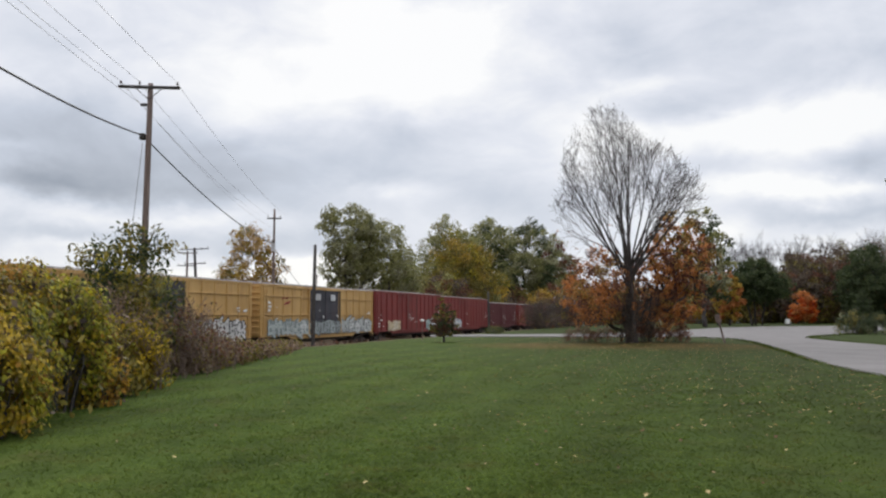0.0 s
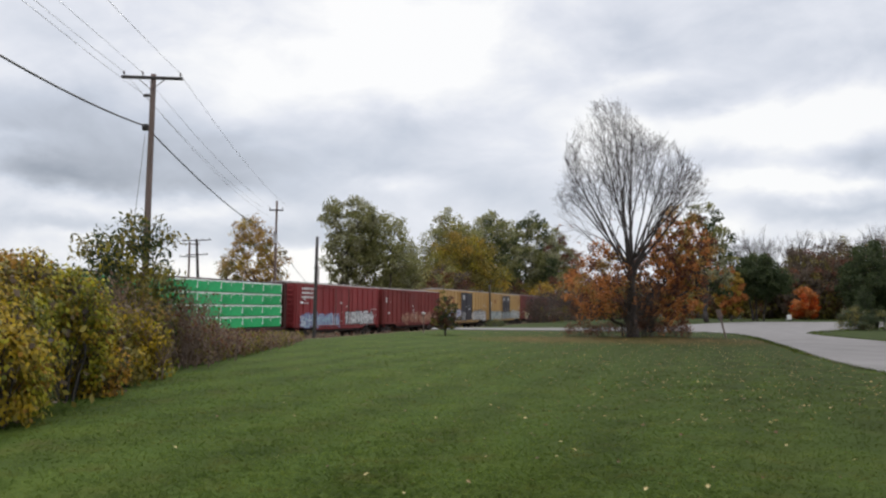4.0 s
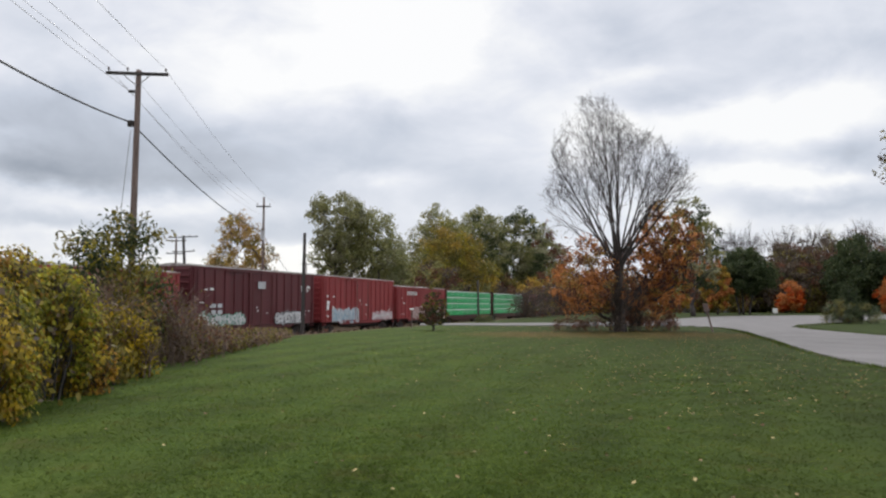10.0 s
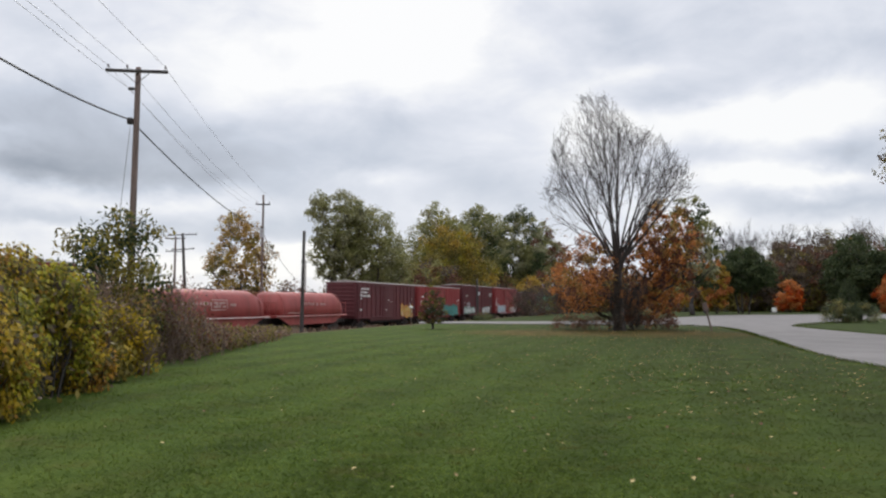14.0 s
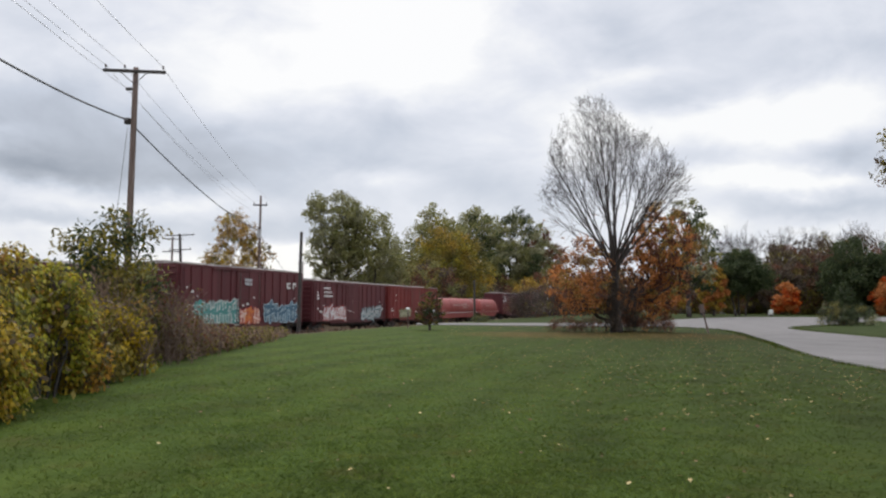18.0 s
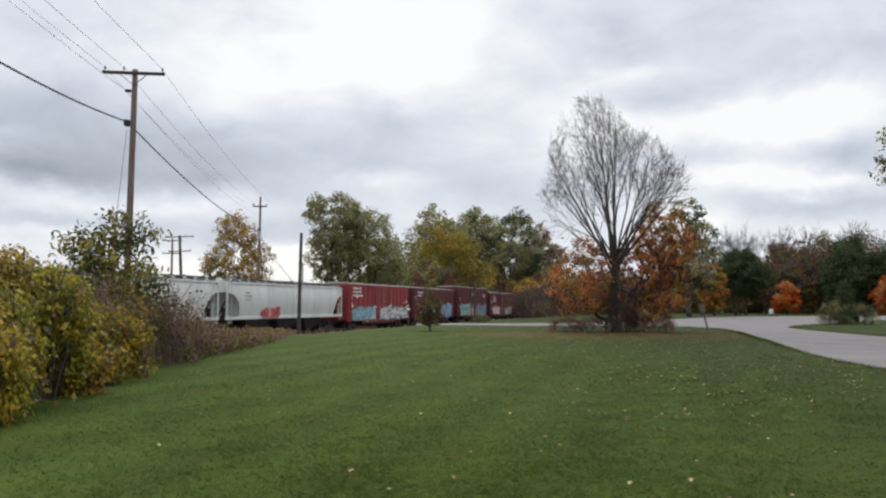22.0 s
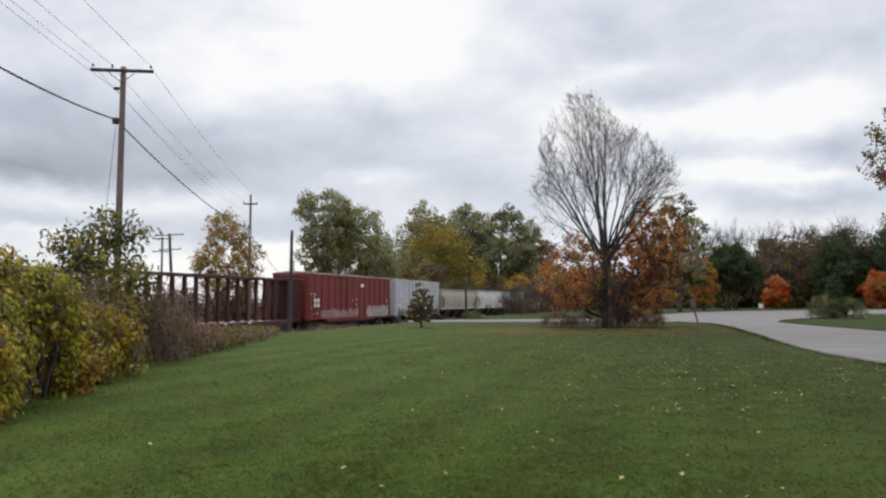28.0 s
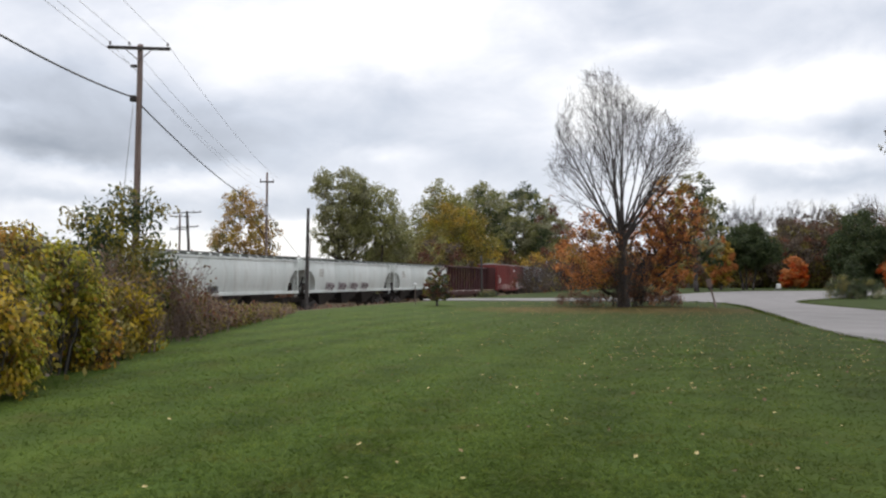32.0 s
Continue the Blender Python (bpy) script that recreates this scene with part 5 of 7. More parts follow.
    graffiti(c, -7, 1, 1.1, 1.9, -1.57, (0.36, 0.22, 0.2), (0.24, 0.1, 0.1), 8, 35)
    centerbeam(-374.5, -350.1, "empty dark red centerbeam flatcar with an open truss", False)
    hopper(-392.2, -374.6, M_WHITEHOP, "dusty grey covered hopper", 4)
    dark = (0.05, 0.05, 0.055)
    hopper(-411.2, -393.1, M_WHITEHOP, "pale grey covered hopper with a row of dark tags", 5, [(-5.6 + k * 2.4, -4.1 + k * 2.4, 1.74, 2.38, (0.1, 0.07, 0.075), (0.5, 0.46, 0.45), 4) for k in range(4)])
    hopper(-430.2, -412.3, M_WHITEHOP, "pale grey covered hopper", 6, [(-3, -2, 1.7, 2.1, dark, dark, 2)])
    hopper(-449.3, -431.2, M_WHITEHOP, "pale grey covered hopper", 7)
    hopper(-468.4, -450.3, M_TANHOP, "dusty tan covered hopper", 8)


def motions():
    times = [k * 2.0 for k in range(17)]
    for car, place in CARS:
        rows = []
        for t in times:
            p = on_track(place + speed_place(t))
            rows.append((t, pose(p.x, p.y, p.z, 0, 0, HEADING)))
        walk(car, rows)
    # every wheelset rolls by the distance covered
    rows = [(k / FPS, pose(0, 0, 0, 0, math.degrees(speed_place(k / FPS) / 0.46) % 360.0, 0)) for k in range(32 * FPS + 1)]
    walk(WHEELS[0], rows)
    roll = WHEELS[0].animation_data
    for w in WHEELS[1:]:
        w.rotation_mode = "QUATERNION"
        data = w.animation_data_create()
        data.action, data.action_slot = roll.action, roll.action_slot


# ---- plants ----
def ramify(rng, p, d, length, r, depth, spread, up, segs, shrink=0.74, kids=(2, 3)):
    """A limb and its branches as tapered segments, each with its level."""
    q, steps = p, 3
    for i in range(steps):
        d = (d + Vector((rng.uniform(-1, 1), rng.uniform(-1, 1), rng.uniform(-0.4, 1))) * 0.09 + Vector((0, 0, up * 0.1))).normalized()
        nq = q + d * (length / steps)
        r1 = r * (1 - 0.38 * (i + 1) / steps)
        segs.append((q, nq, r * (1 - 0.38 * i / steps), r1, depth))
        if depth > 0 and i == 1 and rng.random() < 0.7:
            a = side_way(rng, d, spread * 1.2)
            ramify(rng, nq, a, length * shrink * 0.8, r * 0.45, depth - 1, spread, up, segs, shrink, kids)
        q = nq
    if depth > 0:
        for k in range(rng.randint(*kids)):
            a = side_way(rng, d, spread)
            ramify(rng, q, a, length * shrink * rng.uniform(0.8, 1.12), r * 0.55, depth - 1, spread, up, segs, shrink, kids)


def side_way(rng, d, spread):
    a = rng.uniform(0, 2 * math.pi)
    o = d.orthogonal().normalized()
    o.rotate(Matrix.Rotation(a, 3, d))
    t = math.tan(radians(rng.uniform(spread * 0.5, spread * 1.3)))
    return (d + o * t).normalized()


def limbs_mesh(name, segs, mat, thin=0.006):
    s = Shape()
    for p, q, r0, r1, depth in segs:
        n = 7 if r0 > 0.06 else 5 if r0 > 0.02 else 3
        s.tube(p, q, max(r0, thin), max(r1, thin * 0.8), n, caps=False)
    return s.mesh(name, mat, smooth=True)


def leaves_at(rs, centres, per, spread, size, hang=0.3, outward=None, wide=0.42):
    """Leaf quads scattered round the given points: array (n, 4, 3)."""
    c = np.repeat(np.asarray(centres, float), per, axis=0)
    away = rs.normal(0, 1, c.shape)
    away *= np.minimum(1.0, 1.9 / np.maximum(0.01, np.linalg.norm(away, axis=1)))[:, None]
    c = c + away * np.asarray(spread)
    k = len(c)
    a = rs.normal(0, 1, (k, 3))
    a /= np.linalg.norm(a, axis=1)[:, None]
    b = rs.normal(0, 1, (k, 3))
    b -= a * (a * b).sum(1)[:, None]
    b /= np.linalg.norm(b, axis=1)[:, None]
    a[:, 2] -= hang
    if outward is not None:
        n = np.repeat(np.asarray(outward, float), per, axis=0) + np.array((0.0, 0.0, 0.55)) + rs.normal(0, 0.45, (k, 3))
        n /= np.linalg.norm(n, axis=1)[:, None]
        a = a * 0.55 + n * 0.35
        a[:, 2] -= 0.7
        a -= n * (a * n).sum(1)[:, None] * 0.7
        a /= np.linalg.norm(a, axis=1)[:, None]
        b = np.cross(n, a)
    sz = size * rs.uniform(0.6, 1.25, (k, 1))
    tip, mid = a * sz, b * sz * wide
    return np.stack([c - tip * 0.5, c + mid + tip * 0.02, c + tip * 0.5, c - mid + tip * 0.02], axis=1)


def skeleton(rng, targets, stem, rise=0.35):
    """Joins every target to the nearest fitting place on the growing branchwork; gives segments with pipe-model radii."""
    pos, parent = [Vector(p) for p in stem[0]], [-1] + list(range(len(stem[0]) - 1))
    for extra in stem[1:]:
        first = len(pos)
        pos += [Vector(p) for p in extra]
        parent += [-1] + list(range(first, first + len(extra) - 1))
    trunk_nodes = len(pos)
    grid = np.zeros((trunk_nodes + 3 * len(targets), 3))
    grid[:trunk_nodes] = [tuple(p) for p in pos]
    used = trunk_nodes
    middle = Vector(pos[-1]) * 0.6
    tips = []
    for t in sorted((Vector(t) for t in targets), key=lambda q: (q - middle).length):
        d = np.asarray(t)[None, :] - grid[:used]
        dist = np.linalg.norm(d, axis=1) + 1e-6
        cost = dist * (1 + 1.6 * np.maximum(0.0, rise - d[:, 2] / dist))
        k = int(np.argmin(cost))
        p = pos[k]
        way = t - p
        wob = way.length * 0.07
        last = k
        for u, drop in ((0.36, -0.05), (0.72, -0.05), (1.0, 0.0)):
            q = p + way * u + Vector((rng.uniform(-wob, wob), rng.uniform(-wob, wob), way.length * drop)) * (1.0 if u < 1 else 0.0)
            pos.append(q)
            parent.append(last)
            grid[used] = tuple(q)
            last = used
            used += 1
        tips.append(last)
    load = [0] * len(pos)
    for t in tips:
        k = t
        while k >= 0:
            load[k] += 1
            k = parent[k]
    return pos, parent, load, trunk_nodes


def profile_at(profile, w):
    for (a, la, ra), (b, lb, rb) in zip(profile, profile[1:]):
        if a <= w <= b:
            u = (w - a) / (b - a)
            return la + (lb - la) * u, ra + (rb - ra) * u
    return profile[-1][1:] if w > profile[-1][0] else profile[0][1:]


def tree(name, x, y, top, radius, leafs, label, category="tree", trunks=1, clear=0.18, count=8500, size=0.3, seed=1, group="",
         shape=1.0, bark=None, clumps=90, spread=0.09, off=(0, 0), profile=None, holes=-0.16, thick=1.0, sprays=6, wide=0.42, reach_up=1.0):
    """Trunk, branches that reach every clump, and a crown of separate leaves on sprays, with gaps between them.
    profile: (share of height, reach to -x, reach to +x), in parts of the radius."""
    rng, rs = random.Random(seed), np.random.RandomState(seed)
    base = ground_z(x, y)
    h = top - base
    root = thing(name, label, category, group, pose(x, y, base))
    bark = bark or M_BARK
    lo = h * clear
    pts, tries = [], 0
    gap = 1.15 * (radius * radius * (h - lo) * 2.6 / clumps) ** (1 / 3)
    while len(pts) < clumps and tries < clumps * 400:
        tries += 1
        u, v, w = rng.uniform(-1, 1), rng.uniform(-1, 1), rng.uniform(0, 1)
        if profile:
            left, right = profile_at(profile, w)
        else:
            left = right = math.sin(math.pi * min(1, 0.12 + 0.88 * w ** shape)) ** 0.6
        side = (left + right) / 2
        cu = (right - left) / 2
        rr = math.hypot(u - cu, v) / max(0.05, side)
        edge = 0.95 + 0.3 * noise.noise(Vector((u * 2 + seed, v * 2, w * 3)))
        if rr > edge:
            continue
        if noise.noise(Vector((u * 2.2, v * 2.2 + seed * 3.1, w * 4.0))) < holes:
            continue
        if rr < 0.45 and rng.random() < 0.6:
            continue
        q = Vector((u * radius + off[0], v * radius + off[1], lo + w * (h - lo) * 0.97))
        shrink = max(0.3, 1 - tries / (clumps * 300))
        if any((q - o).length < gap * shrink * 0.6 for o in pts):
            continue
        pts.append(q)
    stems = []
    for k in range(trunks):
        a = 2 * math.pi * k / max(1, trunks) + seed
        o = Vector((math.cos(a), math.sin(a), 0)) * (0.0 if trunks == 1 else min(0.9, radius * 0.25))
        high = h * (max(clear, 0.12) + 0.42 * (1 - clear)) * reach_up
        lean = Vector((off[0] * 0.75 + rng.uniform(-0.1, 0.1) * radius, off[1] * 0.75 + rng.uniform(-0.1, 0.1) * radius, 0)) + o * 1.3
        stems.append([o + Vector((0, 0, -0.2))] + [o + lean * (j / 6) ** 1.5 + Vector((rng.uniform(-1, 1), rng.uniform(-1, 1), 0)) * 0.012 * h + Vector((0, 0, high * j / 6)) for j in range(1, 7)])
    pos, parent, load, n_trunk = skeleton(rng, pts, stems)
    r_root = (0.016 * h + 0.03 if trunks == 1 else 0.011 * h + 0.03) * thick
    per_stem = max(1.0, len(pts) / trunks)
    rad = [max(0.007, r_root * (c / per_stem) ** 0.5) for c in load]
    s, limbs, trunk_shapes = None, [], []
    for k, up in enumerate(parent):
        if up < 0:
            s = Shape()
            trunk_shapes.append(s)
            continue
        if k < n_trunk:
            s.tube(pos[up], pos[k], max(rad[up], r_root * 0.35) * (1.3 if parent[up] < 0 else 1.0), max(rad[k], r_root * 0.3), 9, caps=parent[up] < 0)
        else:
            limbs.append((pos[up], pos[k], min(rad[up], rad[k] * 1.3), rad[k], 1))
    for s in trunk_shapes:
        part("trunk", s, bark, root, smooth=True)
    # every clump is a handful of leafy sprays that spread from the branch's tip
    c, out = [], []
    rc = radius * spread * 2.1
    per = max(1, count // max(1, len(pts) * sprays))
    for p in pts:
        for j in range(sprays):
            d = Vector((rng.gauss(0, 1), rng.gauss(0, 1), rng.gauss(0.25, 0.75)))
            d = d.normalized() * rc * rng.uniform(0.35, 1.25)
            q = p + d
            if q.z > h + 0.3 * rc or q.z < 0.1:
                q.z = p.z
            if size < 0.2:
                limbs.append((p, q, rad[-1] * 0.9, 0.004, 0))
            c.append(tuple(q))
    tagged(put("branchwork", limbs_mesh("branchwork", limbs, bark), root), kind="stuff")
    mats = leafs if isinstance(leafs, (list, tuple)) else [leafs]
    verts = leaves_at(rs, c, per, (rc * 0.42, rc * 0.42, rc * 0.34), size, wide=wide)
    slot = np.repeat(np.repeat(rs.randint(0, len(mats), len(pts)), sprays), per)
    put("crown", quads_mesh("crown", verts, mats, slot), root)
    return root


def _one(segs):
    s = Shape()
    for p, q, r0, r1, _ in segs:
        pts = [p.lerp(q, k / 4) for k in range(5)]
        s.loft([[(c.x + (r0 + (r1 - r0) * k / 4) * (1.35 if k == 0 else 1) * math.cos(w) * (1 + 0.08 * math.sin(3 * w)), c.y + (r0 + (r1 - r0) * k / 4) * (1.35 if k == 0 else 1) * math.sin(w), c.z)
                 for w in np.linspace(0, 2 * math.pi, 10, endpoint=False)] for k, c in enumerate(pts)])
    return s


# the bare maple's crown: height, reach to -x and to +x
MAPLE = [(2.0, 0.5, 0.6), (3.4, -2.4, 2.0), (4.6, -4.5, 3.1), (6.3, -5.0, 4.0), (7.9, -4.8, 4.5), (9.0, -4.5, 4.4), (10.1, -4.2, 3.9),
         (11.0, -4.0, 3.1), (11.6, -3.85, 2.1), (12.2, -3.75, 0.9), (13.0, -3.3, 0.3), (14.2, -2.2, -0.5)]


def in_maple(p):
    if p.z < MAPLE[0][0] or p.z > MAPLE[-1][0]:
        return False
    left, right = profile_at(MAPLE, p.z)
    mid, half = (left + right) / 2, (right - left) / 2
    return ((p.x - mid) / half) ** 2 + (p.y / max(half, 0.6) / 0.9) ** 2 < 1.0


def bare_maple(x, y):
    """The large bare maple: long leaders fan from a low fork, divide at narrow angles and end in fine upturned twigs."""
    rng, rs = random.Random(11), np.random.RandomState(11)
    base = ground_z(x, y)
    root = thing("maple_tree", "large bare many-stemmed maple with fine upright twigs", "tree", "", pose(x, y, base))
    part("trunk", _one([(Vector((0, 0, -0.3)), Vector((-0.12, 0, 4.7)), 0.34, 0.15, 9)]), M_BARK, root, smooth=True)
    big, fine = [], []

    def reach(p, d):
        n = 0.25
        while n < 13 and in_maple(p + d * n):
            n += 0.25
        return n

    def leader(p, d, r, level, key):
        length = reach(p, d) * rng.uniform(0.85, 1.03) if level == 3 else min(reach(p, d) * 1.08, (5.2, 3.0, 1.5)[2 - level]) * rng.uniform(0.55, 1.0)
        if length < 0.3:
            return
        n = max(3, int(length / (0.9 if level > 1 else 0.45)))
        pts, ways = [p], [d]
        for i in range(n):
            wob = Vector((noise.noise(Vector((key * 3.1, i * 0.6, 0))), noise.noise(Vector((key * 3.1, i * 0.6, 9))), 0))
            d = (d + wob * (0.42, 0.36, 0.24, 0.19)[level] + Vector((0, 0, 0.045 if d.z < 0.75 and level > 1 else 0.0))).normalized()
            pts.append(pts[-1] + d * (length / n))
            ways.append(d)
            if i > 1 and not in_maple(pts[-1]):
                break
        n = len(pts) - 1
        for i in range(n):
            u0, u = i / n, (i + 1) / n
            ra, rb = max(0.0082, r * (1 - 0.86 * u0)), max(0.0082, r * (1 - 0.86 * u))
            (big if level > 1 else fine).append((pts[i], pts[i + 1], ra, rb, level))
            if level and u > (0.36 if level == 3 else 0.2) and rng.random() < (0.95 if level > 1 else 0.85):
                side = side_way(rng, ways[i + 1], (24, 34, 42)[3 - level])
                leader(pts[i + 1], (side + Vector((0, 0, 0.12))).normalized(), rb * 0.66, level - 1, key * 5 + i + 1)
                if level < 3 and rng.random() < 0.45:
                    leader(pts[i + 1], side_way(rng, ways[i + 1], 46), rb * 0.55, level - 1, key * 5 + i + 31)

    count = 32
    for k in range(count):
        w = 60 * ((k + 0.5) / count) ** 0.75
        a = 2.4 * k + rng.uniform(-0.3, 0.3)
        way = Vector((math.sin(radians(w)) * math.cos(a), 0.8 * math.sin(radians(w)) * math.sin(a), math.cos(radians(w))))
        way = (way + Vector((-0.07 * way.z ** 3, 0, 0))).normalized()
        if way.x < -0.45 and k % 2:
            continue
        start = Vector((math.cos(a) * 0.12 - 0.08, math.sin(a) * 0.12, 2.5 + 0.7 * rng.random() + 1.9 * math.sin(radians(w))))
        leader(start, way, 0.088 * rng.uniform(0.55, 1.0), 3, k + 1)
    tagged(put("branchwork", limbs_mesh("branchwork", big, M_BARK), root), kind="stuff")
    tagged(put("twigwork", limbs_mesh("twigwork", fine, M_TWIG, 0.0062), root, label="fine bare twigs"), kind="stuff")
    tips = [tuple(g[1]) for g in fine if g[4] == 0 and g[1].z < 7.0 and rng.random() < 0.07 * (7.5 - g[1].z)]
    tagged(put("last_leaves", quads_mesh("last_leaves", leaves_at(rs, tips, 3, 0.15, 0.14), [L_ORANGE, L_RUSSET], rs.randint(0, 2, len(tips) * 3)), root, label="a few orange leaves"), kind="stuff")


def vine_bank(lobes):
    """Hanging mounds of overlapping vine leaves: (x, y, rx, ry, foot, head), over bare tangled stems, with dark hollows between."""
    rng, rs = random.Random(41), np.random.RandomState(41)
    x0, y0 = lobes[0][0], lobes[0][1]
    base = ground_z(x0, y0)
    root = thing("vine_thicket", "vine-covered bank of yellow-green and orange leaves", "vines", "", pose(x0, y0, base))
    pts, ways, tone, segs = [], [], [], []
    for x, y, rx, ry, foot, head in lobes:
        mid, half = (foot + head) / 2, (head - foot) / 2
        for k in range(int(70 * (rx * ry + rx * half + ry * half))):
            d = Vector((rng.gauss(0, 1), rng.gauss(0, 1), rng.gauss(0, 1))).normalized()
            if d.z < -0.75:
                continue
            # festoons: hanging tongues divided by vertical folds
            a = math.atan2(d.y, d.x)
            fold = noise.noise(Vector((math.cos(a) * 2.6 * rx + x, math.sin(a) * 2.6 * ry + y, d.z * 0.9)))
            lump = noise.noise(Vector((d.x * 5 * rx, d.y * 5 * ry, d.z * 5 * half)))
            rr = 0.95 + 0.2 * fold + 0.12 * lump
            p = Vector((x - x0 + d.x * rx * rr, y - y0 + d.y * ry * rr, mid + d.z * half * rr))
            if p.z < 0.06 or (fold < -0.22 and d.z < 0.5):
                continue
            pts.append(tuple(p))
            ways.append(tuple(d))
            # greener leaves high and on bulges, olive and orange low and in folds
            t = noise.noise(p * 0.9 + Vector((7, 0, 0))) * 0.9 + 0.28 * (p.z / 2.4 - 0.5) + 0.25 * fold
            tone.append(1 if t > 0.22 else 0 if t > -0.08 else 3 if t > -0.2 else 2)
        for k in range(int(9 * rx * ry) + 8):
            p = Vector((x - x0 + rng.uniform(-0.7, 0.7) * rx, y - y0 + rng.uniform(-0.7, 0.7) * ry, -0.1))
            ramify(rng, p, Vector((rng.uniform(-0.3, 0.3), rng.uniform(-0.3, 0.3), 1)).normalized(), head * 0.42, 0.024, 2, 25, 0.4, segs)
    per = 46
    verts = leaves_at(rs, pts, per, 0.11, 0.08, 0.95, ways, wide=0.42)
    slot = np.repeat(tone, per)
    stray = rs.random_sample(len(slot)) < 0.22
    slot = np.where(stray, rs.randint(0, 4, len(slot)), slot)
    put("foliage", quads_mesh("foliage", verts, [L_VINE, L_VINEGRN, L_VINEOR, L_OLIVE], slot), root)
    # brown and olive filler leaves, added inside the mounds to block light
    inner = [(x - x0 + rng.gauss(0, 0.4) * rx, y - y0 + rng.gauss(0, 0.4) * ry, max(0.1, foot + (head - foot) * rng.uniform(0.25, 0.8))) for x, y, rx, ry, foot, head in lobes for _ in range(int(120 * rx * ry))]
    put("withered_leaves", quads_mesh("withered_leaves", leaves_at(rs, inner, 8, 0.2, 0.12), [L_BROWN, L_OLIVE], rs.randint(0, 2, len(inner) * 8)), root, label="brown and olive filler leaves that block light inside the vines")
    tagged(put("stemwork", limbs_mesh("stemwork", segs, M_ARM, 0.005), root), kind="stuff")
    return root


def thicket(name, boxes, leafs, label, count, size, seed, stems=60, category="shrub", stem_mat=None, droop=0.4, shell=0.75, wide=0.42):
    """A shrub or vine mass: mounds (x, y, rx, ry, height) covered with leaves over dark stems."""
    rng, rs = random.Random(seed), np.random.RandomState(seed)
    x0, y0 = boxes[0][0], boxes[0][1]
    base = ground_z(x0, y0)
    root = thing(name, label, category, "", pose(x0, y0, base))
    pts, ways = [], []
    area = [b[2] * b[3] + b[2] * b[4] for b in boxes]
    for b, ar in zip(boxes, area):
        n = max(6, int(count / 24 * ar / sum(area)))
        g = ground_z(b[0], b[1]) - base
        for k in range(n):
            u = rng.uniform(0, 2 * math.pi)
            w = math.asin(min(1, rng.random() ** 0.8))
            rr = shell + (1.05 - shell) * rng.random() + 0.16 * noise.noise(Vector((math.cos(u) * 2.5 + b[0], math.sin(u) * 2.5, w * 3 + seed)))
            ways.append((math.cos(u) * math.cos(w), math.sin(u) * math.cos(w), math.sin(w)))
            pts.append((b[0] - x0 + math.cos(u) * math.cos(w) * b[2] * rr, b[1] - y0 + math.sin(u) * math.cos(w) * b[3] * rr, g + 0.1 + math.sin(w) * b[4] * rr))
    mats = leafs if isinstance(leafs, (list, tuple)) else [leafs]
    verts = leaves_at(rs, pts, 24, size * 1.5, size, droop, ways if shell > 0.6 else None, wide)
    slot = np.repeat([int(len(mats) * (0.5 + 0.5 * noise.noise(Vector(p) * 0.9 + Vector((seed, 0, 0)))) * 0.999) for p in pts], 24)
    put("foliage", quads_mesh("foliage", verts, mats, np.clip(slot, 0, len(mats) - 1)), root)
    segs = []
    for k in range(stems):
        b = boxes[k % len(boxes)]
        g = ground_z(b[0], b[1]) - base
        p = Vector((b[0] - x0 + rng.uniform(-0.6, 0.6) * b[2], b[1] - y0 + rng.uniform(-0.6, 0.6) * b[3], g - 0.1))
        d = Vector((rng.uniform(-0.5, 0.5), rng.uniform(-0.5, 0.5), 1)).normalized()
        ramify(rng, p, d, b[4] * 0.42, 0.02, 2, 25, 0.4, segs)
    tagged(put("stemwork", limbs_mesh("stemwork", segs, stem_mat or M_BARK, 0.004), root), kind="stuff")
    return root


def brush(name, spots, label, seed, height=1.2, count=60, leafs=None, category="brush", leaf_count=0, leaf_size=0.06):
    """Bare, dry stems with seed heads along a strip: spots (x, y, reach, height)."""
    rng, rs = random.Random(seed), np.random.RandomState(seed)
    x0, y0 = spots[0][0], spots[0][1]
    base = ground_z(x0, y0)
    root = thing(name, label, category, "", pose(x0, y0, base), "")
    segs, tips = [], []
    for x, y, reach, hh in spots:
        for k in range(count):
            px, py = x + rng.gauss(0, reach * 0.5), y + rng.gauss(0, reach * 0.5)
            p = Vector((px - x0, py - y0, ground_z(px, py) - base - 0.05))
            d = Vector((rng.uniform(-0.4, 0.4), rng.uniform(-0.4, 0.4), 1)).normalized()
            n0 = len(segs)
            ramify(rng, p, d, hh * rng.uniform(0.35, 0.6), 0.012, 2, 28, 0.5, segs, 0.66)
            tips += [tuple(g[1]) for g in segs[n0:] if g[4] <= 1]
    tagged(put("stemwork", limbs_mesh("stemwork", segs, M_BRUSH, 0.006), root), kind="stuff")
    if leaf_count:
        pick = [tips[rng.randrange(len(tips))] for _ in range(leaf_count)]
        put("leaves", quads_mesh("leaves", leaves_at(rs, pick, 4, 0.1, leaf_size), leafs, rs.randint(0, len(leafs), leaf_count * 4)), root)
    return root


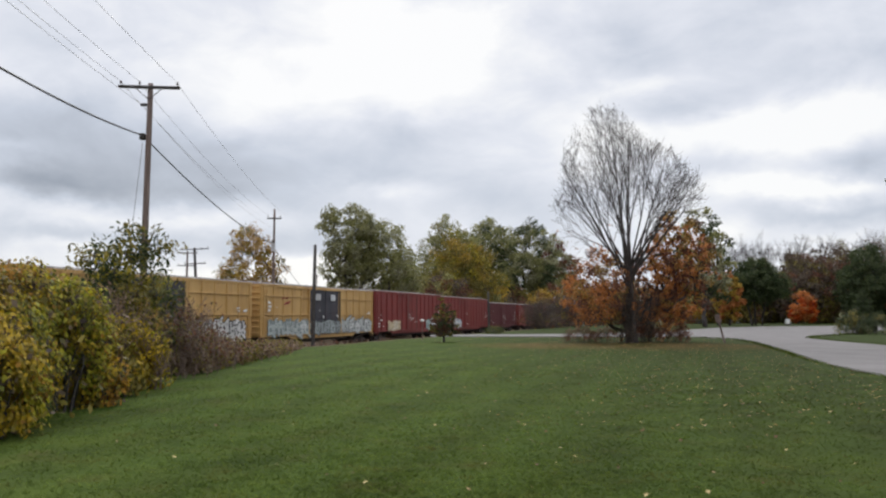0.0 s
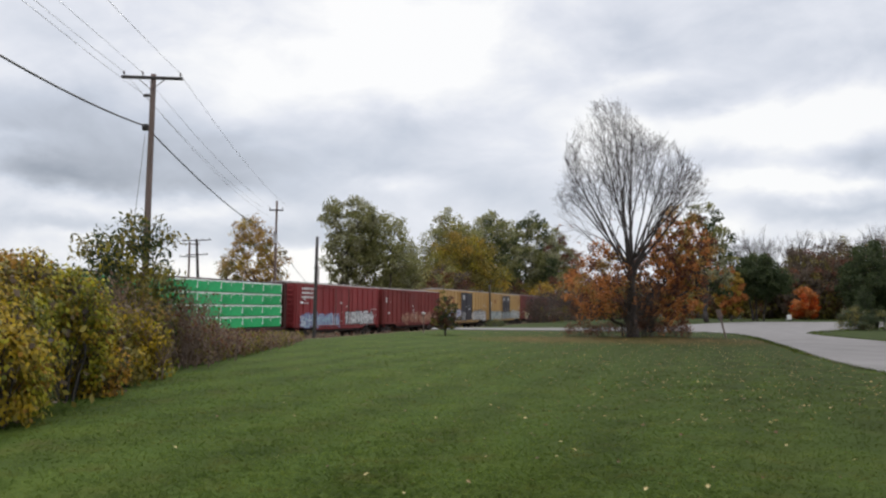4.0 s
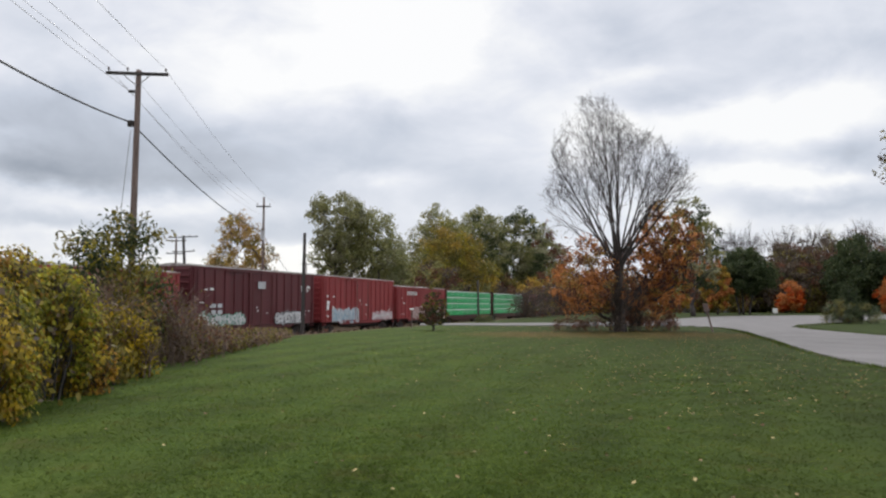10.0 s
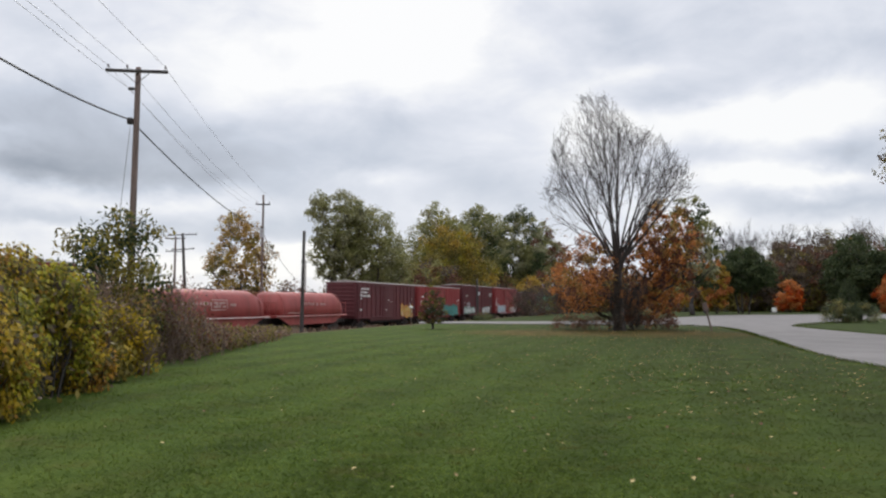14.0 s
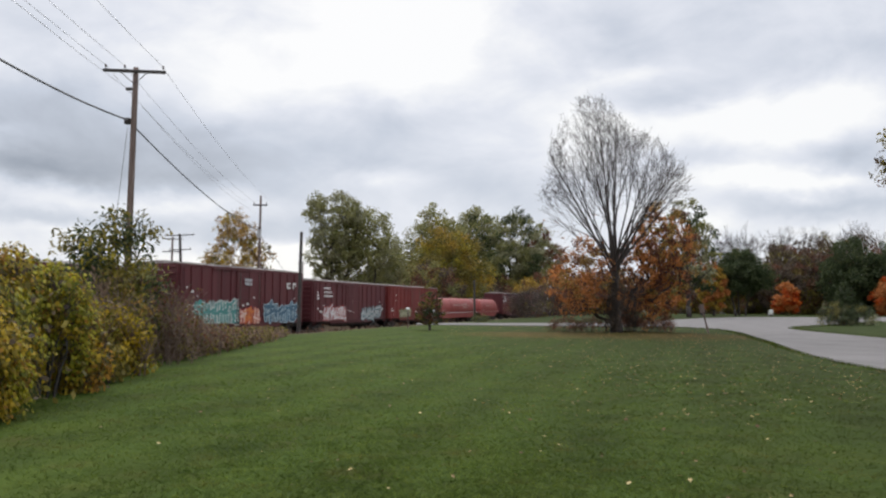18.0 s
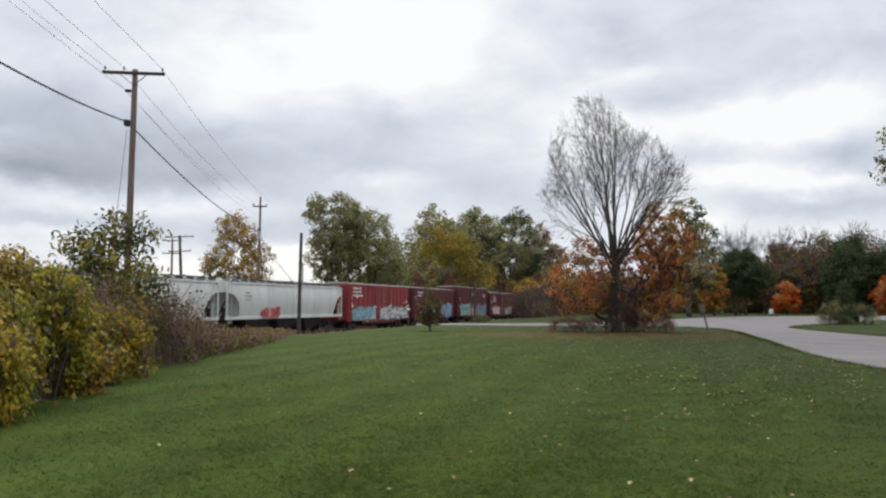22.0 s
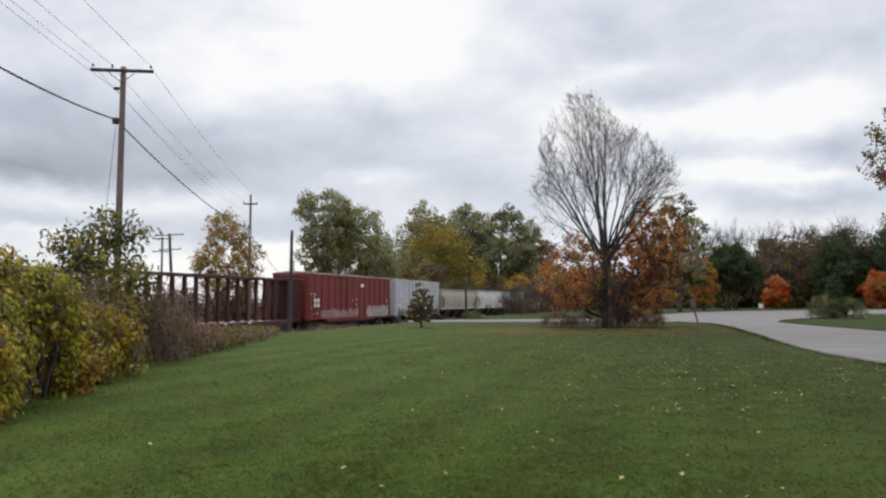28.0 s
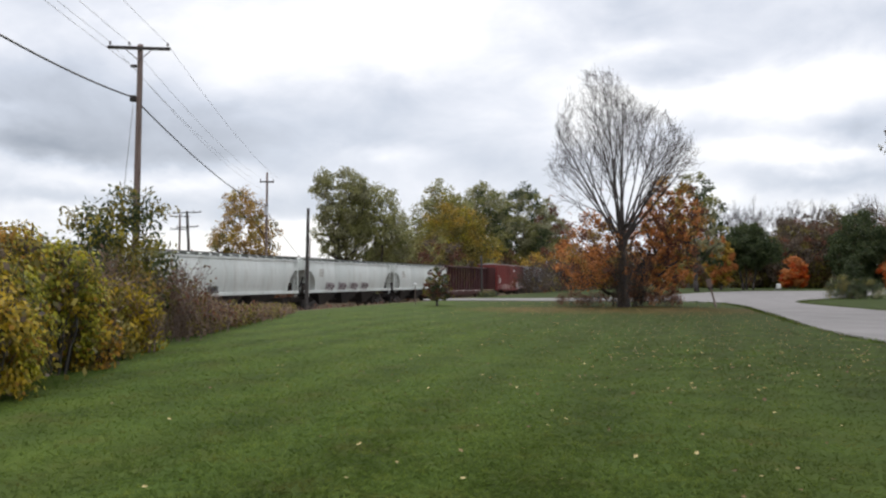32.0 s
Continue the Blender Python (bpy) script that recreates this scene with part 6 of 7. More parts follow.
def build_plants():
    # beyond the track
    tree("tree", -19.2, 80, 11.0, 3.3, [L_TAWNY, L_TAWNY, L_OCHRE, L_OLIVE], "tawny and olive tree beyond the track", count=13000, size=0.19, seed=3, clear=0.16, clumps=150, spread=0.08, holes=-0.12)
    back = "tall dull green tree beyond the track"
    tree("tree", -12.7, 105, 16.3, 3.9, [L_GREEN, L_SAGE], back, count=18000, size=0.25, seed=4, clear=0.28, clumps=120, spread=0.085, holes=-0.1,
         profile=[(0, 0.35, 0.5), (0.25, 0.8, 0.9), (0.6, 1.0, 1.0), (0.85, 0.95, 0.8), (1, 0.55, 0.4)])
    tree("tree", -8.0, 108, 15.0, 4.9, [L_GREEN, L_SAGE, L_GREEN], back, count=25500, size=0.26, seed=5, clear=0.12, clumps=170, spread=0.085, holes=-0.3,
         profile=[(0, 0.6, 1.0), (0.5, 1.0, 1.0), (0.75, 0.95, 0.7), (1, 0.6, 0.05)])
    tree("tree", 1.15, 155, 21.5, 6.3, [L_GREEN, L_SAGE, L_GREEN, L_OLIVE], back, count=25500, size=0.34, seed=6, clear=0.12, clumps=180, spread=0.085, holes=-0.3)
    tree("tree", 3.7, 145, 17.3, 7.4, [L_YELLOW, L_GREEN, L_OCHRE, L_OLIVE], "broad yellowing tree beyond the track", trunks=3, count=30600, size=0.3, seed=7, clear=0.14, clumps=220, spread=0.075, holes=-0.3, reach_up=1.1,
         profile=[(0, 0.7, 0.7), (0.2, 0.95, 0.95), (0.45, 0.95, 1.0), (0.7, 0.7, 0.7), (0.9, 0.4, 0.35), (1, 0.15, 0.15)])
    tree("tree", 10.9, 186, 25.4, 7.0, [L_GREEN, L_SAGE, L_DARK], "large dull green tree beyond the track", count=27200, size=0.4, seed=8, clear=0.18, clumps=180, spread=0.085, holes=-0.25)
    tree("tree", 21.2, 196, 25.2, 7.2, [L_GREEN, L_DARK, L_SAGE], "large dull green tree with gaps in its crown", count=24000, size=0.4, seed=9, clear=0.22, clumps=140, spread=0.08, holes=-0.1, thick=1.2)
    tree("tree", 30.6, 216, 23.8, 6.4, [L_GREEN, L_RUSSET, L_SAGE], "large green and russet tree beyond the track", count=22000, size=0.42, seed=10, clear=0.1, clumps=140, spread=0.085, holes=-0.3)
    for i, (x, y, t, r) in enumerate([(-5.2, 126, 9.0, 5.6), (-6.5, 114, 7.4, 4.6), (0.5, 132, 8.6, 5.0), (6.5, 158, 9.0, 6.0), (13.5, 182, 9.5, 6.0), (20.0, 205, 10.0, 6.5)]):
        tree("tree", x, y, t, r, [L_OLIVE, L_BROWN, L_GREEN, L_RUSSET], "low olive and brown tree beyond the track", count=9000, size=0.34, seed=24 + i, clear=0.03, clumps=90, group="low trees beyond the track")
    for k in range(17):
        q = on_track(50 + 5.2 * k, -13 - 2 * (k % 2))
        thicket("shrub", [(q.x, q.y, 3.4, 2.6, 3.2 + 0.5 * (k % 3) + 0.05 * k)], [L_DRYBRUSH, L_RUSSET, L_DRYBRUSH, L_OLIVE], "brown and russet scrub beyond the track", 2600, 0.26, 130 + k, stems=14, stem_mat=M_TWIG, shell=0.35)
    # beside the lawn and the road
    bare_maple(11.15, 47.4)
    tree("maple_tree", 11.75, 49.6, 8.4, 2.0, [L_ORANGE, L_ORANGE, L_TAWNY, L_RUSSET], "orange-leaved maple beside the bare maple", count=8000, size=0.15, seed=13, clear=0.2, clumps=150, shape=1.15, spread=0.065, off=(2.5, -1.8))
    tree("maple_tree", 11.5, 49.3, 5.8, 2.1, [L_ORANGE, L_ORANGE, L_TAWNY, L_RUSSET], "low russet and orange maple beside the bare maple", count=6500, size=0.14, seed=14, clear=0.2, clumps=130, shape=0.9, spread=0.08, off=(-2.3, -1.6))
    tree("maple_tree", 12.0, 50.8, 6.8, 2.0, [L_ORANGE, L_RUSSET, L_ORANGE, L_RUSSET], "dense russet maple behind the bare maple", count=7000, size=0.15, seed=28, clear=0.06, clumps=130, shape=0.8, spread=0.07, off=(1.3, -1.0))
    thicket("sucker_shoots", [(11.2, 48.2, 0.9, 0.6, 4.2), (12.1, 48.0, 0.9, 0.6, 3.6), (10.9, 46.7, 0.4, 0.3, 3.6)], [L_RUSSET, L_BROWN, L_ORANGE], "dense russet shoots beside the maple's trunk", 2600, 0.11, 53, stems=50, shell=0.2)
    tree("tree", 36.6, 112, 17.2, 3.9, [L_SAGE, L_GREEN, L_DARK], "slender grey-green tree beyond the road", count=6800, size=0.36, seed=15, clear=0.2, clumps=70)
    tree("tree", 51.6, 132, 10.9, 5.0, L_DARK, "dark green rounded tree with three trunks", trunks=3, count=20000, size=0.3, seed=16, clear=0.35, clumps=150, shape=0.7, spread=0.07)
    tree("tree", 45.7, 128, 9.4, 2.3, [L_OCHRE, L_ORANGE], "small ochre tree beside the dark tree", count=5950, size=0.32, seed=17, clear=0.1, clumps=60)
    tree("tree", 66.6, 148, 6.1, 2.6, [L_REDOR, L_ORANGE], "small bright red-orange maple", count=6800, size=0.32, seed=18, clear=0.08, clumps=60, shape=0.75)
    tree("tree", 85.0, 146, 7.4, 3.4, [L_REDOR, L_ORANGE], "small bright orange maple", count=6800, size=0.32, seed=19, clear=0.08, clumps=60)
    # dark wood on the far side of the road
    for i, (x, y, t, r) in enumerate([(84.5, 158, 15.5, 6.2), (92, 151, 18.0, 6.4), (99, 158, 17.5, 6.5), (109, 150, 19.0, 7.5)]):
        tree("tree", x, y, t, r, L_DARK, "dark green tree at the wood's edge", count=22000, size=0.4, seed=30 + i, clear=0.03, clumps=170, spread=0.085, holes=-0.4, group="dark wood edge")
    for i, (x, y, t) in enumerate([(70, 190, 19), (78, 196, 21), (86, 200, 21.5), (95, 196, 22), (104, 200, 23), (114, 196, 24), (62, 186, 15), (56, 190, 13), (125, 196, 24)]):
        far_bare(x, y, t, 50 + i)
    for i, (x, y, t, r) in enumerate([(30, 150, 7, 6), (38, 160, 8, 7), (48, 165, 8, 7), (66, 176, 8.5, 6), (72, 178, 9, 7), (24, 175, 8, 7)]):
        tree("tree", x, y, t, r, [L_RUSSET, L_GREEN, L_OCHRE], "low russet and green trees in the distance", count=5950, size=0.5, seed=70 + i, clear=0.02, clumps=60, group="distant low trees")
    for i, (x, y, t, rr) in enumerate([(65, 168, 12.0, 4.5), (70, 178, 14.5, 5.0), (76, 172, 16.0, 5.5), (81, 178, 17.5, 5.5), (86, 170, 16.0, 5.5), (90, 182, 18.5, 6.0), (100, 184, 19.5, 7.0), (58, 178, 10.5, 5.0), (73, 165, 11.0, 5.0)]):
        tree("tree", x, y, t, rr, [L_BROWN, L_BROWN, L_OLIVE, L_RUSSET, L_BROWN], "brown half-bare tree at the wood's edge", count=13000, size=0.38, seed=90 + i, clear=0.03, clumps=150, spread=0.09, holes=-0.3, group="brown wood edge", bark=M_TWIG)
    for i, x in enumerate((56, 62, 68, 74, 80, 86, 93, 100)):
        thicket("undergrowth", [(x, 163 + 3 * (i % 3), 4.0, 3.0, 4.5 + 1.2 * (i % 2))], [L_BROWN, L_OLIVE, L_RUSSET], "brown undergrowth at the wood's edge", 3500, 0.4, 110 + i, stems=12, shell=0.3)
    # crown that hangs into view beside the road
    tree("tree", 24.8, 33.0, 12.2, 5.4, [L_RUSSET, L_BROWN, L_OLIVE], "russet and green tree beside the road", count=22000, size=0.15, seed=21, clear=0.3, clumps=290, spread=0.035,
         profile=[(0, 0.7, 0.7), (0.3, 0.97, 0.97), (0.55, 1.0, 1.0), (0.8, 0.95, 0.95), (0.92, 0.6, 0.6), (1, 0.2, 0.2)])
    # the vine-covered bank and shrubs at the lawn's edge
    vine_bank([(-7.5, 11.7, 1.75, 1.5, -0.6, 2.38), (-6.35, 10.6, 0.95, 0.95, -0.4, 1.7), (-9.6, 12.2, 2.0, 2.0, -0.5, 2.62), (-7.0, 12.9, 1.0, 0.9, 0.9, 2.38), (-6.45, 13.6, 0.65, 0.6, 0.75, 2.1),
               (-6.2, 14.1, 0.42, 0.5, -0.2, 1.62), (-5.98, 14.2, 0.26, 0.35, -0.2, 0.9), (-8.4, 15.0, 1.3, 1.2, 0.6, 2.4)])
    tree("tree", -8.1, 20.5, 4.02, 1.4, [L_OLIVE, L_YELLOW, L_DARK, L_GREEN, L_OLIVE, L_DARK], "young leafy tree at the lawn's edge", count=5600, size=0.16, seed=42, clear=0.28, clumps=58, spread=0.13, sprays=6, holes=-0.15, wide=0.21, thick=0.8,
         profile=[(0, 0.9, 0.8), (0.35, 1.0, 1.0), (0.7, 0.75, 0.7), (0.9, 0.35, 0.3), (1, 0.12, 0.15)])
    thicket("shrub", [(-7.5, 19.0, 1.0, 1.3, 2.1), (-7.0, 17.4, 0.7, 0.9, 1.5), (-7.9, 17.4, 0.8, 1.0, 2.05)], [L_OLIVE, L_DRYBRUSH, L_OLIVE, L_TAWNY, L_DRYBRUSH], "dull olive and tawny shrub with brown stems", 9000, 0.11, 43, stems=80, stem_mat=M_BRUSH, shell=0.35, wide=0.26)
    thicket("shrub", [(-6.85, 17.2, 0.5, 0.4, 1.5), (-6.5, 17.3, 0.42, 0.35, 1.25), (-6.2, 17.4, 0.26, 0.25, 1.1)], [L_VINE, L_VINEGRN, L_VINE, L_OLIVE], "yellow-leaved shrub at the lawn's edge", 2500, 0.11, 44, stems=30, stem_mat=M_BRUSH, shell=0.45, wide=0.26)
    thicket("shrub", [(-6.25, 15.7, 0.5, 0.45, 0.45), (-6.7, 16.0, 0.5, 0.6, 0.75)], [L_VINEGRN, L_OLIVE, L_VINE], "low green and yellow shrub on the grass", 1100, 0.11, 45, stems=20, shell=0.5)
    brush("brush", [(-7.45 - 0.03 * k, 20.9 + 1.6 * k, 1.0, hh) for k, hh in enumerate((1.85, 1.5, 1.0, 0.75, 0.6, 0.5, 0.4, 0.3))], "grey-brown leafless brush along the lawn", 45, count=56, leafs=[L_RUSSET, L_DRYBRUSH, L_OLIVE, L_RUSSET], leaf_count=2600, leaf_size=0.08)
    mounds = [(-7.3 - 0.1 * math.sin(k), 22.6 + 1.9 * k, 0.9, 1.3, hh) for k, hh in enumerate((1.05, 0.9, 0.75, 0.6, 0.48, 0.38, 0.3, 0.22, 0.16))]
    thicket("weeds", mounds, [L_RUSSET, L_OLIVE, L_DRYBRUSH, L_OLIVE, L_RUSSET], "rank brown and olive weeds along the lawn's edge", 22000, 0.09, 52, stems=80, stem_mat=M_BRUSH, shell=0.3, category="weeds")
    spots = []
    for k in range(16):
        p = on_track(38 + 2.6 * k, 8.6 - 0.05 * k)
        spots.append((p.x, p.y, 1.0, 0.42 - 0.015 * k))
    brush("weeds", spots, "dry brown weeds at the lawn's end", 46, count=26, leafs=[L_RUSSET, L_BROWN], leaf_count=900, leaf_size=0.09)
    tree("sapling", 0.07, 48.5, 2.75, 0.92, [L_RUSSET, L_OLIVE, L_DARK, L_BROWN], "small russet and olive sapling on the lawn", count=4200, size=0.1, seed=47, clear=0.16, clumps=90, shape=0.5, spread=0.07)
    thicket("shrub", [(8.4, 48.6, 1.3, 0.7, 0.75), (10.0, 48.8, 1.0, 0.7, 0.8), (12.6, 48.8, 1.3, 0.8, 0.9), (14.3, 48.4, 0.9, 0.6, 0.7)], [L_RUSSET, L_RUSSET, L_ORANGE], "low purple-brown shrubs round the maple", 6000, 0.08, 48, stems=40)
    thicket("shrub", [(35.5, 69.5, 1.5, 1.2, 1.9), (37.9, 69.5, 1.3, 1.2, 1.7)], [L_OLIVE, L_DARK, L_SAGE], "grey-green shrubs on the grass verge", 7000, 0.1, 49, stems=30)
    tree("spruce", 37.2, 71.2, 4.1, 1.25, L_DARK, "small dark green spruce among the verge shrubs", count=9000, size=0.1, seed=59, clear=0.04, clumps=150, shape=0.45, spread=0.06)
    thicket("shrub", [(4.6, 71.5, 0.9, 0.9, 0.5)], [L_DARK, L_OLIVE], "small green shrub beside the road", 1200, 0.1, 61, stems=10)
    for i, (x, y, r, hh) in enumerate([(11.6, 98, 2.3, 4.0), (14.6, 106, 2.4, 4.6), (18.0, 114, 2.8, 5.0), (22.5, 122, 3.0, 5.4)]):
        thicket("shrub", [(x, y, r, r, hh)], [L_RUSSET, L_BROWN, L_OLIVE], "russet and brown bushes beside the track", 1500, 0.2, 62 + i, stems=60, stem_mat=M_TWIG, shell=0.2)


def far_bare(x, y, top, seed):
    rng = random.Random(seed)
    base = ground_z(x, y)
    h = top - base
    root = thing("tree", "bare grey tree in the distant wood", "tree", "distant bare trees", pose(x, y, base))
    part("trunk", _one([(Vector((0, 0, -0.2)), Vector((0, 0, h * 0.35)), 0.3, 0.2, 9)]), M_BARK, root, smooth=True)
    segs = []
    for k in range(7):
        d = Vector((rng.uniform(-0.4, 0.4), rng.uniform(-0.4, 0.4), 1)).normalized()
        ramify(rng, Vector((0, 0, h * rng.uniform(0.15, 0.36))), d, h * 0.24, 0.13, 4, 24, 0.6, segs)
    tagged(put("branchwork", limbs_mesh("branchwork", segs, M_TWIG, 0.02), root), kind="stuff")


def build_grass():
    """Blades over the near lawn, one mesh, and fallen leaves."""
    rs = np.random.RandomState(5)
    n = 360000
    r = 0.05 + 12.0 * rs.exponential(1.0, n)
    a = np.where(rs.random_sample(n) < 0.7, rs.normal(0, radians(24), n), rs.uniform(-math.pi, math.pi, n))
    x, y = r * np.sin(a), r * np.cos(a)
    keep = (x > -6.2) & (x < 11.3) & (y > -20) & (rs.random_sample(n) < np.clip(r / 5.0, 0.0, 1.0))
    x, y = x[keep], y[keep]
    z = np.array([ground_z(p, q) for p, q in zip(x, y)])
    k = len(x)
    h = rs.uniform(0.008, 0.034, k)
    w = rs.uniform(0.003, 0.007, k) * (1 + np.hypot(x, y) / 14)
    b = rs.uniform(0, 2 * math.pi, k)
    lean = rs.normal(0, 0.05, (k, 2))
    o = np.stack([x, y, z - 0.003], 1)
    e = np.stack([np.cos(b) * w, np.sin(b) * w, np.zeros(k)], 1)
    t = o + np.stack([lean[:, 0], lean[:, 1], h], 1)
    mat = material("grass_blades", (0.06, 0.092, 0.018), (0.152, 0.205, 0.042), scale=0.8, rough=0.9, fine=6, island=0.8, translucent=0.6, coords="World", spec=0.02)
    nodes, links = mat.node_tree.nodes, mat.node_tree.links
    where, axes = nodes.new("ShaderNodeNewGeometry"), nodes.new("ShaderNodeSeparateXYZ")
    links.new(where.outputs["Position"], axes.inputs[0])
    colour = nodes["Principled BSDF"].inputs["Base Color"].links[0].from_socket
    # painted shade again: the blades' colour darkens in blotches towards the road
    thin = nodes.new("ShaderNodeMapRange")
    thin.inputs[1].default_value, thin.inputs[2].default_value, thin.inputs[4].default_value = 0.0, 6.0, 1.5
    links.new(axes.outputs[0], thin.inputs[0])
    # the blades lie over with the mower, stripe by stripe
    bend, side, stripe, mixer = nodes.new("ShaderNodeTexNoise"), nodes.new("ShaderNodeVectorMath"), nodes.new("ShaderNodeMath"), nodes.new("ShaderNodeMix")
    bend.inputs["Scale"].default_value = 0.06
    links.new(where.outputs["Position"], bend.inputs["Vector"])
    side.operation, side.inputs[1].default_value = "DOT_PRODUCT", SIDE
    links.new(where.outputs["Position"], side.inputs[0])
    phase, wave = nodes.new("ShaderNodeMath"), nodes.new("ShaderNodeMath")
    phase.operation, phase.inputs[1].default_value = "MULTIPLY_ADD", 1.6
    links.new(bend.outputs["Fac"], phase.inputs[0])
    links.new(side.outputs["Value"], phase.inputs[2])
    wave.operation, wave.inputs[1].default_value = "MULTIPLY", 3.3
    links.new(phase.outputs[0], wave.inputs[0])
    stripe.operation = "SINE"
    links.new(wave.outputs[0], stripe.inputs[0])
    half_on = nodes.new("ShaderNodeMapRange")
    half_on.inputs[1].default_value, half_on.inputs[2].default_value, half_on.inputs[3].default_value, half_on.inputs[4].default_value = -1.0, 1.0, 0.34, 0.0
    links.new(stripe.outputs[0], half_on.inputs[0])
    mixer.data_type = "RGBA"
    links.new(half_on.outputs[0], mixer.inputs[0])
    links.new(colour, mixer.inputs[6])
    mixer.inputs[7].default_value = (0.03, 0.05, 0.009, 1)
    colour = mixer.outputs[2]
    for size, lo, hi, tone, amount, fade in ((1.1, 0.3, 0.7, (0.041, 0.055, 0.013), 1.0, thin), (1.6, 0.56, 0.7, (0.13, 0.1, 0.035), 0.6, None), (4.5, 0.54, 0.66, (0.036, 0.064, 0.014), 0.35, None), (2.9, 0.56, 0.68, (0.19, 0.23, 0.05), 0.6, None)):
        patch, rng_, mixer = nodes.new("ShaderNodeTexNoise"), nodes.new("ShaderNodeMapRange"), nodes.new("ShaderNodeMix")
        patch.inputs["Scale"].default_value, patch.inputs["Detail"].default_value = size, 5
        links.new(where.outputs["Position"], patch.inputs["Vector"])
        rng_.inputs[1].default_value, rng_.inputs[2].default_value, rng_.inputs[4].default_value = lo, hi, amount
        links.new(patch.outputs["Fac"], rng_.inputs[0])
        fac = rng_.outputs[0]
        if fade:
            both = nodes.new("ShaderNodeMath")
            both.operation, both.use_clamp = "MULTIPLY", True
            links.new(fac, both.inputs[0])
            links.new(fade.outputs[0], both.inputs[1])
            fac = both.outputs[0]
        mixer.data_type = "RGBA"
        links.new(fac, mixer.inputs[0])
        links.new(colour, mixer.inputs[6])
        mixer.inputs[7].default_value = (*tone, 1)
        colour = mixer.outputs[2]
    links.new(colour, nodes["Principled BSDF"].inputs["Base Color"])
    links.new(colour, next(n for n in nodes if n.type == "BSDF_TRANSLUCENT").inputs[0])
    tagged(put("grass", quads_mesh("grass", np.stack([o - e, o + e, t], 1), [mat], corners=3)), "short mown grass blades", "grass", kind="stuff")
    pts = []
    for (ax, ay), (bx, by) in zip(ROAD_EDGE, ROAD_EDGE[1:]):
        for _ in range(int(math.hypot(bx - ax, by - ay) * 120)):
            u, off = rs.random_sample(), abs(rs.normal(0, 0.14)) - 0.06
            pts.append((ax + (bx - ax) * u - off, ay + (by - ay) * u))
    for (ax, ay), (bx, by) in zip(VERGE_EDGE, VERGE_EDGE[1:]):
        for _ in range(int(math.hypot(bx - ax, by - ay) * 70)):
            u, off = rs.random_sample(), abs(rs.normal(0, 0.35)) - 0.15
            pts.append((ax + (bx - ax) * u + off, ay + (by - ay) * u - off * 0.5))
    pts = np.array(pts)
    k = len(pts)
    o = np.stack([pts[:, 0], pts[:, 1], np.zeros(k)], 1)
    b = rs.uniform(0, 2 * math.pi, k)
    e = np.stack([np.cos(b), np.sin(b), np.zeros(k)], 1) * rs.uniform(0.006, 0.014, (k, 1))
    t = o + np.stack([rs.normal(0.02, 0.04, k), rs.normal(0, 0.04, k), rs.uniform(0.025, 0.065, k) * (1 + np.hypot(pts[:, 0], pts[:, 1]) / 40)], 1)
    tagged(put("verge_grass", quads_mesh("verge_grass", np.stack([o - e, o + e, t], 1), [mat], corners=3)), "longer ragged grass along the road's edge", "grass", kind="stuff")
    # fallen leaves: the nearer ones singly, the far scatter as one
    rng = random.Random(8)
    s = Shape()
    pts = [(-0.5, 0, 0), (-0.2, 0.2, 0.06), (0.05, 0.42, 0.1), (0.12, 0.2, 0.05), (0.5, 0.12, 0.12), (0.2, 0.0, 0.02), (0.42, -0.22, 0.1), (0.1, -0.2, 0.05), (0.0, -0.4, 0.12), (-0.2, -0.18, 0.05)]
    s.add(pts + [(p[0] * 0.97, p[1] * 0.97, p[2] - 0.012) for p in pts],
          [[0, 5, 3, 1], [1, 3, 2], [5, 4, 3], [0, 9, 7, 5], [9, 8, 7], [5, 7, 6]] + [[10, 11, 13, 15], [11, 12, 13], [15, 13, 14], [10, 15, 17, 19], [19, 17, 18], [15, 16, 17]])
    me = s.mesh("fallen_leaf", M_DRYLEAF)
    for i in range(190):
        d = 6.0 + 13 * rng.random() ** 1.1
        w = radians(rng.triangular(-24, 30, 22))
        px, py = d * math.sin(w), d * math.cos(w)
        if px < -5.5 or px > 11:
            continue
        size = rng.uniform(0.032, 0.07)
        ob = put("fallen_leaf", me, None, pose(px, py, ground_z(px, py) + 0.05, rng.uniform(-25, 25), rng.uniform(-25, 25), rng.uniform(0, 360)) @ Matrix.Diagonal((size, size, size, 1)))
        tagged(ob, "dry curled maple leaf lying on the grass", "leaf", "fallen leaves")
    k = 5200
    y = rs.uniform(11, 59, k)
    x = rs.normal(9.5, 5.0, k)
    keep = (x < 11.4 + np.maximum(0, y - 22) * 0.27) & (x > -4)
    c = np.stack([x[keep], y[keep], np.array([ground_z(p, q) for p, q in zip(x[keep], y[keep])]) + 0.05], 1)
    q = leaves_at(rs, c, 1, 0.0, 0.065, 0.0)
    q[:, :, 2] = c[:, None, 2] + (q[:, :, 2] - c[:, None, 2]) * 0.3
    tagged(put("fallen_leaves", quads_mesh("fallen_leaves", q, [M_DRYLEAF_STUFF])), "scattered dry leaves on the lawn", "leaves", kind="stuff")


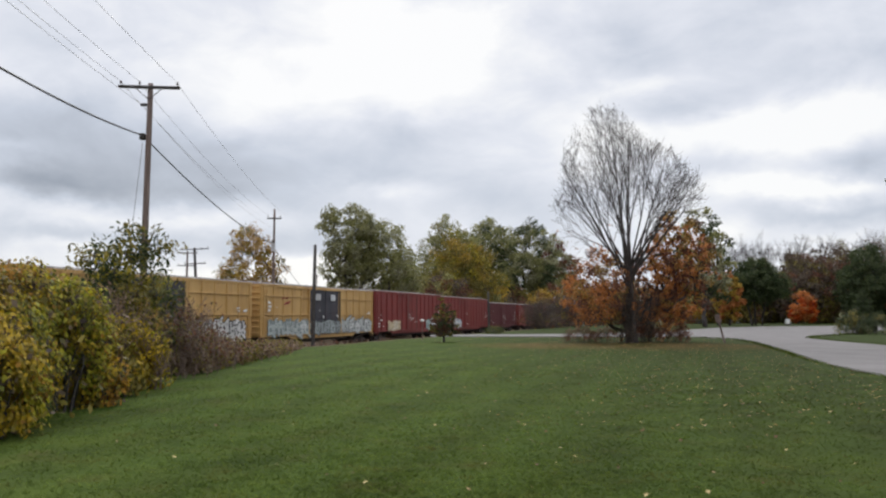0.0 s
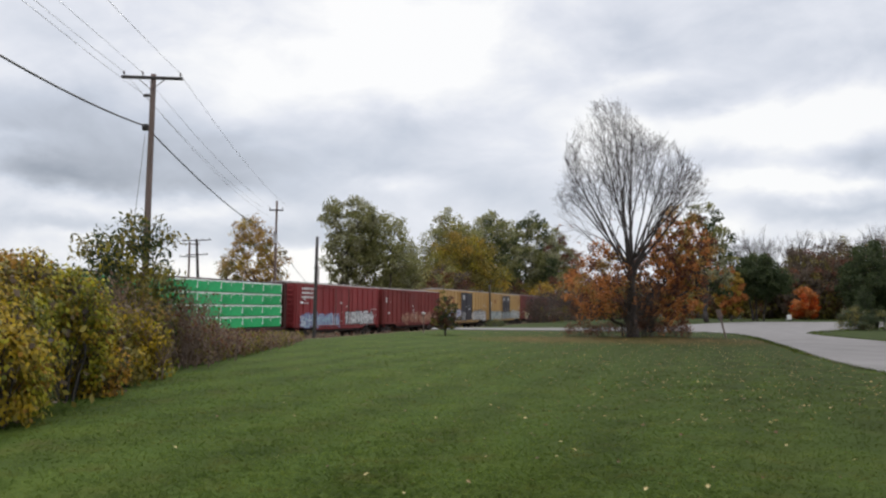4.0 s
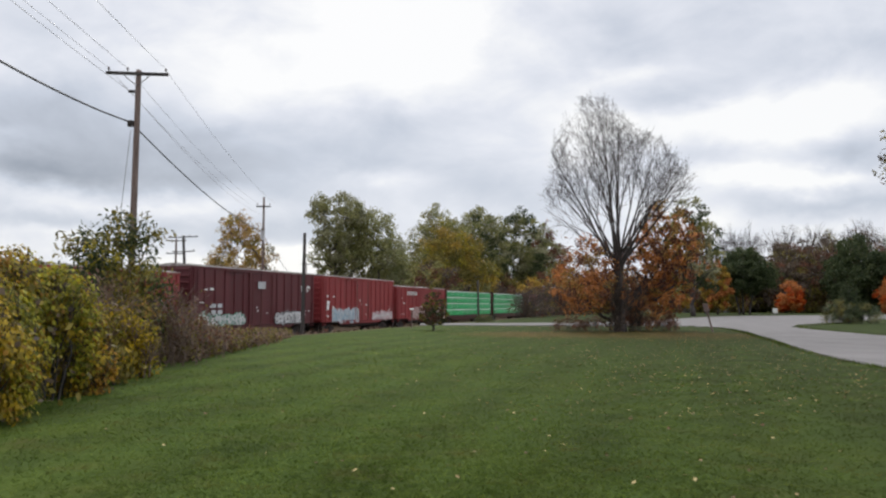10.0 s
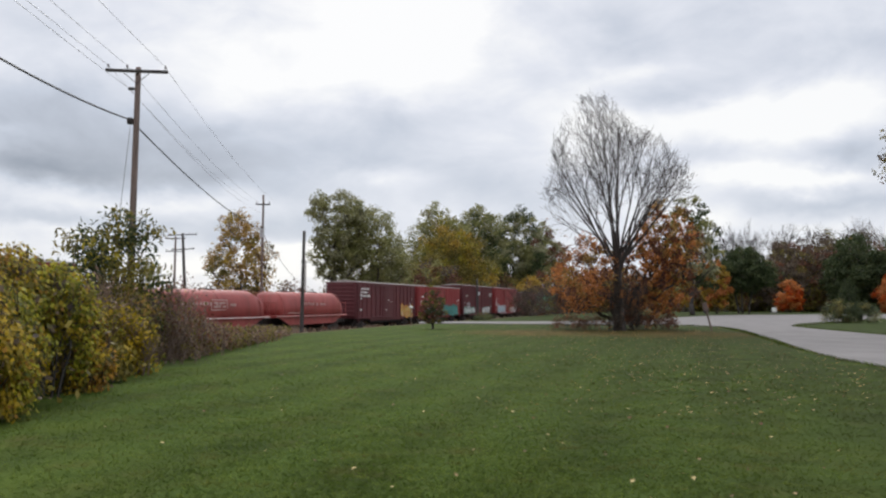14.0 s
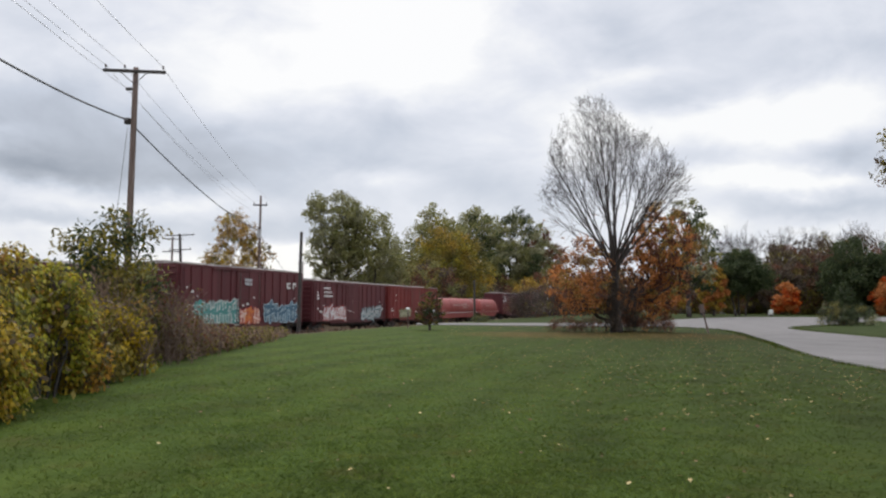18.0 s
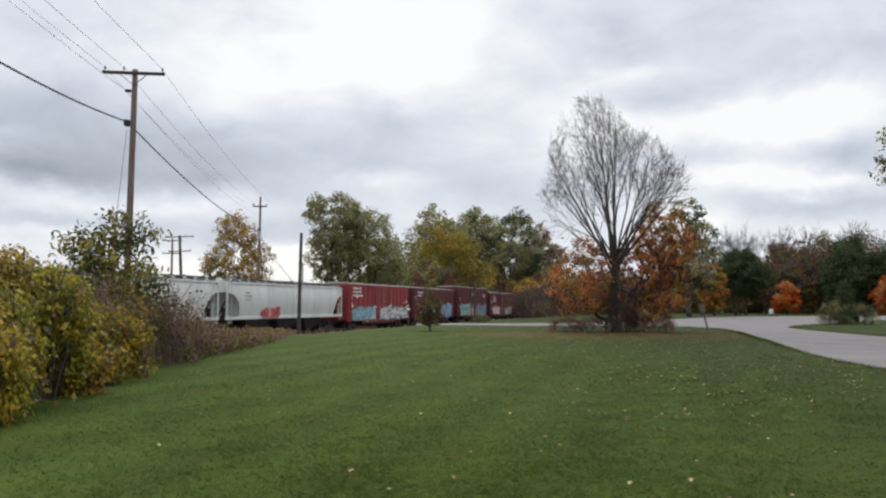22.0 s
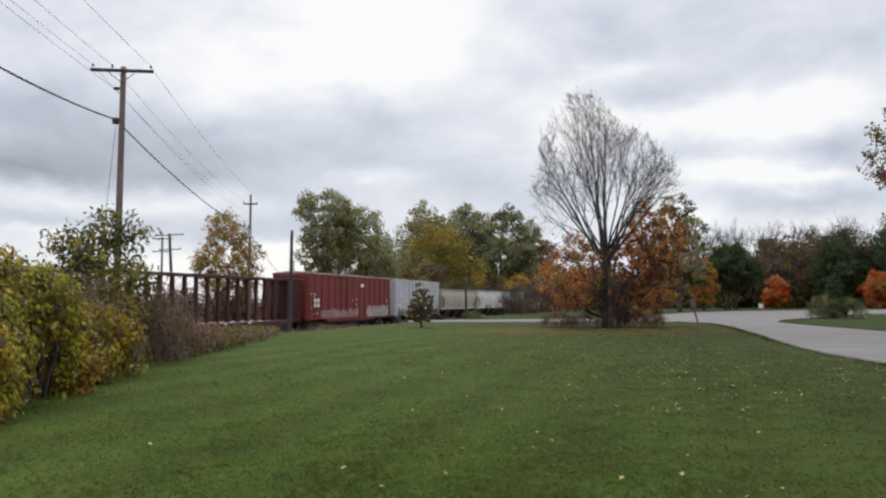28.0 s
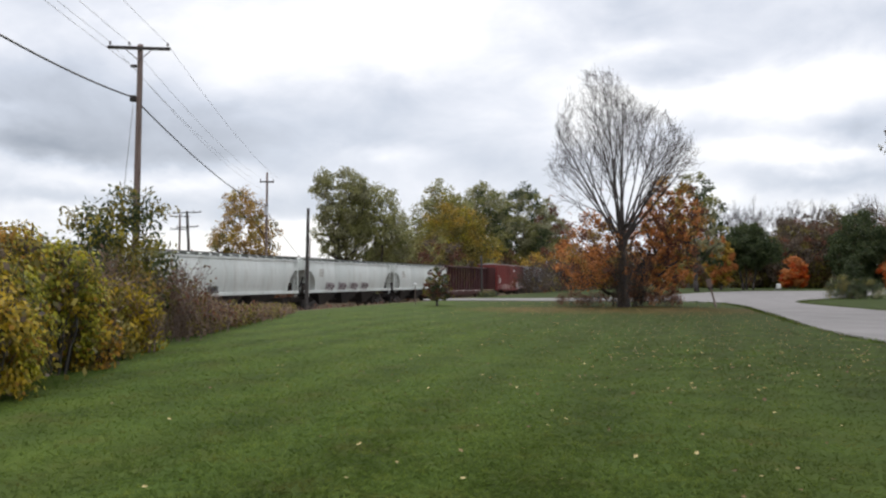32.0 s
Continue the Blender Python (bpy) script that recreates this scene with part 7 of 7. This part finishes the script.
def build_small_things():
    # leaning sign post beside the road
    post = thing("sign_post", "leaning weathered wooden sign post with a small board", "sign post", "", pose(16.75, 47.8, ground_z(16.75, 47.8), 0, -14, -10))
    part("post", Shape().box(-0.05, 0.05, -0.05, 0.05, -0.2, 1.75, 0.012), M_POLE, post)
    part("board", Shape().box(-0.16, 0.14, -0.075, -0.052, 1.25, 1.75, 0.01), M_POLE, post, "grey weathered board")
    # white-topped marker beside the sapling
    mark = thing("marker_post", "thin post with a small rounded white head", "marker post", "", pose(-1.35, 52.0, ground_z(-1.35, 52.0)))
    part("post", Shape().tube((0, 0, -0.1), (0, 0, 1.22), 0.03, n=8), M_POLE, mark)
    s = Shape()
    s.loft([[(0.14 * math.sin(a) * math.cos(w), 0.08 * math.sin(a) * math.sin(w), 1.29 + 0.08 * math.cos(a)) for w in np.linspace(0, 2 * math.pi, 10, endpoint=False)] for a in np.linspace(3.0, 0.14, 7)])
    part("head", s, M_WHITE, mark, "worn white head", smooth=True)
    # a pale house glimpsed between the trees
    M_SIDING = material("pale_grey_siding", (0.42, 0.43, 0.44), (0.55, 0.56, 0.57), scale=1.0, rough=0.7, fine=20, stretch=(0.4, 0.4, 5))
    M_SHINGLE = material("dark_shingle_roof", (0.04, 0.04, 0.042), (0.09, 0.088, 0.085), scale=2, rough=0.9, fine=14, bump=0.4)
    M_PANE = material("dark_window_glass", (0.015, 0.017, 0.02), (0.03, 0.033, 0.036), rough=0.08, spec=0.6)
    house = thing("house", "pale grey sided house with a dark gabled roof", "house", "", pose(56.2, 168, ground_z(56.2, 168), 0, 0, 10))
    part("wall", Shape().box(-5, 5, -3.5, 3.5, 0, 2.7, 0.03), M_SIDING, house)
    s = Shape()
    s.loft([[(x, -3.9, 2.65), (x, 3.9, 2.65), (x, 0, 4.9)] for x in (5.4, -5.4)])
    part("roof", s, M_SHINGLE, house)
    for x in (-3.4, 3.2):
        w = part("window", Shape().box(x - 0.75, x + 0.75, -3.56, -3.48, 0.9, 2.1, 0.02), M_WHITE, house, "white-framed window")
        part("pane", Shape().box(x - 0.65, x + 0.65, -3.58, -3.562, 1.0, 2.0, 0.005), M_PANE, w)
    part("door", Shape().box(-0.5, 0.5, -3.56, -3.48, 0.0, 2.05, 0.02), M_WHITE, house, "white door")
    s = Shape()
    s.loft([[(-2.2, -3.6, 2.6), (2.2, -3.6, 2.6), (0, -3.6, 4.1)], [(-2.2, -4.1, 2.6), (2.2, -4.1, 2.6), (0, -4.1, 4.1)]])
    part("gable", s, M_WHITE, house, "small white entrance gable")
    # bin and white cabinet on the far verge
    x, y = 44.0, 128.0
    bin_ = thing("rubbish_bin", "dark wheeled rubbish bin on the far verge", "bin", "", pose(x, y, ground_z(x, y)))
    part("body", Shape().loft([[(-0.25, -0.25, 0.08), (0.25, -0.25, 0.08), (0.25, 0.25, 0.08), (-0.25, 0.25, 0.08)], [(-0.33, -0.33, 1.0), (0.33, -0.33, 1.0), (0.33, 0.33, 1.0), (-0.33, 0.33, 1.0)]]), M_BLACKDOOR, bin_)
    part("lid", Shape().box(-0.36, 0.36, -0.4, 0.36, 1.0, 1.1, 0.04), M_BLACKDOOR, bin_)
    for wx in (-0.26, 0.22):
        part("wheel", Shape().tube((wx, 0.28, 0.1), (wx + 0.05, 0.28, 0.1), 0.1, n=12), M_BLACKDOOR, bin_)
    x, y = 61.0, 142.0
    box = thing("utility_cabinet", "white metal utility cabinet on a concrete pad", "cabinet", "", pose(x, y, ground_z(x, y)))
    part("cabinet", Shape().box(-0.32, 0.32, -0.3, 0.3, 0.2, 1.0, 0.05), M_WHITE, box)
    part("pad", Shape().box(-0.5, 0.5, -0.45, 0.45, -0.05, 0.2, 0.03), M_ASPHALT, box, "grey concrete pad")


build_ground()
build_road()
build_track()
build_poles()
build_train()
build_plants()
build_small_things()
build_grass()
motions()
